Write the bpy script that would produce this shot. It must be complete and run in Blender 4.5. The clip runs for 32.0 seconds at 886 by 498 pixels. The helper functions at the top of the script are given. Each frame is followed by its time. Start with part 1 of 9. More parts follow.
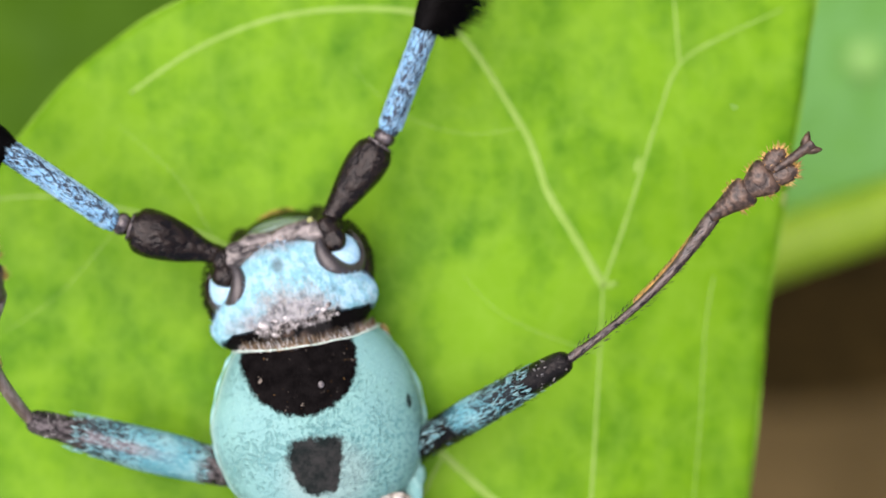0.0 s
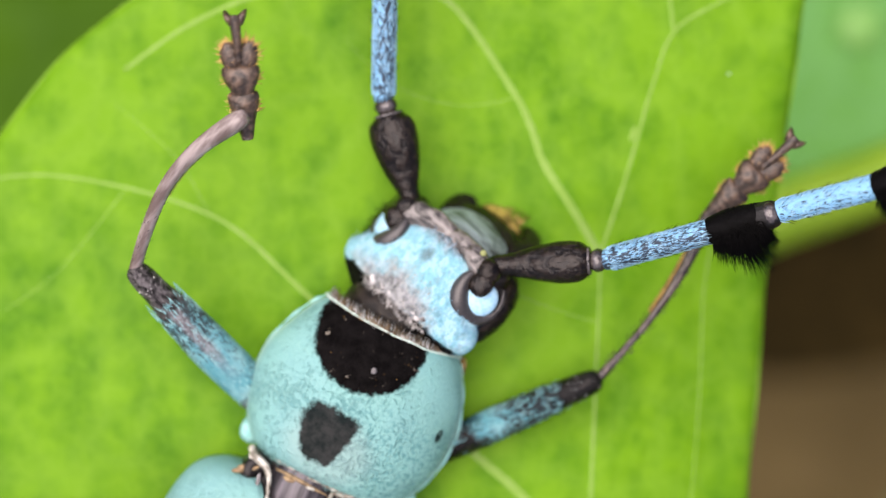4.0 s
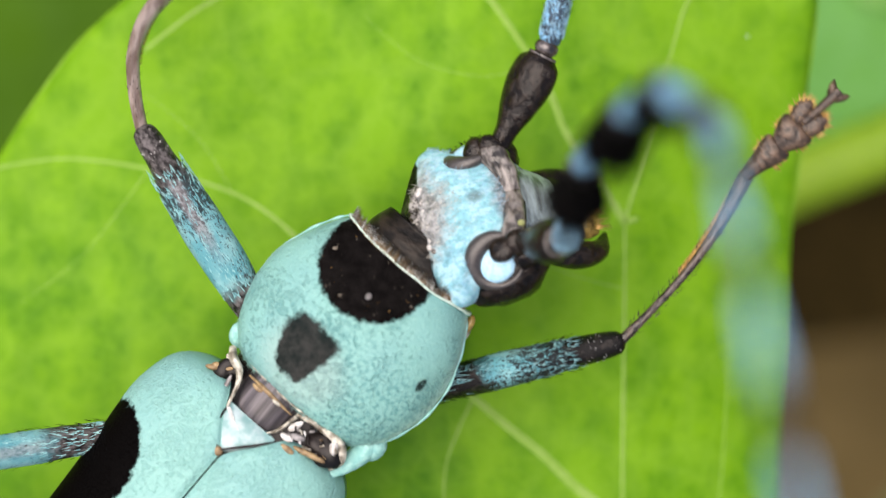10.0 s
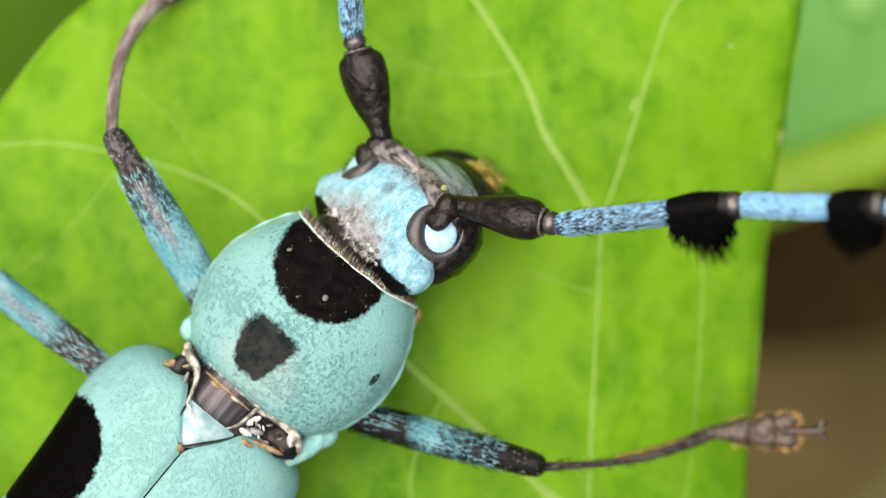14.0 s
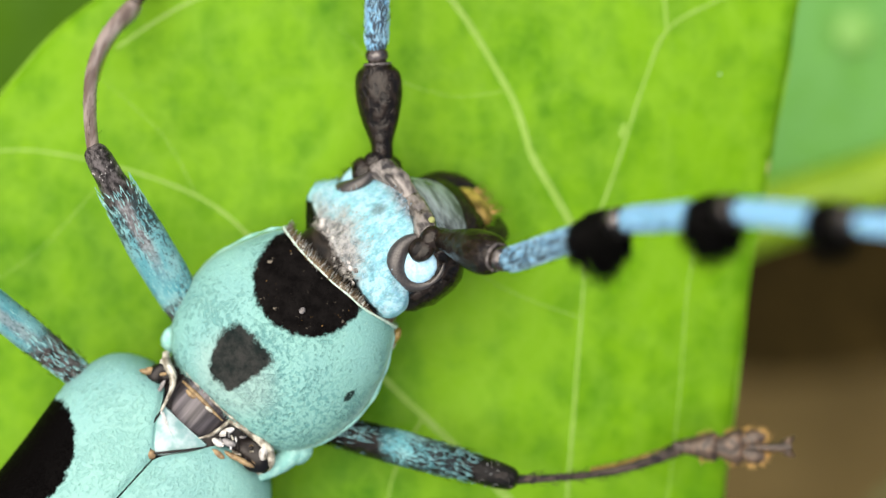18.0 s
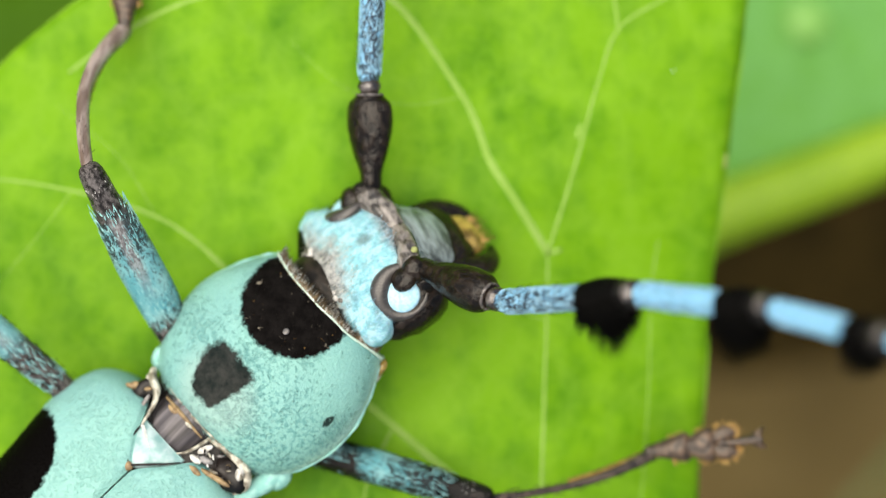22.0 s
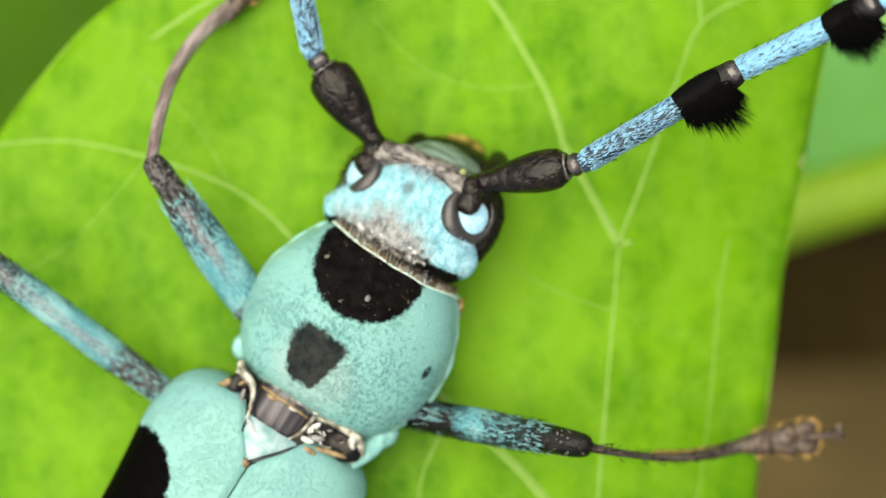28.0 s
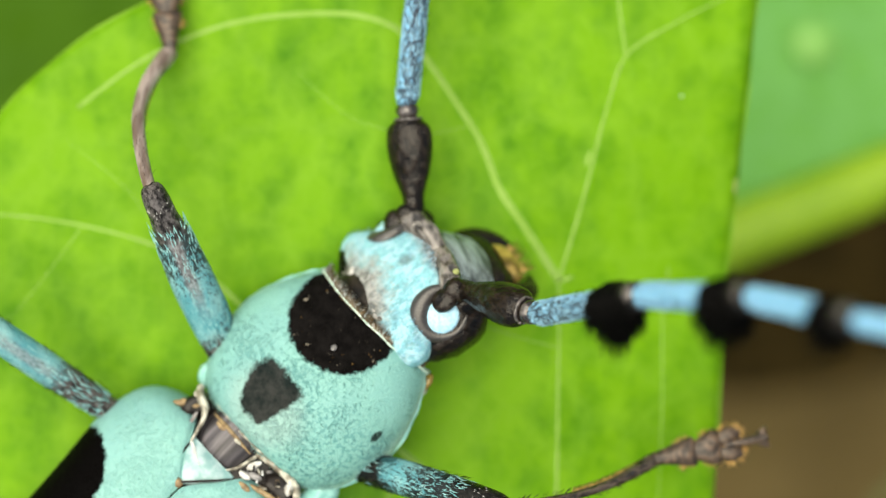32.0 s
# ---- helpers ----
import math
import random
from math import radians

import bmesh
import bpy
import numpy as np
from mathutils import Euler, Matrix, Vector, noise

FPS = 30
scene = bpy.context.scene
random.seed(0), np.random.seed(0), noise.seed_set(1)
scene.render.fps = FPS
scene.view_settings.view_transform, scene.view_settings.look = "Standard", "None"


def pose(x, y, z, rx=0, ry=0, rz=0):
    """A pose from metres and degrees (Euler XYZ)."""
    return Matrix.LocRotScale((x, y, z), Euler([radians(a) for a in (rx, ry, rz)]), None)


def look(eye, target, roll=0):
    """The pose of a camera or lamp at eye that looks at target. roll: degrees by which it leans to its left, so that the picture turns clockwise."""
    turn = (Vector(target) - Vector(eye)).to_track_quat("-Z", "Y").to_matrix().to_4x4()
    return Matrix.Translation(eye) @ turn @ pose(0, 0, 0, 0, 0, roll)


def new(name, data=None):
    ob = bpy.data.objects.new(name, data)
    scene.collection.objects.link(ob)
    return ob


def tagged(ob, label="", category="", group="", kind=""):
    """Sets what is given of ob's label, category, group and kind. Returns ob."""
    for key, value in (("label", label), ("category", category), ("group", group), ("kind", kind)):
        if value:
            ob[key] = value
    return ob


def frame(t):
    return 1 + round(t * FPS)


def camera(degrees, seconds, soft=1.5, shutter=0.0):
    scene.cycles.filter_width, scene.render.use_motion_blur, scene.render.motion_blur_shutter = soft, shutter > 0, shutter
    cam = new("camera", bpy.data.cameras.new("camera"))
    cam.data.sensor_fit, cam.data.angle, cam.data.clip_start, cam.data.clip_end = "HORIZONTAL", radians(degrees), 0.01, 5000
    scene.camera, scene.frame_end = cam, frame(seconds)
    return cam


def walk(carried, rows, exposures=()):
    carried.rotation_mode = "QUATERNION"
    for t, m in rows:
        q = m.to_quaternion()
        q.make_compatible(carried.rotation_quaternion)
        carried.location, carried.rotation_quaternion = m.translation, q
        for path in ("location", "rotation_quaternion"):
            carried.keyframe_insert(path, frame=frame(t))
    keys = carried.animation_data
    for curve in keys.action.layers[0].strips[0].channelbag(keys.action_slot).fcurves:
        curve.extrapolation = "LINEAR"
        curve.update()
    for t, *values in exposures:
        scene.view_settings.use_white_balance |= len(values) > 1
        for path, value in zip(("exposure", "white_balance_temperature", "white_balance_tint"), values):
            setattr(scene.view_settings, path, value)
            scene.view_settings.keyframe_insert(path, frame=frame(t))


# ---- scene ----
cam = camera(24, 32.0, soft=1.2, shutter=0.4)
cam.data.dof.use_dof = True
cam.data.dof.focus_distance = 0.0550
cam.data.dof.aperture_fstop = 38
walk(cam, [
    (0, pose(-0.00000, 0.00000, 0.0600, 0, 0, 0)), (0.5, pose(0.00007, -0.00022, 0.0600, -0.84, -0.28, -0.09)),
    (1, pose(0.00007, -0.00010, 0.0600, -0.36, -0.24, -0.17)), (1.5, pose(0.00007, -0.00005, 0.0600, -0.21, -0.25, 0.13)),
    (2, pose(-0.00017, -0.00004, 0.0600, -0.19, 0.6, 0.42)), (2.5, pose(-0.00011, -0.00016, 0.0600, -0.61, 0.4, 0.13)),
    (4.5, pose(0.00004, -0.00019, 0.0600, -0.56, -0.08, -1.05)), (5, pose(-0.00026, 0.00006, 0.0600, 0.03, 0.9, 1.36)),
    (5.5, pose(-0.00018, -0.00001, 0.0600, 0.14, 0.75, -1.11)), (6, pose(-0.00023, 0.00000, 0.0600, 0.03, 0.89, -0.17)),
    (7, pose(-0.00021, -0.00002, 0.0600, -0.04, 0.81, -0.17)), (8, pose(-0.00028, -0.00014, 0.0600, -0.41, 1.1, -0.77)),
    (8.5, pose(-0.00034, -0.00022, 0.0600, -0.87, 1.22, 0.3)), (9, pose(-0.00030, -0.00018, 0.0600, -0.85, 1.02, 1.36)),
    (9.25, pose(-0.00017, -0.00027, 0.0600, -1, 0.64, 0)), (9.5, pose(-0.00005, -0.00035, 0.0600, -1.15, 0.26, -1.36)),
    (9.75, pose(-0.00006, -0.00038, 0.0600, -1.15, 0.37, -2.04)), (10, pose(-0.00008, -0.00041, 0.0600, -1.16, 0.49, -2.72)),
    (10.25, pose(0.00001, -0.00040, 0.0600, -1.06, 0.2, -3.19)), (10.5, pose(0.00009, -0.00038, 0.0600, -0.96, -0.08, -3.65)),
    (10.75, pose(0.00022, -0.00039, 0.0600, -1.1, -0.61, -2.89)), (11, pose(0.00034, -0.00040, 0.0600, -1.23, -1.13, -2.12)),
    (11.5, pose(0.00010, -0.00013, 0.0600, -0.3, -0.3, -1.36)), (12, pose(0.00005, -0.00020, 0.0600, -0.68, -0.15, -0.6)),
    (13, pose(-0.00002, -0.00037, 0.0600, -1.33, 0.09, -0.6)), (14.5, pose(0.00005, -0.00034, 0.0600, -1.2, -0.13, -0.69)),
    (17, pose(0.00008, -0.00028, 0.0600, -0.95, -0.23, -0.94)), (17.5, pose(0.00002, -0.00022, 0.0600, -0.82, -0.05, -0.25)),
    (18, pose(0.00008, -0.00019, 0.0600, -0.87, -0.38, 1.1)), (18.5, pose(0.00029, -0.00027, 0.0600, -0.88, -1.02, -1.02)),
    (19, pose(0.00041, -0.00040, 0.0600, -1.17, -1.33, -2.72)), (19.5, pose(0.00036, -0.00035, 0.0600, -1.06, -1.22, -2.17)),
    (20, pose(0.00035, -0.00029, 0.0600, -0.89, -1.2, -1.62)), (21, pose(0.00035, -0.00023, 0.0600, -0.58, -1.16, -2.29)),
    (22, pose(0.00035, -0.00021, 0.0600, -0.59, -1.2, -1.62)), (23, pose(0.00035, -0.00019, 0.0600, -0.41, -1.16, -2.29)),
    (24, pose(0.00040, -0.00015, 0.0600, -0.35, -1.36, -1.87)), (24.5, pose(0.00040, -0.00015, 0.0600, -0.32, -1.38, -1.91)),
    (25, pose(0.00037, -0.00031, 0.0600, -0.92, -1.25, -1.96)), (25.5, pose(0.00010, -0.00019, 0.0600, -0.76, -0.42, 0.25)),
    (26, pose(-0.00014, -0.00005, 0.0600, -0.66, 0.29, 3.31)), (26.5, pose(-0.00011, -0.00019, 0.0600, -1.17, 0.2, 3.15)),
    (28.5, pose(-0.00014, -0.00020, 0.0600, -0.92, 0.42, 1.1)), (29, pose(-0.00015, -0.00009, 0.0600, -0.49, 0.49, 0.93)),
    (29.5, pose(0.00005, -0.00003, 0.0600, 0.1, -0.08, -1.45)), (30, pose(0.00037, -0.00017, 0.0600, -0.16, -1.11, -3.74)),
    (30.5, pose(0.00035, -0.00012, 0.0600, -0.07, -1.09, -3.02)), (31, pose(0.00026, -0.00007, 0.0600, 0.05, -0.83, -2.29)),
    (32, pose(0.00030, -0.00006, 0.0600, 0.09, -0.96, -2.47))],
     [(0.0, 0.60, 6900, 25), (10.0, 0.59, 7200, 18), (20.0, 0.66, 7450, 10), (32.0, 0.66, 7750, 3)])

# ---- world, sun, exposure ----
SUN_HEIGHT, SUN_TURN = 72, 300
world = bpy.data.worlds.new("daylight")
scene.world = world
world.use_nodes = True
sky = world.node_tree.nodes.new("ShaderNodeTexSky")
sky.sky_type = "NISHITA"
sky.sun_disc = False
sky.sun_elevation, sky.sun_rotation = radians(SUN_HEIGHT), radians(SUN_TURN)
backing = world.node_tree.nodes["Background"]
backing.inputs["Strength"].default_value = 0.095
world.node_tree.links.new(sky.outputs["Color"], backing.inputs["Color"])
sun_data = bpy.data.lights.new("sun", "SUN")
sun_data.energy, sun_data.angle, sun_data.color = 3.75, radians(75), (1.0, 0.96, 0.90)
sun = new("sun", sun_data)
sun_way = Vector((math.sin(radians(SUN_TURN)) * math.cos(radians(SUN_HEIGHT)),
                  math.cos(radians(SUN_TURN)) * math.cos(radians(SUN_HEIGHT)), math.sin(radians(SUN_HEIGHT))))
sun.matrix_world = look(sun_way, (0, 0, 0))


def mm(x, y, z, rx=0, ry=0, rz=0):
    """A pose from millimetres and degrees."""
    return pose(x / 1000, y / 1000, z / 1000, rx, ry, rz)


# ---- materials ----
class Nodes:
    """A node material whose coordinates are millimetres of its object."""

    def __init__(self, name):
        self.mat = bpy.data.materials.new(name)
        self.mat.use_nodes = True
        self.tree = self.mat.node_tree
        self.shader = self.tree.nodes["Principled BSDF"]
        self.out = self.tree.nodes["Material Output"]
        place = self.tree.nodes.new("ShaderNodeTexCoord")
        scale = self.tree.nodes.new("ShaderNodeVectorMath")
        scale.operation = "SCALE"
        scale.inputs["Scale"].default_value = 1000
        self.link(place.outputs["Object"], scale.inputs[0])
        self.mm = scale.outputs[0]
        split = self.tree.nodes.new("ShaderNodeSeparateXYZ")
        self.link(self.mm, split.inputs[0])
        self.x, self.y, self.z = split.outputs

    def link(self, a, b):
        self.tree.links.new(a, b)

    def put(self, value, socket):
        if isinstance(value, (int, float)):
            socket.default_value = value
        elif isinstance(value, tuple):
            socket.default_value = (*value, 1) if len(value) == 3 and socket.type == "RGBA" else value
        else:
            self.link(value, socket)

    def math(self, op, a, b=0.0, c=0.0):
        node = self.tree.nodes.new("ShaderNodeMath")
        node.operation = op
        for value, socket in zip((a, b, c), node.inputs):
            self.put(value, socket)
        return node.outputs[0]

    def stretch(self, sx, sy, sz):
        node = self.tree.nodes.new("ShaderNodeVectorMath")
        node.operation = "MULTIPLY"
        self.link(self.mm, node.inputs[0])
        node.inputs[1].default_value = (sx, sy, sz)
        return node.outputs[0]

    def noise(self, scale, detail=3, vector=None, rough=0.55):
        node = self.tree.nodes.new("ShaderNodeTexNoise")
        self.link(vector or self.mm, node.inputs["Vector"])
        node.inputs["Scale"].default_value, node.inputs["Detail"].default_value = scale, detail
        node.inputs["Roughness"].default_value = rough
        return node.outputs["Fac"]

    def cells(self, scale, feature="DISTANCE_TO_EDGE", vector=None):
        node = self.tree.nodes.new("ShaderNodeTexVoronoi")
        node.feature = feature
        self.link(vector or self.mm, node.inputs["Vector"])
        node.inputs["Scale"].default_value = scale
        return node.outputs["Distance"]

    def ramp(self, value, low, high, a=0.0, b=1.0):
        node = self.tree.nodes.new("ShaderNodeMapRange")
        node.interpolation_type = "SMOOTHSTEP"
        for v, socket in zip((value, low, high, a, b), node.inputs):
            self.put(v, socket)
        return node.outputs[0]

    def mix(self, fac, a, b):
        node = self.tree.nodes.new("ShaderNodeMix")
        node.data_type = "RGBA"
        self.put(fac, node.inputs[0])
        self.put(a, node.inputs[6])
        self.put(b, node.inputs[7])
        return node.outputs[2]

    def ellipse(self, cx, cy, rx, ry):
        """Below 1 inside the ellipse."""
        u = self.math("DIVIDE", self.math("SUBTRACT", self.x, cx), rx)
        v = self.math("DIVIDE", self.math("SUBTRACT", self.y, cy), ry)
        return self.math("SQRT", self.math("ADD", self.math("MULTIPLY", u, u), self.math("MULTIPLY", v, v)))

    def finish(self, colour, rough=0.5, bump=None, depth=0.02, spec=0.5, metal=0.0, sheen=0.0):
        self.put(colour, self.shader.inputs["Base Color"])
        self.put(rough, self.shader.inputs["Roughness"])
        self.put(spec, self.shader.inputs["Specular IOR Level"])
        self.put(metal, self.shader.inputs["Metallic"])
        self.put(sheen, self.shader.inputs["Sheen Weight"])
        if bump is not None:
            node = self.tree.nodes.new("ShaderNodeBump")
            node.inputs["Distance"].default_value = depth / 1000
            node.inputs["Strength"].default_value = 1.0
            self.link(bump, node.inputs["Height"])
            self.link(node.outputs[0], self.shader.inputs["Normal"])
        return self.mat


TEAL, TEAL_DARK, VELVET = (0.235, 0.58, 0.52), (0.035, 0.19, 0.19), (0.0016, 0.0013, 0.0013)


def shell_colour(n, pale=TEAL, strength=0.72):
    """The powdery blue-green scales of the back, with darker worm-like pores in patches."""
    broad = n.noise(0.45, 4)
    powder = n.mix(n.ramp(broad, 0.3, 0.7), pale, (pale[0] * 0.84, pale[1] * 0.88, pale[2] * 0.95))
    dust = n.noise(12, 3, rough=0.6)
    powder = n.mix(n.ramp(dust, 0.34, 0.74, 0, 0.24), powder, (min(1, pale[0] * 1.45), min(1, pale[1] * 1.2), min(1, pale[2] * 1.22)))
    grain = n.noise(8.5, 4, rough=0.62)
    patch = n.math("MULTIPLY", n.math("SUBTRACT", n.noise(0.8, 3), 0.5), 0.8)
    pores = n.ramp(n.math("ADD", grain, patch), 0.50, 0.74)
    return n.mix(n.math("MULTIPLY", pores, strength), powder, TEAL_DARK), n.math("SUBTRACT", dust, n.math("MULTIPLY", pores, 0.7))


def pronotum_material():
    n = Nodes("blue_green_scales_with_two_black_spots")
    base, grain = shell_colour(n, (0.194, 0.436, 0.392), 0.38)
    # Lighter low margin: pale scales, plus grazing light put into the colour.
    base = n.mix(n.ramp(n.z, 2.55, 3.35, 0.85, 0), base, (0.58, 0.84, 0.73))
    worms = n.math("MULTIPLY", n.ramp(n.noise(7.5, 4, rough=0.6), 0.45, 0.62), n.math("MULTIPLY", n.ramp(n.y, -0.6, 0.9, 0.68, 0.06), n.ramp(n.x, -1.8, 0.2)))
    base = n.mix(worms, base, (0.055, 0.215, 0.215))
    rag = n.math("MULTIPLY", n.math("SUBTRACT", n.noise(3.4, 6, rough=0.75), 0.5), 0.42)
    front = n.math("ADD", n.ellipse(-0.40, 1.74, 1.56, 1.50), n.math("MULTIPLY", rag, 0.7))
    cut = n.math("SUBTRACT", n.math("MULTIPLY", n.y, 1.0), 1.16)
    front = n.math("MAXIMUM", front, n.math("ADD", cut, n.math("MULTIPLY", n.x, 0.02)))
    across = n.math("ABSOLUTE", n.math("ADD", n.x, 0.42))
    wide = n.math("ADD", n.math("MULTIPLY", n.math("ADD", n.y, 1.15), 0.30), 0.72)
    side = n.math("POWER", n.math("DIVIDE", across, wide), 3.0)
    tall = n.math("POWER", n.math("DIVIDE", n.math("ABSOLUTE", n.math("ADD", n.y, 1.16)), 0.84), 3.0)
    back = n.math("POWER", n.math("ADD", side, tall), 0.333)
    lumps = n.math("MULTIPLY", n.math("SUBTRACT", n.noise(1.5, 3), 0.5), 0.45)
    back = n.math("ADD", n.math("ADD", back, lumps), n.math("MULTIPLY", rag, 1.35))
    dark = n.math("MAXIMUM", n.ramp(front, 0.96, 1.04, 1, 0), n.ramp(back, 0.88, 1.08, 0.97, 0))
    speck = n.ramp(n.math("ADD", n.ellipse(2.42, 0.10, 0.10, 0.24), n.math("MULTIPLY", rag, 2.0)), 0.7, 1.0, 1, 0)
    dark = n.math("MAXIMUM", dark, n.math("MULTIPLY", speck, 0.92))
    rubbed = n.ramp(n.math("ADD", n.ellipse(-0.2, -1.5, 1.5, 1.2), rag), 0.5, 1.1, 0.45, 0)
    base = n.mix(rubbed, base, (0.30, 0.40, 0.37))
    worn = n.math("MULTIPLY", n.ramp(n.noise(2.6, 5, rough=0.68), 0.32, 0.68, 0.08, 1.0), n.ramp(n.y, -0.6, 0.2, 1.0, 0.20))
    black = n.mix(worn, VELVET, (0.027, 0.024, 0.023))
    gold = n.math("MULTIPLY", n.ramp(n.noise(7, 2), 0.70, 0.74), n.math("MULTIPLY", n.ramp(front, 0.55, 0.9, 0, 0.8), n.ramp(n.y, -0.2, 0.1)))
    black = n.mix(gold, black, (0.22, 0.13, 0.05))
    crumbs = n.math("MULTIPLY", n.ramp(n.noise(4.2, 4, rough=0.7), 0.64, 0.72), n.math("MULTIPLY", n.ramp(front, 0.35, 0.75, 0.15, 0.75), n.ramp(n.y, -0.2, 0.1)))
    black = n.mix(crumbs, black, (0.24, 0.21, 0.17))
    colour = n.mix(dark, base, black)
    return n.finish(colour, n.ramp(dark, 0, 1, 0.5, 0.75), n.math("MULTIPLY", grain, n.ramp(dark, 0, 1, 1, 0.4)), 0.035, n.ramp(dark, 0, 1, 0.35, 0.03))


def elytron_material():
    n = Nodes("blue_green_scales_with_black_patches")
    base, grain = shell_colour(n, (0.205, 0.446, 0.405), 0.10)
    rag = n.math("MULTIPLY", n.math("SUBTRACT", n.noise(2.6, 5, rough=0.65), 0.5), 0.4)
    fields = [n.math("ADD", n.ellipse(x, y, rx, ry), rag) for x, y, rx, ry in
              ((-3.05, -7.05, 1.36, 1.78), (2.2, -7.15, 1.65, 1.5), (-2.0, -12.2, 1.9, 1.1), (2.0, -12.2, 1.9, 1.1), (-1.6, -17, 1.0, 1.0), (1.6, -17, 1.0, 1.0))]
    dark = n.ramp(fields[0], 0.96, 1.04, 1, 0)
    for field in fields[1:]:
        dark = n.math("MAXIMUM", dark, n.ramp(field, 0.96, 1.04, 1, 0))
    return n.finish(n.mix(dark, base, VELVET), 0.5, grain, 0.025, n.ramp(dark, 0, 1, 0.35, 0.02))


def head_material():
    n = Nodes("sky_blue_scales_and_bare_grey_head")
    base, grain = shell_colour(n, (0.25, 0.62, 0.69), 0.4)
    rag = n.math("MULTIPLY", n.math("SUBTRACT", n.noise(1.6, 5, rough=0.65), 0.5), 1.5)
    fine = n.noise(9, 5, n.stretch(1, 0.5, 1), 0.75)
    clump = n.noise(3.6, 5, n.stretch(1.2, 0.7, 1), 0.72)
    base = n.mix(n.ramp(clump, 0.47, 0.58, 0, 0.85), base, (0.45, 0.76, 0.86))
    base = n.mix(n.ramp(clump, 0.32, 0.45, 0.7, 0), base, (0.11, 0.32, 0.42))
    bare = n.ramp(n.math("ADD", n.ellipse(-0.20, -1.40, 1.60, 0.85), rag), 0.45, 1.2, 0.95, 0)
    grey = n.mix(n.ramp(n.math("ADD", n.math("MULTIPLY", fine, 0.6), n.math("MULTIPLY", n.noise(2.2, 4), 0.4)), 0.40, 0.60), (0.14, 0.135, 0.132), (0.47, 0.465, 0.46))
    colour = n.mix(bare, base, grey)
    flecks = n.ramp(n.noise(1.3, 5, rough=0.75), 0.52, 0.68, 0, 0.38)
    colour = n.mix(flecks, colour, (0.30, 0.34, 0.37))
    dot = n.ramp(n.math("ADD", n.ellipse(-0.05, 0.10, 0.20, 0.28), n.math("MULTIPLY", rag, 0.5)), 0.3, 1.2, 0.6, 0)
    colour = n.mix(dot, colour, (0.09, 0.07, 0.05))
    brow = n.ramp(n.math("ADD", n.y, n.math("MULTIPLY", rag, 0.35)), 0.35, 0.75, 0, 0.8)
    colour = n.mix(brow, colour, n.mix(n.ramp(fine, 0.4, 0.62), (0.05, 0.042, 0.042), (0.42, 0.40, 0.42)))
    edge = n.math("ADD", n.ramp(n.x, -1.3, -0.3, -1.42, -1.52), n.ramp(n.x, 0.9, 1.6, 0, -0.06))
    past = n.math("SUBTRACT", n.math("ADD", n.y, n.math("MULTIPLY", rag, 0.34)), edge)
    # Black past the nape edge: dark shell plus the gap's shade, in the colour.
    gap = n.ramp(past, -0.05, 0.03, 1, 0)
    middle = n.ramp(n.math("ABSOLUTE", n.math("ADD", n.x, 0.05)), 0.75, 1.05, 1, 0)
    flesh = n.mix(n.ramp(n.noise(2.4, 4), 0.45, 0.62), (0.004, 0.003, 0.003), (0.11, 0.08, 0.06))
    hidden = n.mix(middle, (0.004, 0.0035, 0.0035), flesh)
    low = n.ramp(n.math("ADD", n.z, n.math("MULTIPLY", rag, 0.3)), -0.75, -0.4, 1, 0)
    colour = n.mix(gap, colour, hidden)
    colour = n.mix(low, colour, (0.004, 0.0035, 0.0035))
    relief = n.math("ADD", n.math("ADD", fine, n.noise(3, 4)), n.math("MULTIPLY", gap, -3.0))
    shut = n.math("MAXIMUM", n.math("MULTIPLY", gap, n.math("SUBTRACT", 1.0, middle)), low)
    return n.finish(colour, n.ramp(n.math("MAXIMUM", bare, brow), 0, 1, 0.5, 0.2), relief, 0.11, n.ramp(shut, 0, 1, 0.6, 0.05))


def plain(name, a, b, scale, rough, depth=0.02, spec=0.5, stretch=None, metal=0.0):
    n = Nodes(name)
    v = n.stretch(*stretch) if stretch else None
    grain = n.noise(scale, 4, v)
    return n.finish(n.mix(n.ramp(grain, 0.35, 0.68), a, b), rough, grain, depth, spec, metal)


def feeler_material(name, tip, pale, bare):
    """Sky blue with dark hair streaks; black towards the far end (tip: millimetres from the base)."""
    n = Nodes(name)
    streak = n.noise(9, 4, n.stretch(1.6, 0.6, 1.6), 0.7)
    side = n.math("MULTIPLY", n.ramp(n.x, -0.3, 0.3), 0.10)
    blue = n.mix(n.ramp(n.math("ADD", streak, side), bare, bare + 0.09), pale, (0.015, 0.03, 0.05))
    rag = n.math("MULTIPLY", n.math("SUBTRACT", n.noise(4, 3), 0.5), 0.5)
    dark = n.ramp(n.math("ADD", n.y, rag), tip - 0.06, tip + 0.06)
    return n.finish(n.mix(dark, blue, VELVET), 0.5, streak, 0.03, 0.4)


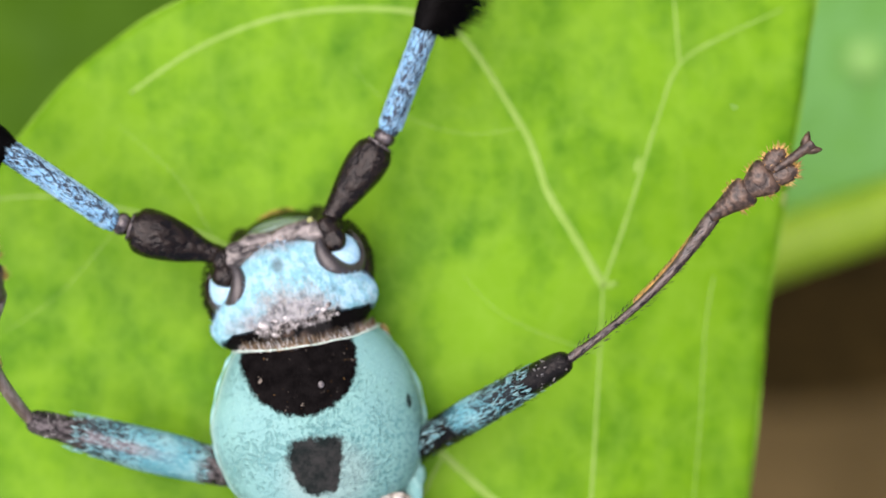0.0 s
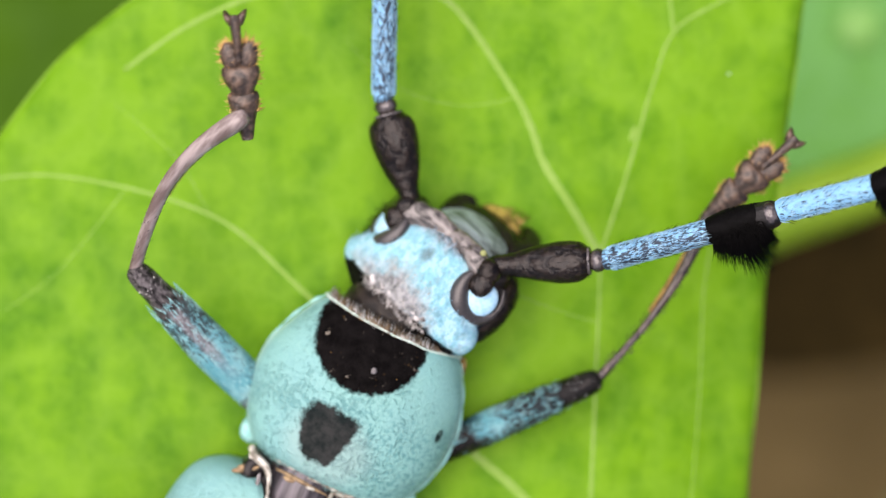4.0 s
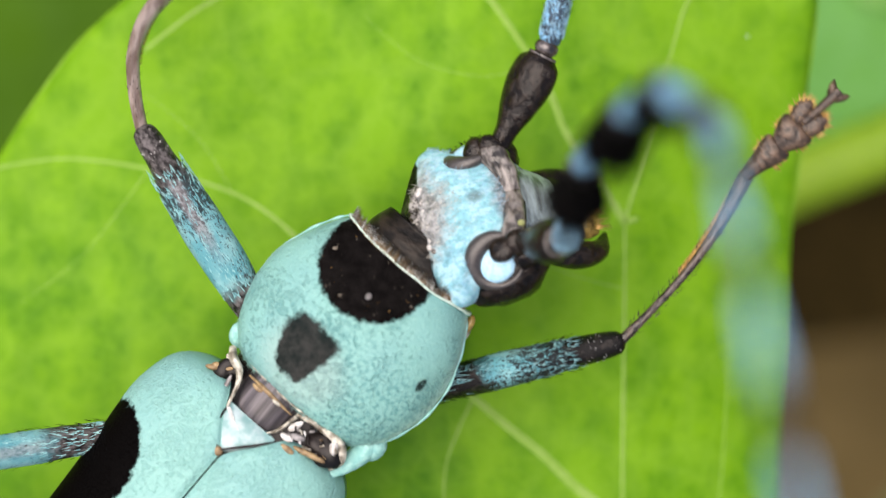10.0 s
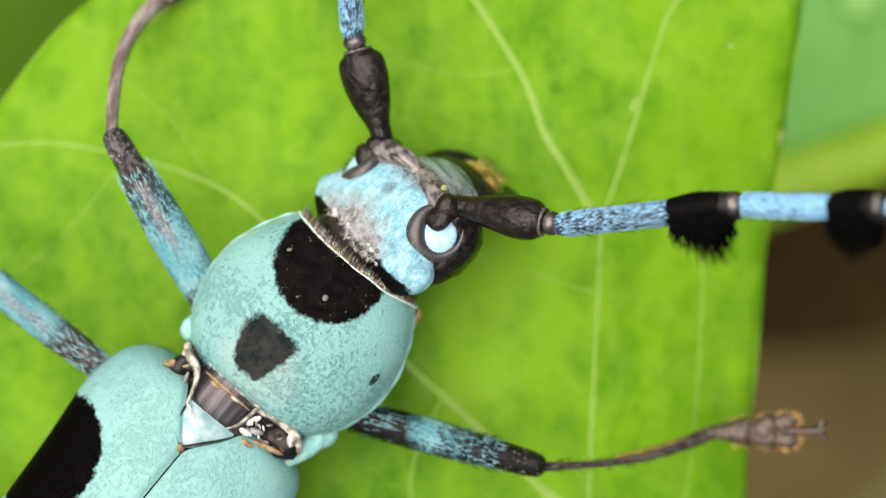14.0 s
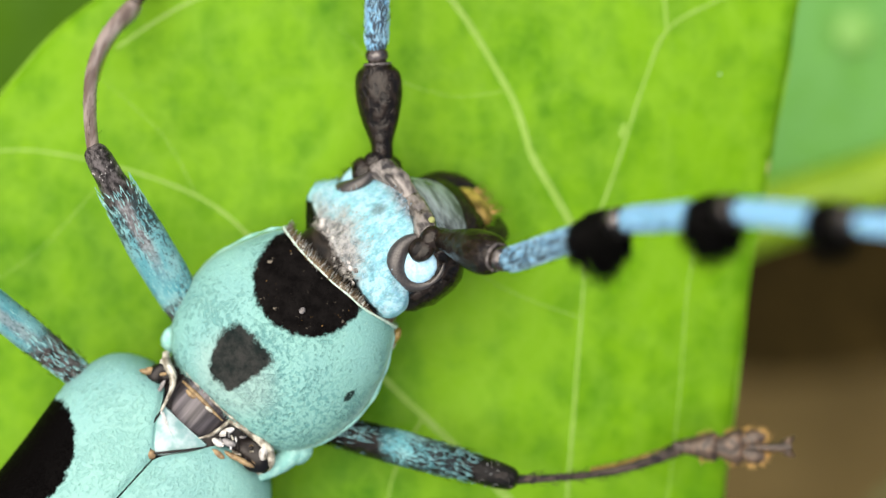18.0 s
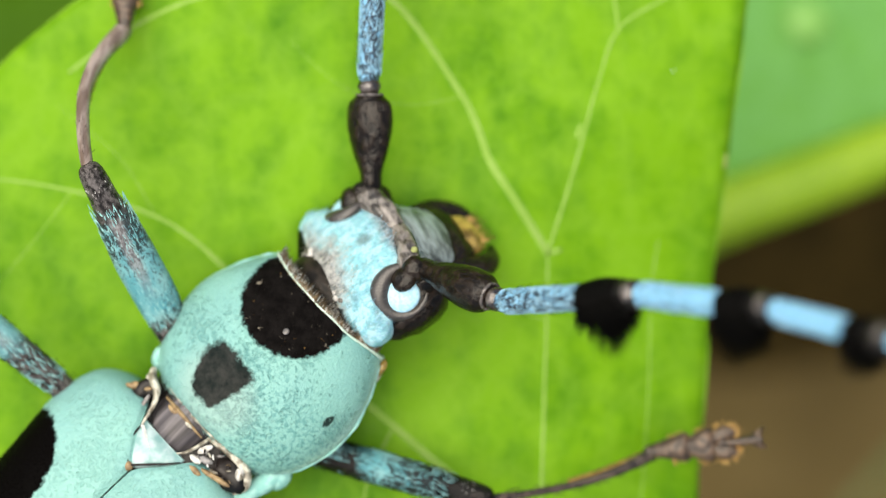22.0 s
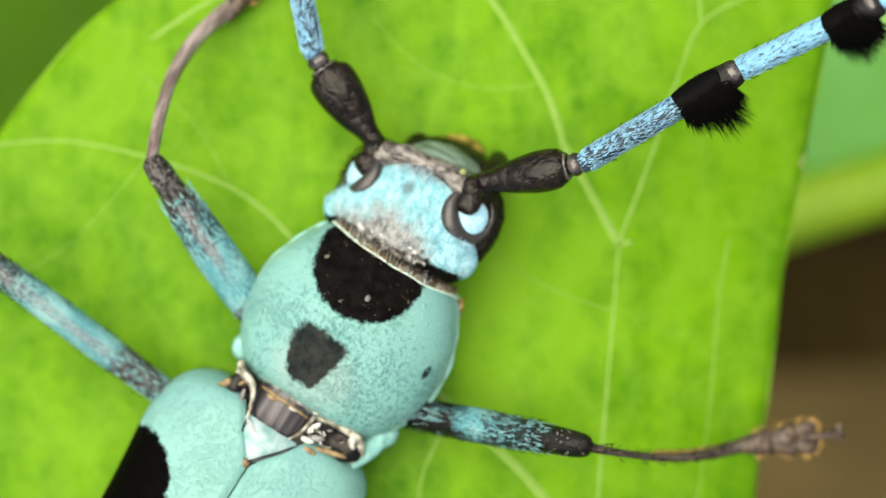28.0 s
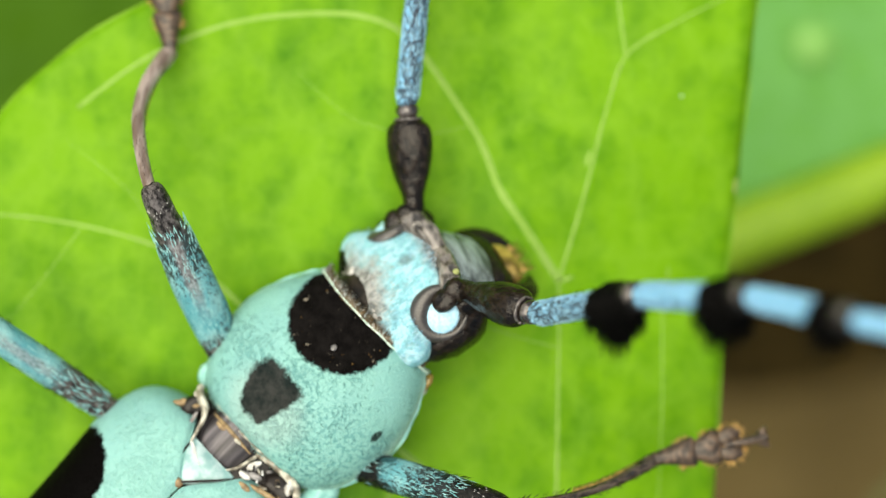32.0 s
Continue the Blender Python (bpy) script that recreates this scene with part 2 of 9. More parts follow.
def femur_material(name, length, under, stripe=0.0, bare=0.535):
    n = Nodes(name)
    streak = n.noise(9, 5, n.stretch(1.6, 0.8, 1.6), 0.75)
    broad = n.noise(0.9, 3)
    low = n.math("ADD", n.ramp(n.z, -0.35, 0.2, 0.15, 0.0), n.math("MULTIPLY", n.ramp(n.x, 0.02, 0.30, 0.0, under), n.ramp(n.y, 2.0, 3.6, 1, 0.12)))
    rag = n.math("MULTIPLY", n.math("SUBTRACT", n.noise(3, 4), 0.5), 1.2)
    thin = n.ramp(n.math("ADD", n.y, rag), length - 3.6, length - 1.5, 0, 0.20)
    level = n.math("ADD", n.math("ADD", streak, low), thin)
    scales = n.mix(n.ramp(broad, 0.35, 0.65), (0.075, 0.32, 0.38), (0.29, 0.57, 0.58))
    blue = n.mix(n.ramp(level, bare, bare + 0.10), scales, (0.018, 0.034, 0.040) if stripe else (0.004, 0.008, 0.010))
    if stripe:
        line = n.math("MULTIPLY", n.ramp(n.math("ABSOLUTE", n.math("ADD", n.x, n.math("MULTIPLY", rag, 0.15))), 0.08, 0.24, stripe, 0), n.ramp(n.y, 2.2, 4.0, 0, 1))
        blue = n.mix(line, blue, n.mix(n.ramp(streak, 0.4, 0.6), (0.32, 0.31, 0.32), (0.12, 0.11, 0.12)))
    knee = n.ramp(n.math("ADD", n.y, rag), length - 1.75, length - 1.25)
    reach = 2.9 if length > 8 else 1.5 if stripe else 2.7
    hip = n.ramp(n.math("ADD", n.y, rag), reach, reach + 0.7, 1, 0)
    # Grey glints on the black parts, mottled into the colour.
    glint = n.noise(5, 4, n.stretch(1.3, 0.7, 1.3), 0.7)
    dark = n.mix(n.ramp(glint, 0.48, 0.72), (0.0022, 0.0018, 0.0016), (0.03, 0.025, 0.022))
    if stripe:
        dark = n.mix(n.ramp(glint, 0.36, 0.70), (0.010, 0.0085, 0.0085), (0.15, 0.135, 0.135))
    black = n.math("MAXIMUM", knee, hip)
    return n.finish(n.mix(black, blue, dark), n.ramp(black, 0, 1, 0.36, 0.12), n.math("MULTIPLY", n.math("ADD", streak, n.math("MULTIPLY", glint, 0.6)), n.ramp(black, 0, 1, 1.0, 0.55)), 0.06, n.ramp(black, 0, 1, 0.4, 0.22))


def leaf_material(name, light, dark, through_light=0.35, gloss=0.5, shine=0.12, paler=0.0):
    n = Nodes(name)
    broad = n.ramp(n.noise(0.16, 4), 0.35, 0.65)
    mottled = n.ramp(n.noise(0.8, 4, n.stretch(1.0, 0.6, 1), 0.6), 0.34, 0.66)
    bands = n.ramp(n.noise(0.42, 3, n.stretch(1.0, 0.6, 1), 0.6), 0.38, 0.60)
    streaks = n.ramp(n.noise(0.9, 3, n.stretch(1.0, 0.22, 1), 0.5), 0.36, 0.70)
    fac = n.math("ADD", n.math("ADD", n.math("MULTIPLY", broad, 0.30), n.math("MULTIPLY", mottled, 0.34)), n.math("ADD", n.math("MULTIPLY", bands, 0.22), n.math("MULTIPLY", streaks, 0.24)))
    flecks = n.ramp(n.noise(2.0, 3, rough=0.6), 0.32, 0.68, -0.15, 0.15)
    # Left-to-right lift of the green, standing in for uneven light on the blade.
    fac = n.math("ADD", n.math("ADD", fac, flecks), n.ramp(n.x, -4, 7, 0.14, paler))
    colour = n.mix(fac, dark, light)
    warped = n.tree.nodes.new("ShaderNodeVectorMath")
    warped.operation = "ADD"
    wob = n.tree.nodes.new("ShaderNodeTexNoise")
    n.link(n.mm, wob.inputs["Vector"])
    wob.inputs["Scale"].default_value = 0.5
    wob.inputs["Detail"].default_value = 3
    n.link(n.mm, warped.inputs[0])
    n.link(wob.outputs["Color"], warped.inputs[1])
    net = n.ramp(n.cells(0.42, vector=warped.outputs[0]), 0.0, 0.18, 1, 0)
    fine = n.ramp(n.cells(1.6, vector=warped.outputs[0]), 0.0, 0.14, 1, 0)
    lines = n.math("ADD", n.math("MULTIPLY", net, 0.20), n.math("MULTIPLY", fine, 0.12))
    colour = n.mix(lines, colour, (light[0] * 1.4, light[1] * 1.2, light[2] * 2.0 + 0.02))
    height = n.math("SUBTRACT", n.noise(1.4, 4), n.math("MULTIPLY", lines, 0.7))
    n.finish(colour, gloss, height, 0.045, shine)
    glow = n.tree.nodes.new("ShaderNodeBsdfTranslucent")
    n.put(n.mix(0.5, colour, (light[0] * 1.2, light[1] * 1.1, light[2] * 0.5)), glow.inputs["Color"])
    blend = n.tree.nodes.new("ShaderNodeMixShader")
    blend.inputs[0].default_value = through_light
    n.link(n.shader.outputs[0], blend.inputs[1])
    n.link(glow.outputs[0], blend.inputs[2])
    n.link(blend.outputs[0], n.out.inputs["Surface"])
    return n.mat


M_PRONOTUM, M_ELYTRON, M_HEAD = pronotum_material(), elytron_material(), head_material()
M_BLACK = plain("glossy_black_brown_shell", (0.0036, 0.0025, 0.0018), (0.019, 0.0132, 0.0094), 5.5, 0.17, 0.07, 0.27, (1.0, 0.6, 1.0))
M_TIBIA = plain("dark_brown_hairy_shin", (0.012, 0.008, 0.006), (0.11, 0.080, 0.062), 5, 0.2, 0.06, 0.7, (2, 0.6, 2))
M_SHIN = plain("grey_brown_glossy_shin", (0.13, 0.092, 0.078), (0.36, 0.30, 0.28), 1.6, 0.25, 0.02, 0.7, (2, 0.4, 2))
M_FOOT = plain("brown_foot", (0.024, 0.016, 0.011), (0.13, 0.084, 0.056), 5, 0.36, 0.06)
M_ORANGE = plain("orange_bristles", (0.45, 0.24, 0.06), (0.78, 0.50, 0.18), 9, 0.5)
M_EYE = plain("dark_grey_faceted_eye", (0.022, 0.019, 0.018), (0.056, 0.050, 0.047), 22, 0.30, 0.012, 0.7)
M_PATCH = plain("pale_blue_eye_patch", (0.30, 0.58, 0.76), (0.44, 0.70, 0.84), 10, 0.5, 0.02, 0.3)
M_BARE = plain("grey_bare_shell", (0.08, 0.075, 0.075), (0.28, 0.27, 0.27), 4, 0.3, 0.05, 0.6)
# Stretched streaks: the plate's reflections, put into the grey.
M_STEEL = plain("steel_grey_shell_reflection_streaks", (0.028, 0.025, 0.028), (0.185, 0.168, 0.180), 1.3, 0.38, 0.004, 0.35, (2.8, 0.16, 0.3))
M_GLINT = plain("shiny_white_membrane", (0.35, 0.33, 0.30), (0.82, 0.82, 0.80), 4, 0.16, 0.08, 0.8)
M_FRINGE = plain("greyish_white_hairs", (0.30, 0.30, 0.27), (0.55, 0.55, 0.50), 8, 0.4)
M_FLEECE = plain("brown_hairs", (0.07, 0.048, 0.025), (0.30, 0.21, 0.11), 8, 0.4)
M_HAIR = plain("white_hairs", (0.62, 0.66, 0.64), (0.80, 0.82, 0.80), 8, 0.5)
M_RIM = plain("pale_cream_rim", (0.42, 0.58, 0.50), (0.66, 0.80, 0.72), 6, 0.5, 0.03)
M_RUST = plain("rusty_membrane", (0.15, 0.095, 0.045), (0.36, 0.25, 0.125), 5, 0.5, 0.04)
M_CREAM = plain("cream_membrane", (0.12, 0.10, 0.07), (0.60, 0.58, 0.49), 4, 0.28, 0.10, 0.6)
M_PLATE = plain("lilac_white_plate", (0.20, 0.37, 0.37), (0.42, 0.54, 0.56), 2.2, 0.4, 0.03, 0.4)
M_SCUTELLUM = plain("pale_blue_green_scales", (0.20, 0.48, 0.45), (0.33, 0.62, 0.57), 5, 0.55, 0.03, 0.3)
M_FACE = plain("grey_blue_face", (0.035, 0.042, 0.042), (0.34, 0.43, 0.44), 1.5, 0.26, 0.06, 0.5, (0.35, 1.8, 1.2))
M_CREST = plain("shiny_grey_brown_ridge", (0.030, 0.025, 0.021), (0.25, 0.225, 0.205), 3.2, 0.20, 0.10, 0.7, (0.6, 1.2, 1.0))
M_DARK = plain("smooth_dark_shell", (0.003, 0.0025, 0.0025), (0.018, 0.014, 0.013), 1.5, 0.4, 0.02, 0.3)
M_NECK = plain("beige_and_black_neck", (0.003, 0.0025, 0.002), (0.026, 0.020, 0.015), 2.0, 0.42, 0.05, 0.2, (1.2, 2.2, 1.0))
M_TUFT = plain("black_hair", (0.0012, 0.0011, 0.0011), (0.003, 0.003, 0.003), 12, 0.6, 0.01, 0.06)
M_JOINT = plain("shiny_dark_joint", (0.018, 0.015, 0.014), (0.15, 0.13, 0.125), 3, 0.14, 0.05, 0.8)
M_PALE = plain("pale_blue_hairs", (0.24, 0.52, 0.74), (0.42, 0.68, 0.82), 9, 0.4, 0.01, 0.4)
M_TEAL_HAIR = plain("pale_blue_green_hairs", (0.14, 0.42, 0.46), (0.36, 0.64, 0.64), 9, 0.4, 0.01, 0.4)
M_NAPE = plain("glinting_grey_ridge", (0.055, 0.050, 0.046), (0.57, 0.56, 0.54), 4.6, 0.15, 0.08, 0.7)
M_SCALE = plain("powdery_blue_green_hairs", (0.19, 0.46, 0.42), (0.30, 0.56, 0.50), 3, 0.45, 0.01, 0.35)
M_BELLY = plain("dark_belly", (0.015, 0.02, 0.022), (0.06, 0.10, 0.11), 3, 0.45, 0.04)
M_AMBER = plain("amber_lip", (0.10, 0.065, 0.02), (0.58, 0.40, 0.10), 1.8, 0.12, 0.03, 0.6)
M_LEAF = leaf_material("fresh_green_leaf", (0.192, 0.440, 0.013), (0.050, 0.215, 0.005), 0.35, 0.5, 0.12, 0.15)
M_FAR_LEAF = leaf_material("green_leaf_in_half_shade", (0.152, 0.418, 0.090), (0.114, 0.336, 0.062), 0.3, 0.6, 0.1)
# Leaf green darkened: the shade it lies in is put into the colour.
M_DIM_LEAF = leaf_material("shaded_deep_green_leaf", (0.05, 0.13, 0.004), (0.026, 0.078, 0.002), 0.2, 0.6, 0.05)
M_VEIN = plain("yellow_green_vein", (0.185, 0.340, 0.050), (0.215, 0.365, 0.072), 2, 0.6, 0.02, 0.15)
M_NICK = plain("pale_tan_scar", (0.24, 0.27, 0.10), (0.30, 0.33, 0.14), 3, 0.6, 0.02, 0.1)
M_EDGE = plain("pale_leaf_edge", (0.15, 0.34, 0.015), (0.20, 0.38, 0.04), 1.2, 0.5, 0.03, 0.2)
# Near-black brown: deep shade put into the colour.
M_SHADE = plain("black_brown_shade", (0.010, 0.0075, 0.0025), (0.030, 0.020, 0.006), 0.3, 0.95, 0.1, 0.02)
M_STEM = plain("green_brown_stem", (0.06, 0.10, 0.02), (0.12, 0.13, 0.05), 0.6, 0.6, 0.1)
# Yellower green than the blade: sunlight on the turned-up edge, put into the colour.
M_MARGIN = plain("sunlit_yellow_green_margin", (0.165, 0.30, 0.010), (0.21, 0.35, 0.016), 0.4, 0.5, 0.05, 0.3)
M_DROP = plain("pale_dew_highlight", (0.155, 0.36, 0.078), (0.165, 0.37, 0.082), 0.5, 0.35, 0.0, 0.2)
M_SOIL = plain("brown_soil", (0.080, 0.056, 0.018), (0.126, 0.090, 0.033), 0.06, 0.9, 3.0, 0.2)


# ---- shapes, in millimetres ----
def spline(rows, count):
    """Rows glided through by a Catmull-Rom curve, count steps."""
    rows = np.array(rows, float)
    at = np.linspace(0, len(rows) - 1, count)
    k = np.clip(at.astype(int), 0, len(rows) - 2)
    u = (at - k)[:, None]
    p = [rows[np.clip(k + j, 0, len(rows) - 1)] for j in (-1, 0, 1, 2)]
    return 0.5 * (2 * p[1] + (p[2] - p[0]) * u + (2 * p[0] - 5 * p[1] + 4 * p[2] - p[3]) * u**2 + (3 * p[1] - p[0] - 3 * p[2] + p[3]) * u**3)


def loft(rows, rings=24, sides=24, wave=0.0):
    """A body along y. Each row: y, centre x, centre z, half width, height above, depth below."""
    secs = spline(rows, rings)
    verts, faces = [], []
    for y, cx, cz, w, up, down in secs:
        for s in range(sides):
            a = 2 * math.pi * s / sides
            c, n = math.cos(a), math.sin(a)
            k = 1 + wave * noise.noise(Vector((c * 1.3, y * 0.9, n * 1.3)))
            verts.append((cx + max(w, 0.001) * c * k, y, cz + (max(up, 0.001) if n > 0 else max(down, 0.001)) * n * k))
    for r in range(rings - 1):
        for s in range(sides):
            t = (s + 1) % sides
            faces.append((r * sides + s, r * sides + t, (r + 1) * sides + t, (r + 1) * sides + s))
    faces.append(tuple(range(sides)))
    faces.append(tuple(range((rings - 1) * sides, rings * sides))[::-1])
    return verts, [f[::-1] for f in faces]


def tube(points, radii, sides=10, steps=0):
    """A round rod along points."""
    rows = np.array([(*p, r) for p, r in zip(points, radii)], float)
    if steps:
        rows = spline(rows, steps)
    verts, faces = [], []
    count = len(rows)
    for i, row in enumerate(rows):
        d = Vector(rows[min(i + 1, count - 1)][:3] - rows[max(i - 1, 0)][:3]).normalized()
        a = d.cross(Vector((0, 0, 1)) if abs(d.z) < 0.95 else Vector((1, 0, 0))).normalized()
        b = d.cross(a)
        for s in range(sides):
            t = 2 * math.pi * s / sides
            v = Vector(row[:3]) + (a * math.cos(t) + b * math.sin(t)) * max(row[3], 0.001)
            verts.append(tuple(v))
    for i in range(count - 1):
        for s in range(sides):
            t = (s + 1) % sides
            faces.append((i * sides + s, i * sides + t, (i + 1) * sides + t, (i + 1) * sides + s))
    faces.append(tuple(range(sides))[::-1])
    faces.append(tuple(range((count - 1) * sides, count * sides)))
    return verts, faces


def blob(centre, radii, turn=(0, 0, 0), rings=12, sides=16, wave=0.0):
    """A rounded lump."""
    m = Euler([radians(a) for a in turn]).to_matrix()
    verts, faces = [], []
    for r in range(rings + 1):
        lat = math.pi * (r / rings - 0.5)
        for s in range(sides):
            a = 2 * math.pi * s / sides
            v = Vector((math.cos(lat) * math.cos(a) * radii[0], math.cos(lat) * math.sin(a) * radii[1], math.sin(lat) * radii[2]))
            v = v * (1 + wave * noise.noise(v * 2.3 + Vector(centre)))
            verts.append(tuple(m @ v + Vector(centre)))
    for r in range(rings):
        for s in range(sides):
            t = (s + 1) % sides
            faces.append((r * sides + s, r * sides + t, (r + 1) * sides + t, (r + 1) * sides + s))
    return verts, faces


def bristles(roots, thick=0.012):
    """Thin three-sided hairs; each root: a place, and the way to its point."""
    verts, faces = [], []
    for p, d in roots:
        p, d = Vector(p), Vector(d)
        a = d.orthogonal().normalized() * thick
        b = d.normalized().cross(a)
        k = len(verts)
        verts += [tuple(p + a), tuple(p - a * 0.5 + b * 0.87), tuple(p - a * 0.5 - b * 0.87), tuple(p + d)]
        faces += [(k, k + 1, k + 3), (k + 1, k + 2, k + 3), (k + 2, k, k + 3)]
    return verts, faces


def fuzz(shape, count, length, lie, seed, sort, thick=0.009):
    """Short hairs on a shape, leaning along lie. sort(x, y, z, normal) names the bunch of a hair, or None for no hair there. Returns the bunches."""
    rng = random.Random(seed)
    verts, faces = shape[0], [f for f in shape[1] if len(f) == 4]
    bunches = {}
    for _ in range(count):
        f = faces[rng.randrange(len(faces))]
        a, c, d, e = (Vector(verts[k]) for k in f)
        u, v = rng.random(), rng.random()
        p = a.lerp(c, u).lerp(e.lerp(d, u), v)
        n = (c - a).cross(e - a)
        if n.length < 1e-9:
            continue
        n = n.normalized()
        kind = sort(p.x, p.y, p.z, n)
        if kind is None:
            continue
        n = n if n.z > -0.3 else -n
        way = (n * 0.22 + Vector(lie) + Vector([rng.uniform(-0.35, 0.35) for _ in range(3)])) * length * rng.uniform(0.6, 1.2)
        bunches.setdefault(kind, []).append((p, way))
    return {kind: bristles(roots, thick) for kind, roots in sorted(bunches.items())}


def merge(*shapes):
    """Several shapes as one; returns vertices, faces and for each face its shape's number."""
    verts, faces, which = [], [], []
    for i, (v, f) in enumerate(shapes):
        k = len(verts)
        verts += list(v)
        faces += [tuple(j + k for j in g) for g in f]
        which += [i] * len(f)
    return verts, faces, which


def mesh(name, shape, materials):
    data = bpy.data.meshes.new(name)
    data.from_pydata([(x / 1000, y / 1000, z / 1000) for x, y, z in shape[0]], [], shape[1])
    for material in materials if isinstance(materials, (list, tuple)) else (materials,):
        data.materials.append(material)
    if len(shape) > 2:
        data.polygons.foreach_set("material_index", [min(k, len(data.materials) - 1) for k in shape[2]])
    data.polygons.foreach_set("use_smooth", [True] * len(data.polygons))
    data.update()
    return data


def part(name, shape, materials, parent, label="", at=None):
    """One mesh object under a thing or a part."""
    ob = new(name, mesh(name, shape, materials))
    ob.parent = parent
    if at is not None:
        ob.matrix_basis = at
    return tagged(ob, label) if label else ob


# ---- the ground far below, and the plant ----
def ground():
    rows, size = 90, 5000.0
    verts, faces = [], []
    for j in range(rows + 1):
        for i in range(rows + 1):
            u, v = (2 * i / rows - 1), (2 * j / rows - 1)
            x, y = size * u * abs(u) ** 2, size * v * abs(v) ** 2
            verts.append((x, y, -130 + 5 * noise.noise(Vector((x * 0.03, y * 0.03, 0)))))
    for j in range(rows):
        for i in range(rows):
            k = j * (rows + 1) + i
            faces.append((k, k + 1, k + rows + 2, k + rows + 1))
    ob = new("ground", mesh("ground", (verts, faces), M_SOIL))
    return tagged(ob, "brown bare soil below the plant, out of focus", "ground", kind="structure")


def leaf_height(x, y):
    """The gentle arch of the near leaf."""
    z = -0.008 * min(x + 2, 0) ** 2 - 0.0075 * max(x + 2, 0) ** 2 + 0.35 - 0.006 * max(y - 2, 0) ** 2 - 0.004 * max(-6 - y, 0) ** 2
    z -= 0.018 * max(0.0, x - 2) ** 2 * min(1.0, max(0.0, (5 - y) / 7))
    return z + 0.16 * noise.noise(Vector((x * 0.22, y * 0.22, 3.0))) + 0.05 * noise.noise(Vector((x * 0.7, y * 0.7, 8.0)))


def blade(outline, height, rings=46, around=220, thick=0.28, ripple=0.0):
    """A leaf blade with thickness, from the smooth closed curve through outline."""
    pts = outline[-1:] + outline + outline[:2]
    edge = spline(pts, 40 * len(pts))
    edge = np.array([e for e in edge[40:-80]])
    edge = edge[np.linspace(0, len(edge) - 1, around).astype(int)]
    mid = edge.mean(0)
    verts, faces = [], []
    for side in (0, 1):
        for r in range(rings + 1):
            for s in range(around):
                k = (r + 0.02) / (rings + 0.02)
                x, y = mid + (edge[s] - mid) * k * (1 + ripple * k**6 * noise.noise(Vector((s * 0.11, 0, 0))))
                rim = max(0.0, k - 0.97) / 0.03
                verts.append((x, y, height(x, y) - (thick * (1 - 0.45 * rim) if side else thick * 0.4 * rim)))
    n = (rings + 1) * around
    for r in range(rings):
        for s in range(around):
            t = (s + 1) % around
            q = (r * around + s, r * around + t, (r + 1) * around + t, (r + 1) * around + s)
            faces.append(q[::-1])
            faces.append(tuple(j + n for j in q))
    for s in range(around):
        t = (s + 1) % around
        q = (rings * around + s, rings * around + t, n + rings * around + t, n + rings * around + s)
        faces.append(q[::-1])
    faces.append(tuple(range(around)))
    return verts, faces


def vein_shape(points, radius, height, steps=60, sink=0.90, taper=0.5):
    line = spline(points, steps)
    wide = [radius * 2.1 * (1 - taper * i / steps) for i in range(steps)]
    return tube([(x, y, height(x, y) - w * sink) for (x, y), w in zip(line, wide)], wide, 16)


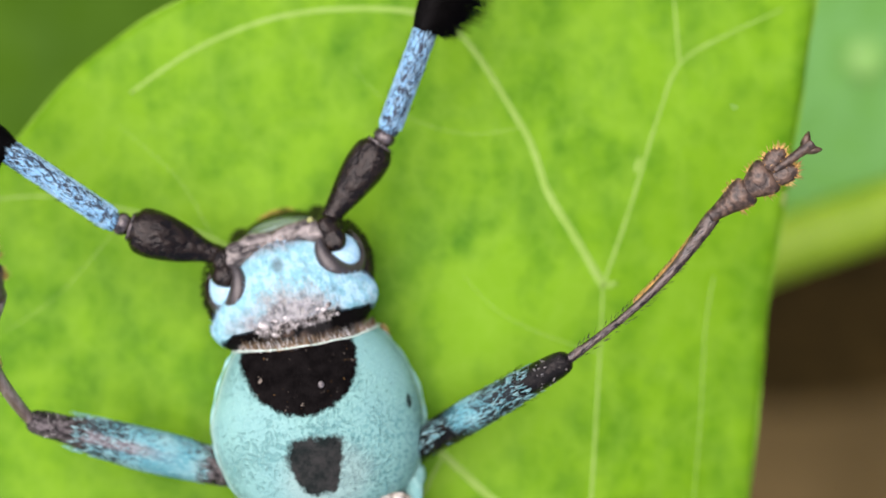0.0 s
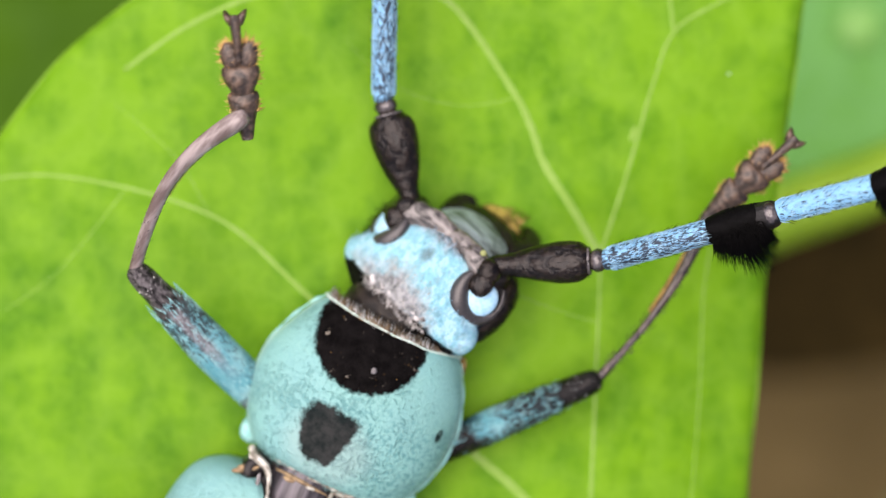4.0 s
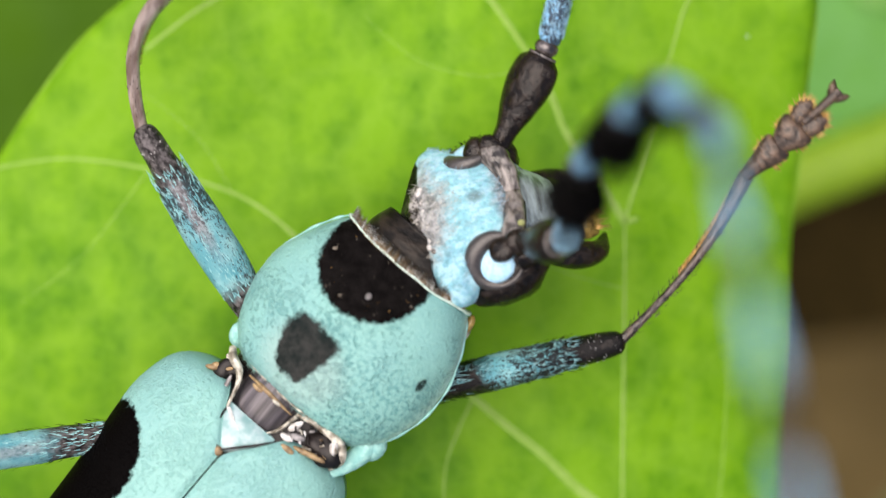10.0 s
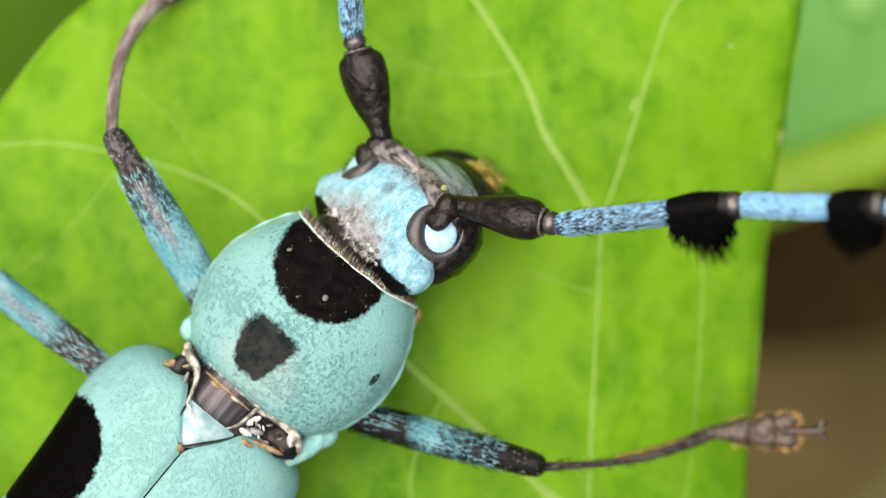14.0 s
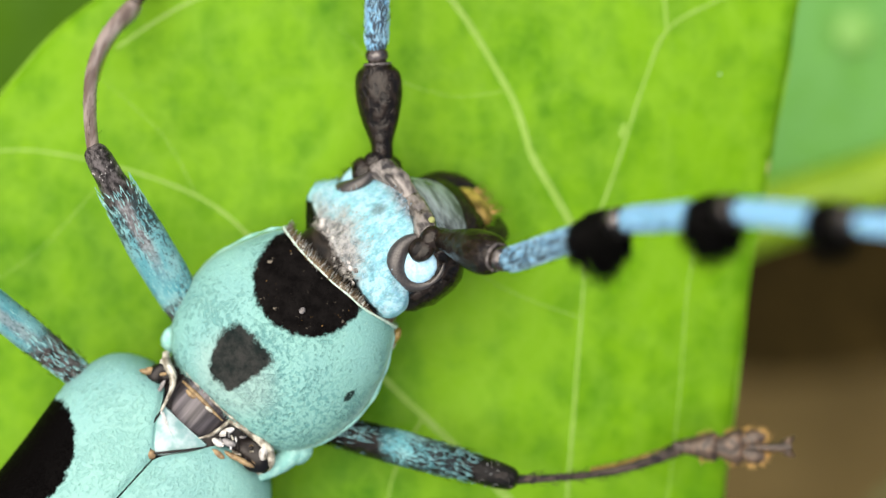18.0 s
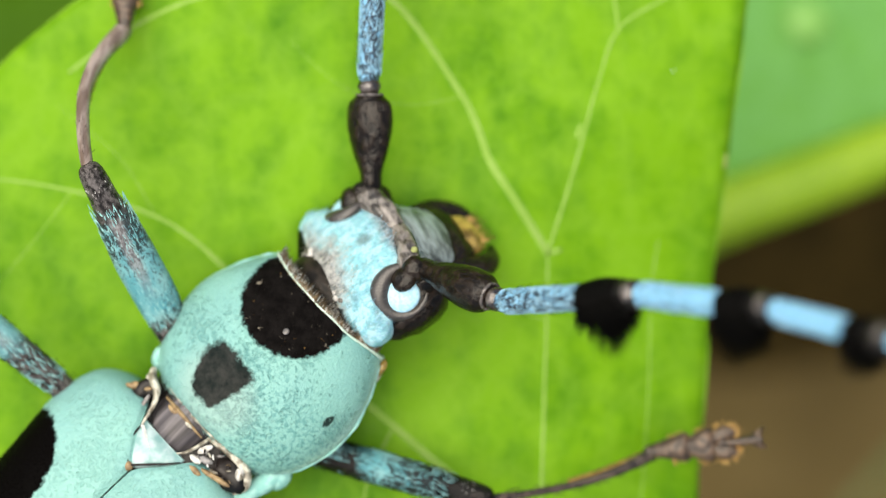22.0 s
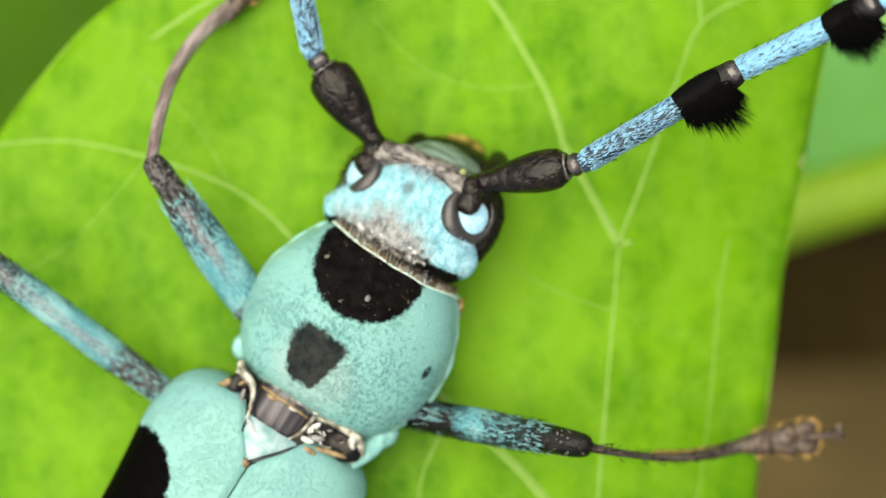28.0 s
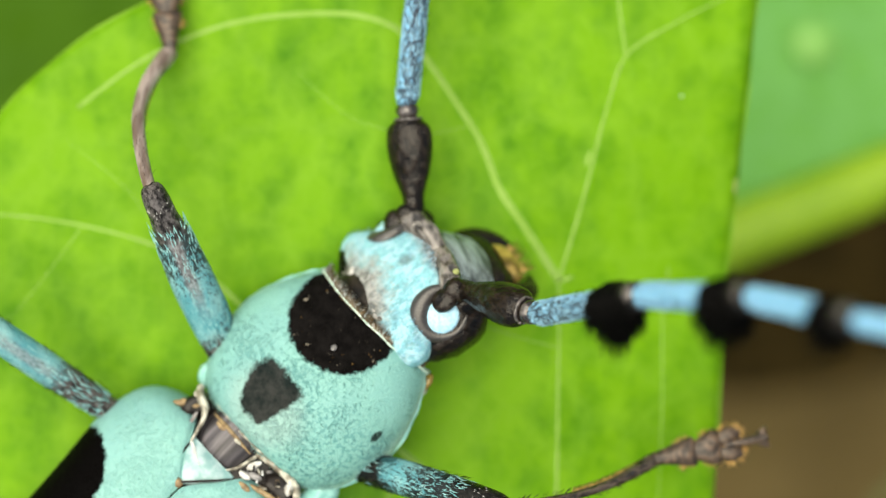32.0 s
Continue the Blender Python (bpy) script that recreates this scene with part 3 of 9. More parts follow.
def near_leaf():
    leaf = new("leaf")
    tagged(leaf, "bright green broad leaf with pale arching veins under the beetle", "leaf")
    outline = [(10.85, 8.4), (10.75, 6.0), (10.42, 3.8), (10.1, 1.6), (9.7, -1.4), (9.4, -4.2), (9.05, -7.6), (8.4, -12), (5.6, -18),
               (0, -23), (-9, -22), (-16.5, -15), (-18.2, -8), (-16.8, -3.4), (-14.2, 0.6), (-11.9, 3.8), (-9.9, 5.8), (-7.5, 7.2),
               (-4.2, 8.5), (0.5, 9.9), (6, 10.5), (9.4, 10.0)]
    shape = blade(outline, leaf_height, ripple=0.006)
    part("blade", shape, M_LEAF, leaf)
    rim = shape[0][46 * 220:47 * 220]
    part("margin", tube([(x, y, z - 0.03) for x, y, z in rim + rim[:1]], [0.03 + 0.02 * math.sin(i * 0.37) for i in range(221)], 8), M_EDGE, leaf, "pale yellow-green leaf margin")
    part("midrib", vein_shape([(5.4, -19), (4.6, -11.2), (2.5, -8.25), (1.0, -6.8), (-1.0, -4.95), (-4, -1.9), (-6.6, 0.3), (-11.1, 1.5), (-14.5, 1.2)], 0.20, leaf_height, taper=0.88), M_VEIN, leaf)
    for line, r in (([(4.0, -13), (4.25, -7.2), (4.5, -3.2), (4.6, -1.0)], 0.075),
                    ([(4.6, -1.1), (3.75, 0.35), (2.98, 1.65), (2.62, 2.7), (2.22, 3.55), (0.98, 5.55), (0.0, 6.5), (-1.6, 6.88), (-4.3, 6.75), (-6.8, 5.9), (-9.0, 4.5)], 0.14),
                    ([(4.62, -0.95), (5.25, 0.8), (5.75, 2.35), (6.2, 3.8), (6.85, 5.35), (8.2, 6.2), (9.9, 7.0)], 0.065),
                    ([(6.85, 5.3), (6.75, 6.5), (6.55, 9.4)], 0.055),
                    ([(7.9, -0.8), (7.65, -2.4), (7.5, -5.2), (7.2, -8.2), (6.6, -12)], 0.03),
                    ([(0.0, -5.95), (-0.45, -6.8), (-0.9, -8.0), (-1.0, -10)], 0.06),
                    ([(4.5, -3.0), (3.0, -2.5), (1.6, -1.8), (0.6, -0.8)], 0.022),
                    ([(2.3, 3.5), (0.6, 3.3), (-1.2, 3.9), (-2.6, 5.2)], 0.018),
                    ([(-6.6, 0.3), (-7.6, 2.0), (-9.4, 3.6)], 0.02),
                    ([(-9, 1.1), (-11, -1.2), (-13, -2.6)], 0.02)):
        part("vein", vein_shape(line, r, leaf_height), M_VEIN, leaf)
    part("speck", blob((8.45, 4.13, leaf_height(8.45, 4.13) + 0.02), (0.032, 0.026, 0.02)), M_HAIR, leaf, "tiny white speck")
    part("pale_spot", blob((5.62, 2.45, leaf_height(5.62, 2.45)), (0.10, 0.30, 0.02), (0, 0, -18), wave=0.5), M_VEIN, leaf, "pale yellow-green scar on a vein")
    part("pale_spot", blob((4.72, -1.05, leaf_height(4.72, -1.05)), (0.28, 0.10, 0.02), (0, 0, 12), wave=0.5), M_VEIN, leaf, "pale yellow-green scar at the fork of the veins")
    part("pale_spot", blob((10.02, 1.45, leaf_height(10.0, 1.45) - 0.05), (0.05, 0.26, 0.05), (0, 0, -8), wave=0.5), M_NICK, leaf, "pale nick on the leaf margin")
    part("petiole", tube([(5.4, -18.5, -2.3), (9, -26, -5), (16, -32, -14), (20, -34, -30)], [0.5, 0.6, 0.7, 0.9], 10, 24), M_STEM, leaf)
    return leaf


def far_leaf(name, label, outline, z, tilt, material, rib, stalk, rim=()):
    leaf = new(name)
    tagged(leaf, label, "leaf")

    def height(x, y):
        return z + tilt[0] * (x - outline[0][0]) + tilt[1] * (y - outline[0][1]) + 0.5 * noise.noise(Vector((x * 0.1, y * 0.1, z)))

    part("blade", blade(outline, height, 24, 120, 0.3), material, leaf)
    part("midrib", vein_shape(rib, 0.4, height, 40), material, leaf)
    if rim:
        part("curled_margin", tube([(x, y, height(x, y) + 0.5) for x, y in spline(rim, 40)], [1.3 * math.sin(math.pi * (i + 1) / 41) ** 0.3 for i in range(40)], 12), M_MARGIN, leaf, "yellow-green margin, sunlit tone in its colour")
    ends = [(*rib[0], height(*rib[0]) - 0.2), *stalk]
    part("petiole", tube(ends, [0.5 + 0.1 * i for i in range(len(ends))], 8, 16), M_STEM, leaf)
    return leaf


def plant_stem():
    ob = new("plant_stem", mesh("plant_stem", tube([(20, -34, -30), (21, -35, -60), (20, -36, -100), (20, -36, -136)], [1.0, 1.4, 1.7, 2.0], 14, 40), M_STEM))
    return tagged(ob, "green-brown plant stem rising from the soil", "stem")


ground()
near_leaf()
far_leaf("leaf", "green leaf below, out of focus, in half shade", [(11, -2.4), (14, -1.0), (18, 0.4), (24, 2.6), (34, 8), (38, 18), (30, 26), (18, 25), (9, 18), (5, 8), (6, 0)],
         -24, (0.05, -0.05), M_FAR_LEAF, [(36, 12), (26, 12), (16, 10), (8, 6)], [(40, 0, -24), (32, -22, -28), (20.5, -34.3, -36)], [(7, -1.6), (11, -1.0), (14, 0.2), (18, 1.6), (24, 3.8), (32, 8)])
far_leaf("leaf", "deep green leaf far below, shade in its colour, out of focus", [(-36, 2), (-26, -6), (-12, -6), (-2, 2), (0, 14), (-8, 24), (-22, 26), (-34, 18)],
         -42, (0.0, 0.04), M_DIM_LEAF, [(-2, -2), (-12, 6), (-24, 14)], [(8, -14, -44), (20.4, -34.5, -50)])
# Leaf-shaped dark sheet, added in place of the shade under the leaf above.
far_leaf("leaf", "dark leaf-shaped sheet standing in for deep shade, out of focus", [(15, -6), (24, -12), (39, -10), (60, -3), (69, 12), (54, 21), (33, 12), (18, 6)],
         -100, (0.02, -0.04), M_SHADE, [(66, 6), (45, 3), (24, -3)], [(48, -12, -108), (34, -28, -112), (21, -35.5, -116)])
plant_stem()
# Flat pale blob: the drop's blurred highlight is in its colour.
drop = new("dew_drop", mesh("dew_drop", blob((17.0, 7.6, -23.7), (0.9, 0.9, 0.25)), M_DROP))
tagged(drop, "small round dew drop on the leaf below", "drop")


# ---- the beetle ----
FEMUR, TIBIA, TARSUS = 6.6, 5.6, 3.3
SEGMENTS = (4.8, 4.2, 3.8, 3.5, 3.2, 3.0, 2.8, 2.6, 3.2)
beetle = tagged(new("beetle"), "pale blue-green longhorn beetle with black velvet spots and tufted feelers", "beetle")
beetle.empty_display_size = 0.003


def fringe(x0, x1, y, z, count, way, spread, seed, arch=0.0):
    """A row of short hairs from x0 to x1."""
    rng = random.Random(seed)
    roots = []
    for _ in range(count):
        u = rng.random()
        x = x0 + (x1 - x0) * u
        bend = arch * (1 - (2 * u - 1) ** 2)
        roots.append(((x, y + rng.uniform(-0.05, 0.05), z + bend), Vector(way) * rng.uniform(0.7, 1.2) + Vector([rng.uniform(-spread, spread) for _ in range(3)])))
    return roots


shield = loft([(-2.58, -0.05, 2.8, 1.15, 0.7, 1.4), (-2.46, -0.05, 2.78, 1.75, 1.05, 1.6), (-2.2, -0.05, 2.75, 2.18, 1.40, 1.7), (-1.6, -0.05, 2.7, 2.62, 1.68, 1.8), (-0.7, -0.05, 2.65, 2.92, 1.90, 1.9),
                                  (0.3, -0.05, 2.65, 2.94, 1.93, 1.9), (1.2, 0, 2.7, 2.66, 1.80, 1.8), (1.9, 0, 2.75, 2.29, 1.62, 1.7), (2.2, 0, 2.8, 2.04, 1.48, 1.6), (2.34, 0, 2.8, 1.84, 1.34, 1.5)], 64, 64, 0.02)


def front_bow(x, y):
    """How far the shield's front edge is drawn back at x."""
    k = min(1.0, max(0.0, (y - 1.2) / 1.1))
    return k * k * (-0.16 * (1 - min(1, abs(x) / 2.0) ** 2) + 0.07 * noise.noise(Vector((x * 1.3, 4.0, 0))))


shield = ([(x, y + front_bow(x, y), z) for x, y, z in shield[0]], shield[1])
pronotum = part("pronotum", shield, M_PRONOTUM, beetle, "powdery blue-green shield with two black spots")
def shield_hair(x, y, z, n):
    if z < 2.6:
        return None
    front = ((x + 0.40) / 1.56) ** 2 + ((y - 1.74) / 1.50) ** 2
    back = abs(x + 0.42) < 0.75 and abs(y + 1.16) < 0.8
    return "black" if front < 1 else None if back else "pale"


down_coat = fuzz(shield, 5000, 0.11, (0.1, -0.8, 0), 31, shield_hair, 0.007)
part("scale_hairs", down_coat["pale"], M_SCALE, pronotum, "short powdery hairs")
part("velvet_hairs", down_coat["black"], M_TUFT, pronotum, "short black hairs")
rim = [(2.04 * math.cos(a), 2.8 + 1.46 * math.sin(a)) for a in np.linspace(-0.25, math.pi + 0.25, 48)]
part("front_rim", tube([(x, 2.26 + front_bow(x, 2.3), z) for x, z in rim], [0.026 + 0.05 * abs(2 * i / 47 - 1) ** 3 + 0.008 * math.sin(i * 2.3) for i in range(48)], 8), M_RIM, pronotum, "pale rim")
part("rear_rim", tube([(1.95 * math.cos(a), -2.44 + 0.12 * abs(math.cos(a)) ** 2, 2.8 + 1.12 * math.sin(a)) for a in np.linspace(-0.2, math.pi + 0.2, 40)], [0.025 + 0.015 * math.sin(i * 1.9) for i in range(40)], 8), M_CREAM, pronotum, "pale cream rim")
for s in (-1, 1):
    edge = spline([(s * 1.72, -2.42, 2.8), (s * 2.15, -2.2, 2.78), (s * 2.60, -1.6, 2.74), (s * 2.91, -0.7, 2.70), (s * 2.93, 0.3, 2.70), (s * 2.66, 1.2, 2.75), (s * 2.29, 1.9, 2.80), (s * 2.05, 2.2, 2.84)], 50)
    part("side_rim", tube([(x - 0.05 if s < 0 else x - 0.02, y, z) for x, y, z in edge], [0.032 + 0.014 * math.sin(i * 0.9) for i in range(50)], 8), M_SCUTELLUM, pronotum, "thin pale rim")
rng_fringe = random.Random(5)
combed = []
for _ in range(1500):
    a = rng_fringe.uniform(0.25, math.pi - 0.25)
    x, z = 1.98 * math.cos(a), 2.8 + 1.44 * math.sin(a)
    combed.append(((x, 2.24 + front_bow(x, 2.3) + rng_fringe.uniform(-0.16, 0.10), z + 0.02), (rng_fringe.uniform(-0.12, 0.02), rng_fringe.uniform(0.10, 0.36), rng_fringe.uniform(-0.08, 0.05))))
part("fringe", bristles(combed[:380], 0.012), M_HAIR, pronotum, "combed pale hairs")
part("brown_fringe", bristles(combed[380:], 0.014), M_FLEECE, pronotum, "combed brown hairs")
for s in (-1, 1):
    part("tubercle", blob((s * 2.32, -2.05, 2.5), (0.36, 0.42, 0.4), wave=0.15), M_SCUTELLUM, pronotum)
part("corner_fold", merge(blob((2.20, 2.12, 2.62), (0.10, 0.22, 0.12), (0, 0, 20), wave=0.5), blob((2.28, 1.82, 2.50), (0.08, 0.18, 0.10), (0, 0, 10), wave=0.5)), [M_AMBER, M_CREAM], pronotum, "amber fold below the front corner")
part("dot", blob((0.02, 1.02, 4.56), (0.085, 0.10, 0.04), wave=0.3), M_BARE, pronotum, "small shiny scar")

part("neck", loft([(1.9, 0, 2.6, 1.5, 1.1, 1.2), (2.5, 0, 2.65, 1.6, 1.15, 1.2), (3.1, 0, 2.7, 1.4, 0.9, 1.1)], 12, 32), M_NECK, beetle, "beige and black bare neck")
waist = part("waist", loft([(-5.2, -0.1, 2.5, 2.0, 1.4, 1.4), (-4.0, -0.1, 2.55, 2.1, 1.35, 1.4), (-3.3, -0.1, 2.6, 2.0, 1.12, 1.4), (-2.3, -0.1, 2.6, 1.9, 1.0, 1.4)], 20, 40), M_DARK, beetle, "black shell between shield and wing cases")
part("mesonotum", loft([(-3.52, -0.36, 3.2, 0.52, 0.66, 0.3), (-3.36, -0.36, 3.2, 0.78, 0.80, 0.3), (-3.0, -0.38, 3.18, 0.92, 0.86, 0.3), (-2.3, -0.38, 3.1, 0.98, 0.80, 0.3)], 18, 48), M_STEEL, waist, "smooth steel-grey plate")
part("front_margin", merge(tube([(-1.2, -2.62, 3.66), (-0.7, -2.60, 3.92), (-0.2, -2.62, 3.97), (0.35, -2.66, 3.86)], [0.03, 0.06, 0.05, 0.02], 8, 30), blob((-0.78, -2.70, 3.92), (0.20, 0.06, 0.05), wave=0.6), blob((-0.12, -2.66, 3.98), (0.12, 0.05, 0.05), wave=0.6)), [M_RUST, M_RUST, M_CREAM], waist, "rusty margin")
part("strap", merge(tube([(-2.10, -2.42, 3.30), (-1.85, -2.58, 3.54), (-1.50, -2.68, 3.76), (-1.26, -2.95, 3.88), (-1.15, -3.25, 3.98), (-1.05, -3.55, 4.06)], [0.10, 0.13, 0.11, 0.07, 0.05, 0.035], 8, 36),
                    blob((-1.62, -2.62, 3.72), (0.18, 0.07, 0.05), (0, 0, -20), wave=0.6), blob((-1.30, -2.86, 3.88), (0.07, 0.14, 0.05), (0, 0, 20), wave=0.5)), [M_CREAM, M_GLINT, M_CREAM], waist, "dirty cream strap")
rng_white = random.Random(19)
part("strap", merge(tube([(0.46, -2.62, 3.72), (0.42, -2.9, 3.86), (0.34, -3.2, 3.92), (0.18, -3.42, 3.97)], [0.06, 0.05, 0.05, 0.02], 8, 20),
                    blob((0.62, -2.80, 3.80), (0.11, 0.26, 0.08), (0, 0, -24), 12, 16, 0.5), blob((0.86, -2.98, 3.84), (0.24, 0.11, 0.08), (0, 0, 22), 12, 16, 0.5), blob((0.62, -3.18, 3.88), (0.20, 0.10, 0.07), (0, 0, 6), 12, 16, 0.6),
                    *[blob((rng_white.uniform(0.45, 1.0), rng_white.uniform(-3.2, -2.7), rng_white.uniform(3.84, 3.92)), (rng_white.uniform(0.04, 0.11), 0.035, 0.04), (0, 0, rng_white.uniform(-70, 70)), 8, 10, 0.7) for _ in range(9)]),
     [M_CREAM, M_GLINT, M_BARE, M_GLINT, M_CREAM, M_GLINT, M_BARE, M_GLINT, M_DARK, M_CREAM, M_GLINT, M_BARE, M_GLINT], waist, "shiny white crumpled strap")
rng_fold = random.Random(77)
part("hinge", merge(blob((1.45, -2.88, 3.40), (0.58, 0.42, 0.24), (0, 0, -10), wave=0.5),
                    tube([(0.42, -2.58, 3.68), (0.80, -2.47, 3.68), (1.20, -2.42, 3.62), (1.60, -2.42, 3.52), (1.86, -2.54, 3.42), (1.99, -2.80, 3.34), (1.92, -3.15, 3.34)], [0.05, 0.08, 0.10, 0.12, 0.15, 0.16, 0.07], 10, 48),
                    blob((1.30, -3.16, 3.74), (0.52, 0.09, 0.09), (0, 0, 14), wave=0.5),
                    blob((1.72, -2.66, 3.60), (0.10, 0.16, 0.09), (0, 0, 30), wave=0.8),
                    *[blob((rng_fold.uniform(0.95, 1.85), rng_fold.uniform(-3.15, -2.55), rng_fold.uniform(3.55, 3.66)), (rng_fold.uniform(0.05, 0.16), rng_fold.uniform(0.03, 0.07), 0.06), (0, 0, rng_fold.uniform(-60, 60)), 8, 10, 0.6) for _ in range(14)]),
     [M_DARK, M_CREAM, M_RUST, M_GLINT, M_RUST, M_CREAM, M_DARK, M_DARK, M_CREAM, M_BARE, M_DARK, M_RUST, M_CREAM, M_DARK, M_BARE, M_DARK, M_CREAM, M_DARK], waist, "crumpled brown and cream wing hinge")
part("hinge", merge(blob((-1.80, -2.90, 3.44), (0.40, 0.32, 0.22), (0, 0, 30), wave=0.5), blob((-2.08, -3.02, 3.55), (0.16, 0.10, 0.08), (0, 0, 40), wave=0.6),
                    blob((-1.52, -3.15, 3.72), (0.08, 0.26, 0.06), (0, 0, 12), wave=0.5), blob((-1.95, -2.66, 3.52), (0.14, 0.07, 0.06), (0, 0, -30), wave=0.6), blob((-1.72, -2.84, 3.64), (0.12, 0.06, 0.05), (0, 0, 50), wave=0.6)),
     [M_DARK, M_RUST, M_BARE, M_CREAM, M_RUST], waist, "dark brown wing hinge")
part("side_fold", tube([(2.2, -1.9, 2.6), (2.22, -2.4, 2.75), (2.12, -2.9, 2.9), (1.95, -3.4, 2.95)], [0.34, 0.30, 0.22, 0.10], 12, 24), M_SCUTELLUM, waist, "pale fold")
scutellum = part("scutellum", loft([(-4.55, -0.44, 3.99, 0.05, 0.18, 0.2), (-4.35, -0.43, 4.00, 0.28, 0.24, 0.2), (-4.0, -0.40, 3.98, 0.55, 0.26, 0.2), (-3.65, -0.36, 3.95, 0.76, 0.20, 0.2), (-3.42, -0.34, 3.88, 0.80, 0.10, 0.2)], 24, 36), M_PLATE, beetle, "small lilac-white plate")
part("scutellum_edge", merge(tube([(-1.06, -3.50, 4.00), (-1.00, -3.85, 4.13), (-0.88, -4.12, 4.22), (-0.68, -4.34, 4.27), (-0.48, -4.54, 4.30)], [0.03, 0.034, 0.03, 0.03, 0.03], 8, 24),
                             tube([(-0.46, -4.54, 4.30), (-0.22, -4.28, 4.27), (-0.04, -4.08, 4.22), (0.20, -3.82, 4.14), (0.44, -3.52, 4.02)], [0.03, 0.03, 0.034, 0.03, 0.02], 8, 24)), M_DARK, scutellum, "dark seam round the plate")
white = random.Random(4)
part("white_tuft", bristles([((-1.02 + 0.62 * u + white.uniform(-0.035, 0.035), -3.54 - 0.32 * u + white.uniform(-0.035, 0.035), 4.08 + 0.12 * u), (0.15, -0.08, 0.02)) for u in np.linspace(0, 0.95, 90)], 0.026), M_HAIR, scutellum, "white hairs")
part("amber_joint", merge(blob((-0.47, -4.56, 4.27), (0.16, 0.13, 0.07), wave=0.6), blob((0.86, -3.40, 3.90), (0.28, 0.10, 0.08), (0, 0, 8), wave=0.6), blob((-2.10, -3.10, 3.58), (0.22, 0.08, 0.08), (0, 0, 28), wave=0.6)), M_RUST, waist, "rusty joint")


def elytron_shape(s, c):
    """One wing case: inner and outer edge, crown height and length rows, arched as one dome with its twin."""
    rows = spline([(-3.02, 1.9, 1.55, 3.35), (-3.10, 2.35, 1.20, 3.65), (-3.35, 2.8, 0.92, 3.98), (-3.8, 3.12, 0.62, 4.20), (-4.6, 3.30, 0.025, 4.36), (-5.4, 3.30, 0.02, 4.42), (-7, 3.14, 0.02, 4.46), (-9.5, 3.0, 0.02, 4.48),
                   (-13, 2.9, 0.02, 4.42), (-16.5, 2.6, 0.02, 4.15), (-18.8, 2.1, 0.03, 3.7), (-20, 1.2, 0.06, 3.2), (-20.3, 0.8, 0.2, 2.9)], 90)
    across, verts, faces = 30, [], []
    for y, outer, inner, crown in rows:
        inner = max(inner, 0.02)
        for under in (0, 1):
            for i in range(across + 1):
                u = i / across
                u = u * u * (3 - 2 * u) if not under else 1 - u * u * (3 - 2 * u)
                x = inner + (outer - inner) * u
                edge = min(1.0, x / (outer + 0.02))
                z = crown - 1.75 * (1 - (1 - edge**2.7) ** 0.5) - 0.10 * math.exp(-((x - inner) / 0.10) ** 2)
                verts.append((c + s * x, y, z - (0.30 if under and 0 < i < across else 0.0)))
    width = 2 * (across + 1)
    for r in range(len(rows) - 1):
        for k in range(width):
            q = (r * width + k, r * width + (k + 1) % width, (r + 1) * width + (k + 1) % width, (r + 1) * width + k)
            faces.append(q if s > 0 else q[::-1])
    faces.append(tuple(range(width)))
    faces.append(tuple(range((len(rows) - 1) * width, len(rows) * width)))
    return verts, faces


for s in (-1, 1):
    case = elytron_shape(s, -0.33)
    wing = part("elytron", case, M_ELYTRON, beetle, "powdery blue-green wing case with black patches")
    coat = fuzz(case, 7000, 0.11, (0, -0.8, 0), 40 + s, lambda x, y, z, n: "pale" if y > -9 and z > 3.0 and abs(n.z) > 0.2 and min(((x + 3.05) / 1.4) ** 2 + ((y + 7.05) / 1.85) ** 2, ((x - 2.2) / 1.7) ** 2 + ((y + 7.15) / 1.55) ** 2) > 1 else None)
    part("scale_hairs", coat["pale"], M_SCALE, wing, "short powdery hairs")
part("abdomen", loft([(-20, -0.33, 2.2, 0.8, 0.6, 0.5), (-17, -0.33, 2.2, 2.2, 0.9, 1.0), (-11, -0.33, 2.2, 2.9, 1.0, 1.2), (-5, -0.3, 2.2, 2.8, 1.1, 1.3), (-2.5, -0.1, 2.2, 1.9, 1.0, 1.2), (0, 0, 2.2, 2.0, 1.0, 1.3), (2, 0, 2.3, 1.6, 0.8, 1.0)], 40, 32), M_BELLY, beetle, "dark underside")


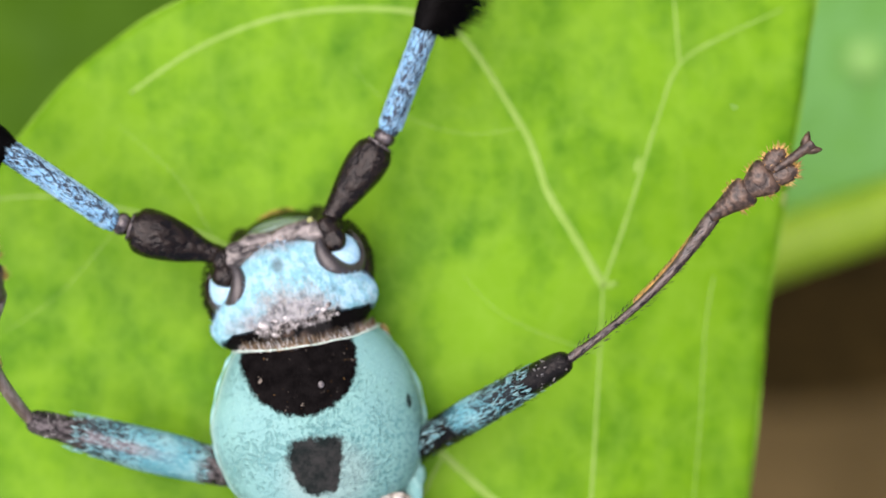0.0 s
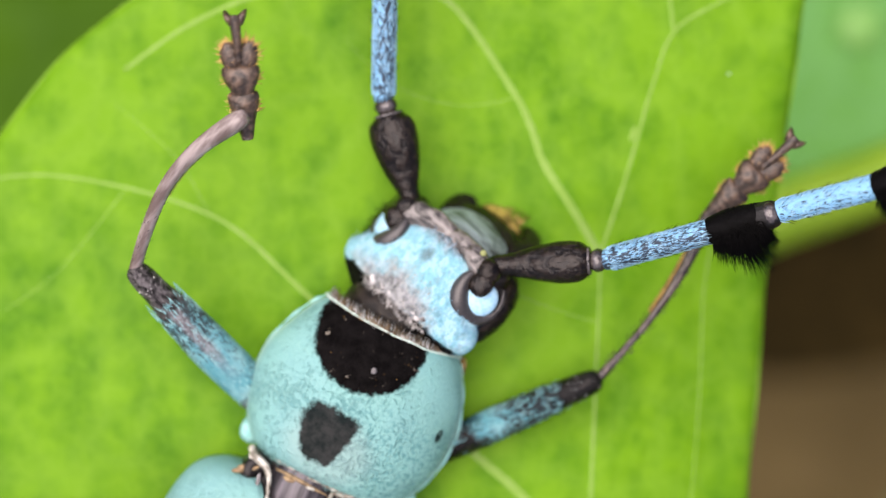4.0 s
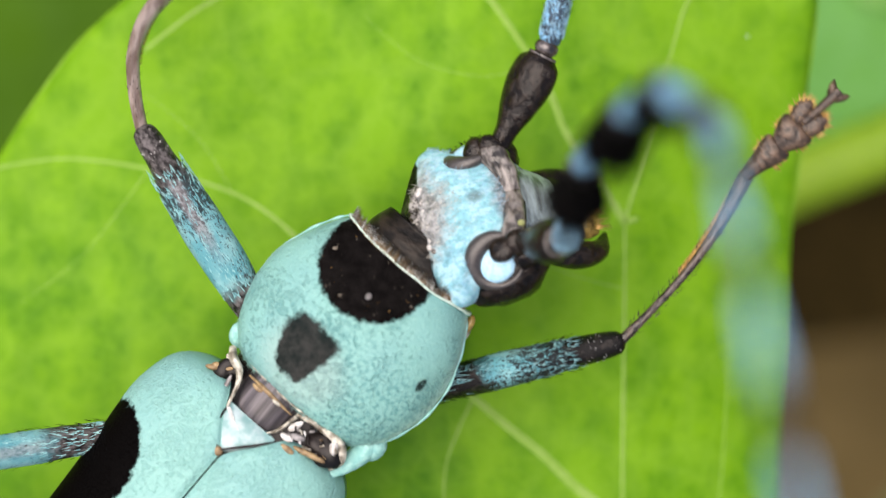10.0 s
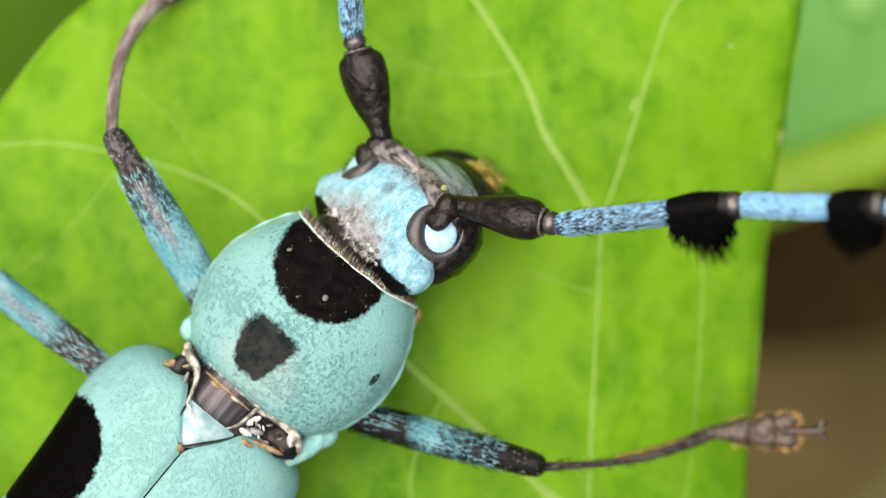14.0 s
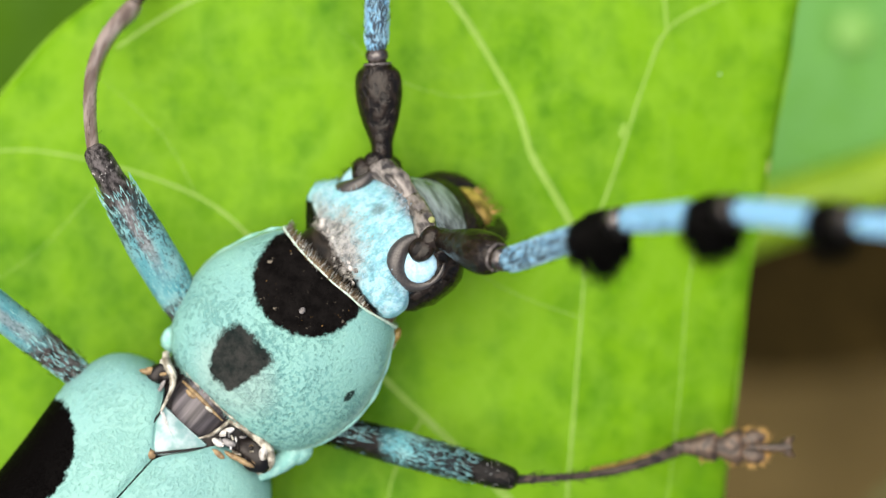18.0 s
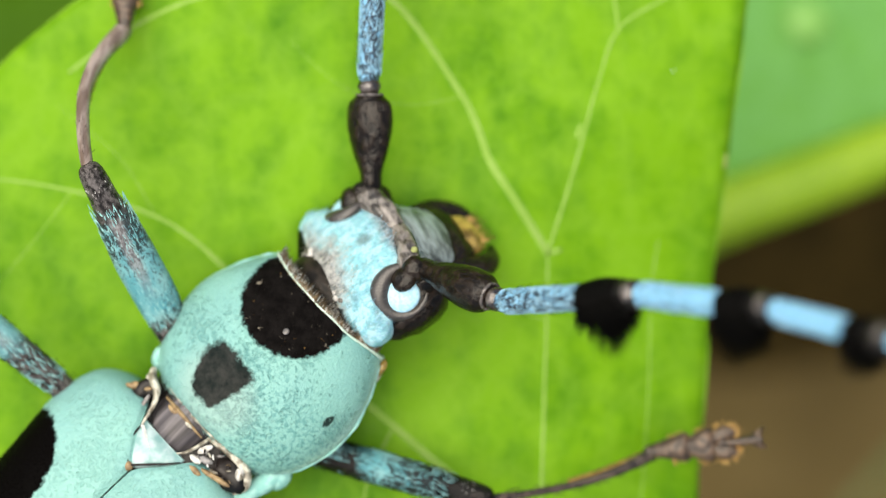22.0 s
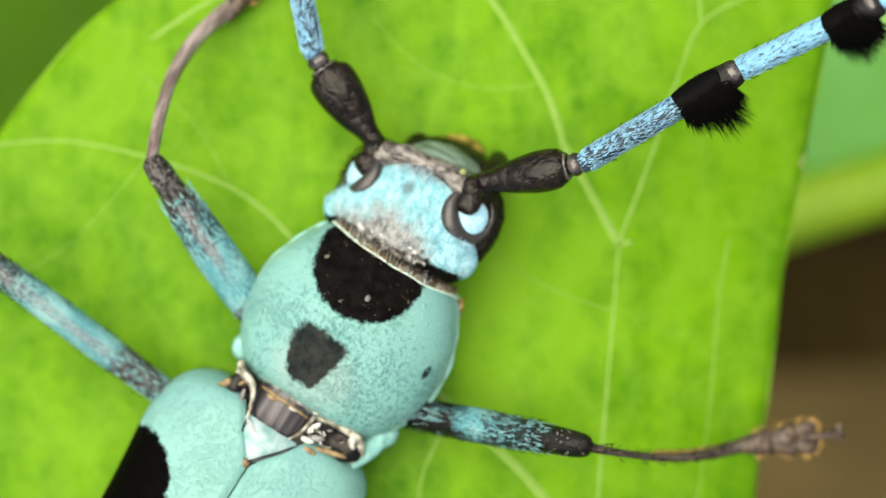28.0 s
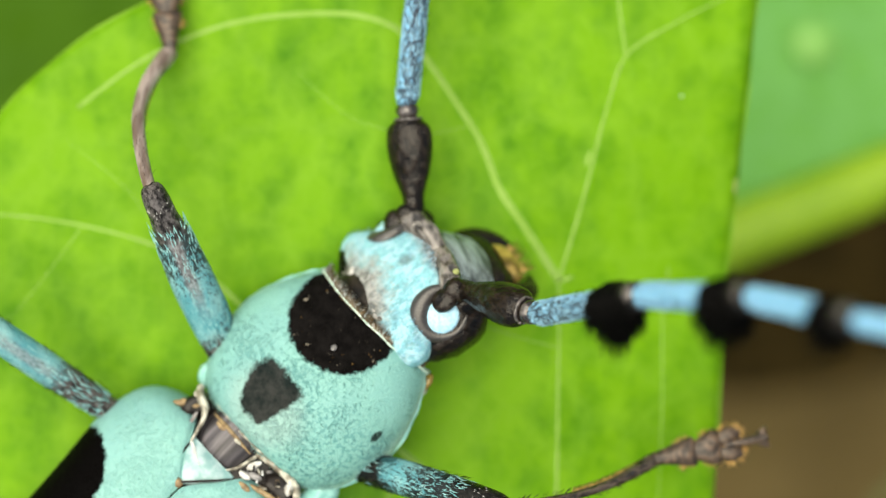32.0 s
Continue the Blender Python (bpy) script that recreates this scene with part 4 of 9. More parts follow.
def build_head():
    skull = loft([(-2.3, 0, -0.55, 1.2, 0.6, 0.9), (-1.75, 0, -0.3, 1.85, 0.82, 1.1), (-1.4, 0, -0.2, 2.25, 0.88, 1.2), (-1.0, 0, -0.15, 2.36, 0.90, 1.2), (-0.62, 0, -0.12, 2.12, 0.90, 1.3), (-0.2, 0, -0.12, 1.82, 0.86, 1.3), (0.3, 0, -0.15, 1.68, 0.78, 1.4),
                              (0.75, 0, -0.25, 1.5, 0.70, 1.5), (1.05, 0, -0.5, 1.3, 0.60, 1.4), (1.25, 0, -0.85, 0.95, 0.5, 1.1)], 70, 64, 0.07)
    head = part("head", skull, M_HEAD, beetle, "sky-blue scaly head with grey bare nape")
    coat = fuzz(skull, 5500, 0.17, (0, 0.5, 0), 52, lambda x, y, z, n: None if z < -0.2 or y < -1.15 - 0.3 * min(1, max(0, (x + 1.4) / 1.0)) or y > 0.9 else "grey" if (x / 1.1) ** 2 + ((y + 1.15) / 0.85) ** 2 < 1 else "pale")
    part("scale_hairs", coat["pale"], M_PALE, head, "pale blue hairs")
    part("grey_hairs", coat["grey"], M_FRINGE, head, "pale grey hairs")
    glint = random.Random(21)
    frill = []
    for _ in range(420):
        x = glint.uniform(-1.25, 0.95)
        back = -1.20 - 0.42 * min(1, max(0, (x + 1.3) / 1.0)) + glint.uniform(-0.10, 0.34)
        frill.append(((x, back, 0.66 - 0.12 * x * x - 0.10 * max(0, -1.4 - back)), (glint.uniform(-0.07, 0.07), -glint.uniform(0.06, 0.20), glint.uniform(-0.02, 0.05))))
    part("nape_frill", bristles(frill, 0.018), M_NAPE, head, "glinting grey nape frill")
    crumbs = []
    for _ in range(110):
        x = glint.triangular(-1.1, 1.25, 0.4)
        y = -1.48 + glint.uniform(-0.26, 0.20)
        r = glint.uniform(0.025, 0.105)
        crumbs.append(blob((x, y, 0.66 - 0.12 * x * x - 0.30 * max(0, -1.35 - y)), (r * 1.3, r, r * 0.8), (glint.uniform(-40, 40), 0, glint.uniform(-60, 60)), 6, 8, 0.9))
    part("nape_ridge", merge(*crumbs)[:2], M_NAPE, head, "glinting rough grey nape")
    down = pose(0, 0, 0, -53)

    def turn(*shapes):
        shape = merge(*shapes)
        return [tuple(down @ Vector((v[0], v[1] * 1.18, v[2])) + Vector((0, 0.45, -0.55))) for v in shape[0]], shape[1], shape[2]

    part("face", turn(loft([(-0.2, 0, 0, 1.35, 0.95, 1.2), (0.3, 0, 0, 1.38, 0.95, 1.2), (0.8, 0, 0, 1.28, 0.85, 1.0), (1.2, 0, 0, 1.12, 0.7, 0.8), (1.4, 0, 0, 0.95, 0.5, 0.6)], 24, 36, 0.06)), M_FACE, head, "grey-blue face")
    part("clypeus", turn(loft([(1.05, 0, 0.25, 1.08, 0.5, 0.5), (1.4, 0, 0.22, 1.05, 0.5, 0.5), (1.75, 0, 0.2, 0.85, 0.35, 0.4)], 12, 28, 0.14)), M_BLACK, head, "dark shiny lip plate")
    part("labrum", turn(loft([(1.55, 0, 0.28, 0.66, 0.42, 0.35), (1.95, 0, 0.25, 0.70, 0.40, 0.35), (2.3, 0, 0.2, 0.45, 0.2, 0.2)], 14, 28, 0.12)), M_AMBER, head, "amber upper lip")
    part("lip_bristles", turn(bristles([((0.5 * math.sin(k * 2.4), 2.1, 0.45), (0.2 * math.sin(k * 5.1), 0.4, 0.15)) for k in range(40)], 0.015)), M_ORANGE, head)
    part("grain", blob((1.14, 1.06, 0.50), (0.09, 0.10, 0.08), wave=0.3), M_NICK, head, "small yellowish grain")
    for s in (-1, 1):
        ridge = tube([(s * 0.03, 0.92, 0.18), (s * 0.40, 0.93, 0.26), (s * 0.85, 0.90, 0.34), (s * 1.22, 0.82, 0.40), (s * 1.44, 0.70, 0.36)], [0.18, 0.21, 0.22, 0.24, 0.16], 18, 36)
        ridge = ([(x, 0.84 + (y - 0.88) * 1.5 + 0.06 * noise.noise(Vector((x * 2.5, y * 2.5, 1))), z + 0.05 * noise.noise(Vector((x * 4, y * 4, 7)))) for x, y, z in ridge[0]], ridge[1])
        part("crest", merge(ridge, blob((s * 0.72, 0.80, 0.44), (0.40, 0.10, 0.09), (0, s * -12, s * -8), 12, 18, 0.5), blob((s * 1.20, 0.60, 0.42), (0.24, 0.20, 0.15), (0, 0, s * -30), 14, 20, 0.4)), M_CREST, head, "shiny grey plate between the feelers")
    part("brow_edge", tube([(-1.25, 0.92, 0.12), (-0.6, 1.08, 0.06), (0, 1.12, 0.0), (0.6, 1.08, 0.06), (1.25, 0.92, 0.12)], [0.09, 0.08, 0.07, 0.08, 0.09], 8, 30), M_BLACK, head, "black edge of the brow")
    for s in (-1, 1):
        part("mandible", turn(tube([(s * 1.0, 1.0, 0.0), (s * 1.15, 1.6, 0.08), (s * 0.95, 2.2, 0.12), (s * 0.35, 2.55, 0.1)], [0.42, 0.40, 0.28, 0.06], 14, 20)), M_BLACK, head, "black jaw")
        part("palp", turn(tube([(s * 0.70, 1.5, -0.5), (s * 0.95, 1.9, -0.4), (s * 0.85, 2.25, -0.3), (s * 0.62, 2.45, -0.2)], [0.14, 0.15, 0.13, 0.17], 10, 16)), M_FOOT, head, "brown mouth feeler")
        part("socket", merge(blob((s * 1.50, 0.74, 0.30), (0.36, 0.38, 0.40), wave=0.15), blob((s * 1.56, 0.36, 0.40), (0.37, 0.38, 0.24), wave=0.2))[:2], M_BLACK, head, "black feeler socket")
        n = Vector((s * 0.62, 0.0, 0.78)).normalized()
        e = (Vector((0, 1, 0)) - n * n.y).normalized()
        o = e.cross(n) * s
        mid = Vector((s * 1.62, 0.10, 0.06))
        arc = [mid + (e * math.cos(a) + o * math.sin(a)) * (0.67 - 0.10 * math.exp(-((a + 2.0) / 0.9) ** 2)) + n * 0.06 for a in np.linspace(radians(-48), radians(-318), 40)]
        part("eye", tube(arc, [0.03 + 0.08 * math.sin(math.pi * min(1, (i + 1) / 41)) ** 0.5 + 0.19 * math.exp(-((i - 14) / 11.5) ** 2) for i in range(40)], 18), M_EYE, head, "dark grey crescent eye")
        m = Matrix((o * s, e, n)).transposed()
        patch = blob((0, 0, 0), (0.46, 0.50, 0.17))
        part("eye_patch", ([tuple(m @ Vector(v) + mid + n * 0.14 + o * 0.11 - e * 0.06) for v in patch[0]], patch[1]), M_PATCH, head, "pale blue patch within the eye")
        part("cheek", blob((s * 1.74, -0.02, -0.70), (0.70, 1.16, 0.72), wave=0.2), M_BLACK, head)
        part("gena", blob((s * 1.50, 0.72, -0.30), (0.52, 0.52, 0.50), wave=0.2), M_BLACK, head, "black shell below the feeler")
        beard = random.Random(60 + s)
        part("cheek_hairs", bristles([((s * (1.74 + 0.64 * math.cos(a)), -0.02 + 1.06 * math.sin(a), -0.55 + beard.uniform(-0.2, 0.3)), (s * 0.11 * math.cos(a), 0.11 * math.sin(a), beard.uniform(-0.05, 0.1))) for a in [beard.uniform(-1.6, 1.6) for _ in range(220)]], 0.016), M_TUFT, head, "short black cheek hairs")
    hair = random.Random(3)
    nape = [((hair.uniform(-1.2, 1.2), -1.45 + hair.uniform(-0.2, 0.15), 0.55 + hair.uniform(-0.02, 0.04)), (hair.uniform(-0.1, 0.1), -0.16, 0.05)) for _ in range(120)]
    part("nape_hairs", bristles(nape, 0.012), M_FRINGE, head)
    return head


head = build_head()


def tuft(length, start, reach, count, seed, under):
    """A brush of black hairs round a feeler segment's far end, longest below."""
    rng = random.Random(seed)
    roots = []
    for _ in range(count):
        k = rng.random() ** 0.7
        y = start + (length - 0.42 - start) * k
        a = rng.uniform(0, 2 * math.pi)
        below = max(0.0, math.cos(a - under)) ** 1.3
        way = Vector((math.cos(a), -0.25 + 0.75 * k + rng.uniform(-0.2, 0.25), math.sin(a))).normalized()
        ragged = 0.98 + 0.35 * noise.noise(Vector((math.cos(a) * 2.2, y * 2.5, math.sin(a) * 2.2 + seed)))
        roots.append(((0.3 * math.cos(a), y, 0.3 * math.sin(a)), way * reach * ragged * (0.17 + 0.88 * below) * rng.uniform(0.8, 1.1) * (0.10 + 0.98 * math.sin(math.pi * (0.05 + 0.82 * k)))))
    return bristles(roots, 0.019)


def antenna(side):
    wide = 1.0 if side > 0 else 1.15
    scape = part("antenna", loft([(-0.10, 0, 0, 0.20, 0.20, 0.20), (0.15, 0, 0, 0.29, 0.28, 0.28), (0.6, 0, 0, 0.32, 0.30, 0.30), (1.2, 0, 0, 0.46 * wide, 0.38, 0.38), (1.9, 0, 0, 0.58 * wide, 0.51, 0.50), (2.45, 0, 0, 0.55 * wide, 0.48, 0.48),
                                  (2.68, 0, 0, 0.42, 0.40, 0.40), (2.78, 0, 0, 0.30, 0.30, 0.30), (2.82, 0, 0, 0.20, 0.20, 0.20)], 46, 32, 0.05), M_BLACK, beetle, "black-brown club base of a feeler")
    pedicel = part("pedicel", merge(blob((0, 2.98, 0), (0.33, 0.25, 0.33), wave=0.10), tube([(0.22 * math.cos(a), 3.19, 0.22 * math.sin(a)) for a in np.linspace(0, 2 * math.pi, 24)], [0.045] * 24, 8),
                                    loft([(3.05, 0, 0, 0.22, 0.22, 0.22), (3.26, 0, 0, 0.22, 0.22, 0.22)], 3, 20)), [M_JOINT, M_BARE, M_BLACK], scape, "dark shiny joint with grey ring")
    part("collar", tube([(0.35 * math.cos(a), 2.74, 0.33 * math.sin(a)) for a in np.linspace(0, 2 * math.pi, 28)], [0.05] * 28, 6), M_JOINT, scape, "shiny edge of the club")
    rng_hair = random.Random(11)
    club = []
    for _ in range(260):
        a, y = rng_hair.uniform(0, 6.28), rng_hair.uniform(0.5, 2.7)
        w = 0.26 + 0.26 * math.exp(-((y - 2.1) / 0.75) ** 2)
        club.append(((w * math.cos(a), y, w * 0.94 * math.sin(a)), (0.05 * math.cos(a), 0.12, 0.05 * math.sin(a))))
    part("club_hairs", bristles(club, 0.010), M_TUFT, scape)
    made = []
    x, y0 = 0.0, 3.2
    for i, length in enumerate(SEGMENTS):
        r = (0.34, 0.34, 0.31, 0.24, 0.18, 0.145, 0.12, 0.10, 0.09)[i]
        dark = length * BLUE[side][i]
        rod = loft([(-0.08, 0, 0, r * 0.5, r * 0.5, r * 0.5), (0.05, 0, 0, r * 0.85, r * 0.85, r * 0.85), (length * 0.3, 0, 0, r * 0.92, r * 0.92, r * 0.92), (length * 0.72, 0, 0, r, r, r),
                    (length * 0.94, 0, 0, r * 1.15, r * 1.15, r * 1.15), (length, 0, 0, r * 0.9, r * 0.9, r * 0.9), (length + 0.05, 0, 0, r * 0.5, r * 0.5, r * 0.5)], 30, 20, 0.06)
        shapes = [rod]
        if i < 4:
            fat = (0.42, 0.39, 0.32, 0.26)[i]
            shapes.append(loft([(dark - 0.05, 0, 0, r, r, r), (dark + 0.25, 0, 0, r * 1.15, r * 1.15, r * 1.15), (length - 0.9, 0, 0, fat, fat, fat), (length - 0.6, 0, 0, fat * 0.95, fat * 0.95, fat * 0.95), (length - 0.4, 0, 0, fat * 0.75, fat * 0.75, fat * 0.75), (length - 0.34, 0, 0, r * 0.5, r * 0.5, r * 0.5)], 20, 20, 0.15))
            shapes.append(blob((0, length - 0.22, 0.05), (r * 1.06, 0.31, r * 1.06), wave=0.10))
        if i < 4:
            shapes.append(tuft(length, dark - 0.05, (1.04, 1.0, 0.68, 0.32)[i], (4200, 3800, 1800, 600)[i], i + (50 if side > 0 else 0), radians(-15 if side > 0 else 195)))
        rng = random.Random(i)
        down = []
        for _ in range(110 if i < 2 else 30):
            a, y = rng.uniform(0, 6.28), rng.uniform(0.2, dark)
            down.append(((r * math.cos(a), y, r * math.sin(a)), (0.10 * math.cos(a), 0.18, 0.10 * math.sin(a))))
        shapes.append(bristles(down, 0.009))
        lying = []
        for _ in range((900, 500, 260, 160, 120, 100, 80, 70, 60)[i]):
            a, y = rng.uniform(0, 6.28), rng.uniform(0.05, dark)
            slant = rng.uniform(-0.10, 0.10)
            lying.append(((r * 0.93 * math.cos(a), y, r * 0.93 * math.sin(a)), (0.035 * math.cos(a) - slant * math.sin(a), 0.20, 0.035 * math.sin(a) + slant * math.cos(a))))
        shapes.append(bristles(lying, 0.013))
        shape = merge(*shapes)
        materials = [M_SEGMENT[side][i]] + ([M_TUFT, M_JOINT, M_TUFT] if i < 4 else []) + [M_TUFT, M_PALE]
        made.append(part("antenna_segment", shape, materials, scape, "sky-blue feeler segment with black tufted end" if i < 4 else "sky-blue feeler segment with black end", mm(0, y0, 0)))
        y0 += length
    return scape, made


BLUE = {1: (0.615, 0.64, 0.67, 0.66, 0.62, 0.60, 0.58, 0.55, 0.4), -1: (0.72, 0.64, 0.67, 0.66, 0.62, 0.60, 0.58, 0.55, 0.4)}
M_SEGMENT = {side: [feeler_material("sky_blue_feeler", length * BLUE[side][i], (0.20, 0.48, 0.72), (0.47, 0.60, 0.68, 0.7, 0.7, 0.7, 0.7, 0.7, 0.7)[i]) for i, length in enumerate(SEGMENTS)] for side in (1, -1)}
antenna_r, segments_r = antenna(1)
antenna_l, segments_l = antenna(-1)
M_FEMUR = {1: femur_material("blue_green_thigh_with_black_underside", FEMUR, 0.5), -1: femur_material("blue_green_thigh_with_grey_stripe", FEMUR, 0.10, 0.85, 0.57)}


M_LONG_FEMUR = {-1: femur_material("long_blue_green_thigh", 8.8, 0.0, 0.6, 0.58)}


def leg(side, length=FEMUR, fat=1.0, name="leg"):
    """A thigh along y, with shin and foot as its parts."""
    k = length / FEMUR
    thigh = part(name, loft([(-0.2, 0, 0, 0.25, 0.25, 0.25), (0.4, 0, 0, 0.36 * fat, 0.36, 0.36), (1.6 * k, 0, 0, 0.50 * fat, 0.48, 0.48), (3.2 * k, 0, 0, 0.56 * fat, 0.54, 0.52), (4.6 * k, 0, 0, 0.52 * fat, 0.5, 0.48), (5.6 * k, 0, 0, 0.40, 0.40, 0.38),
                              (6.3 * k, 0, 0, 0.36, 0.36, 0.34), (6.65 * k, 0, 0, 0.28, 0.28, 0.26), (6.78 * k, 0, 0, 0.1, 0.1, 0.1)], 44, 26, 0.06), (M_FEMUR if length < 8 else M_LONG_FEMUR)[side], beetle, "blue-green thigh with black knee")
    rng = random.Random(7)
    hair = []
    for _ in range(200):
        a, y = rng.uniform(0, 6.28), rng.uniform(1.0, 5.4 * k)
        hair.append(((0.46 * math.cos(a), y, 0.46 * math.sin(a)), (0.07 * math.cos(a), 0.20, 0.07 * math.sin(a))))
    lying = []
    for _ in range(620):
        a, y = rng.uniform(0, 6.28), 1.6 + 3.9 * k * rng.random() ** 1.3
        if side > 0 and y < 3.4 and math.cos(a) > 0.15 and rng.random() < 0.85:
            continue
        w = 0.40 + 0.13 * math.sin(math.pi * y / (6.6 * k))
        slant = rng.uniform(-0.08, 0.08)
        lying.append(((w * fat * math.cos(a), y, w * math.sin(a)), (0.015 * math.cos(a) - slant * math.sin(a), 0.22, 0.015 * math.sin(a) + slant * math.cos(a))))
    # Short pale hairs on the knee that stand in for its glints.
    flecks = [((0.39 * math.cos(a), y, 0.38 * math.sin(a)), (0.02, 0.07, 0.0)) for a, y in [(rng.uniform(0.2, 2.9), length - 0.4 - 1.6 * rng.random() ** 1.5) for _ in range(26)]]
    part("thigh_hairs_and_glints", merge(bristles(hair, 0.012), bristles(lying, 0.016), bristles(flecks, 0.018)), [M_TUFT, M_TEAL_HAIR, M_NAPE], thigh)
    bend = (0.30 if side > 0 else 0.62) * side
    line = [(0, -0.12, 0), (bend * 0.6, 1.2, 0.05), (bend, 2.7, 0.12), (bend * 0.82, 4.1, 0.10), (bend * 0.15, 5.4, 0), (0, 5.7, 0)]
    shin_hair = []
    for _ in range(240 if side > 0 else 60):
        a, y = rng.uniform(0, 6.28), rng.uniform(0.3, 5.5)
        x = bend * math.sin(math.pi * y / 5.6)
        shin_hair.append(((x + 0.17 * math.cos(a), y, 0.08 + 0.17 * math.sin(a)), (0.09 * math.cos(a), 0.16, 0.09 * math.sin(a))))
    rust = [((-side * 0.10 + bend * math.sin(math.pi * y / 5.6), y, 0.0), (-side * 0.14, 0.12, rng.uniform(-0.05, 0.05))) for y in np.linspace(2.4, 5.5, 170)]
    wide = (0.15, 0.11, 0.12, 0.15, 0.21, 0.13) if side > 0 else (0.17, 0.18, 0.19, 0.22, 0.27, 0.16)
    ring = [(0.26 * math.cos(a), 0.02 + 0.05 * math.sin(3 * a), 0.26 * math.sin(a)) for a in np.linspace(0, 2 * math.pi, 30)]
    part("knee_ring", merge(tube(ring, [0.035 + 0.02 * math.sin(i * 2.1) for i in range(30)], 8), bristles([((0.2 * math.cos(a), -0.25, 0.26 * math.sin(a)), (0.04 * math.cos(a), 0.25, 0.08 * math.sin(a))) for a in np.linspace(0, 6.2, 26)], 0.016)), [M_CREST, M_FRINGE], thigh, "wrinkled pale knee ring", mm(0, length - 0.05, 0))
    shin = part("tibia", merge(tube(line, wide, 14, 40), bristles(shin_hair, 0.01), bristles(rust, 0.014)), [M_TIBIA if side > 0 else M_SHIN, M_TIBIA, M_ORANGE], thigh, "thin dark brown shin", mm(0, length, 0))
    pads = []
    y = 2.05
    lumps = [loft([(-0.1, 0, 0.1, 0.13, 0.13, 0.12), (0.35, 0, 0.1, 0.22, 0.20, 0.16), (0.75, 0, 0.1, 0.33, 0.24, 0.18), (0.98, 0, 0.08, 0.34, 0.20, 0.16), (1.06, 0, 0.06, 0.2, 0.1, 0.1)], 16, 18, 0.08),
             loft([(0.85, 0, 0.1, 0.14, 0.14, 0.12), (1.15, 0, 0.1, 0.30, 0.22, 0.16), (1.45, 0, 0.1, 0.42, 0.24, 0.18), (1.62, 0, 0.08, 0.40, 0.18, 0.16), (1.68, 0, 0.06, 0.22, 0.1, 0.1)], 16, 18, 0.08),
             merge(blob((-0.19, 1.88, 0.08), (0.22, 0.36, 0.15), (0, 0, 10), wave=0.15), blob((0.19, 1.88, 0.08), (0.22, 0.36, 0.15), (0, 0, -10), wave=0.15))[:2],
             tube([(0, 1.75, 0.14), (0, 2.35, 0.20), (0, 2.85, 0.14)], [0.09, 0.10, 0.14], 12, 16)]
    for _ in range(460):
        cx, cy, rx, ry = rng.choice(((0, 0.70, 0.32, 0.34), (0, 1.35, 0.40, 0.32), (-0.19, 1.88, 0.24, 0.38), (0.19, 1.88, 0.24, 0.38)))
        a = rng.uniform(-0.7, math.pi + 0.7)
        c, n = math.cos(a), math.sin(a)
        out = rng.uniform(0.03, 0.20)
        pads.append(((cx + rx * rng.uniform(0.75, 0.95) * c, cy + ry * rng.uniform(0.75, 0.95) * n, rng.uniform(-0.05, 0.18)), (c * out, n * out + 0.05, rng.uniform(-0.05, 0.10))))
    claws = merge(*[tube([(s * 0.06, y + 0.60, 0.12), (s * 0.16, y + 0.77, 0.13), (s * 0.23, y + 0.88, -0.02)], [0.10, 0.085, 0.025], 8, 10) for s in (-1, 1)])
    foot = merge(*lumps, bristles(pads, 0.014), claws[:2])
    foot = ([(vx * 1.22, vy * 1.12, vz * 1.2) for vx, vy, vz in foot[0]], foot[1], [0 if k < 4 else 1 if k == 4 else 2 for k in foot[2]])
    toes = part("tarsus", foot, [M_FOOT, M_ORANGE, M_FOOT], thigh, "brown foot with orange bristles and claws", mm(0, length + TIBIA, 0))
    return thigh, shin, toes


def planted(leg_parts, x, y, z, rx, rz, down, back, foot_down, length):
    """A leg that keeps its stand beside the body."""
    thigh, shin, toes = leg_parts
    thigh.matrix_basis = mm(x, y, z, rx, 0, rz)
    shin.matrix_basis = mm(0, length, 0, down, 0, back)
    tip = shin.matrix_basis @ Vector((0, TIBIA / 1000, 0))
    toes.matrix_basis = Matrix.Translation(tip) @ pose(0, 0, 0, foot_down, 0, back)


leg_fr, tibia_fr, tarsus_fr = leg(1, fat=0.86)
leg_fl, tibia_fl, tarsus_fl = leg(-1, fat=1.08)
middle_left = leg(-1, 8.8, 0.82)
leg_ml = middle_left[0]
planted(middle_left, -2.3, -5.4, 2.0, 12, 70, -34, 40, -8, 8.8)
planted(leg(1, 7.0, 0.62), 1.9, -4.7, 2.0, 8, -89, -34, -95, -8, 7.0)
planted(leg(-1, 7.4), -2.2, -8.6, 2.0, 14, 140, -34, 20, -14, 7.4)
planted(leg(1, 7.4), 2.0, -8.6, 2.0, 14, -140, -34, -20, -14, 7.4)


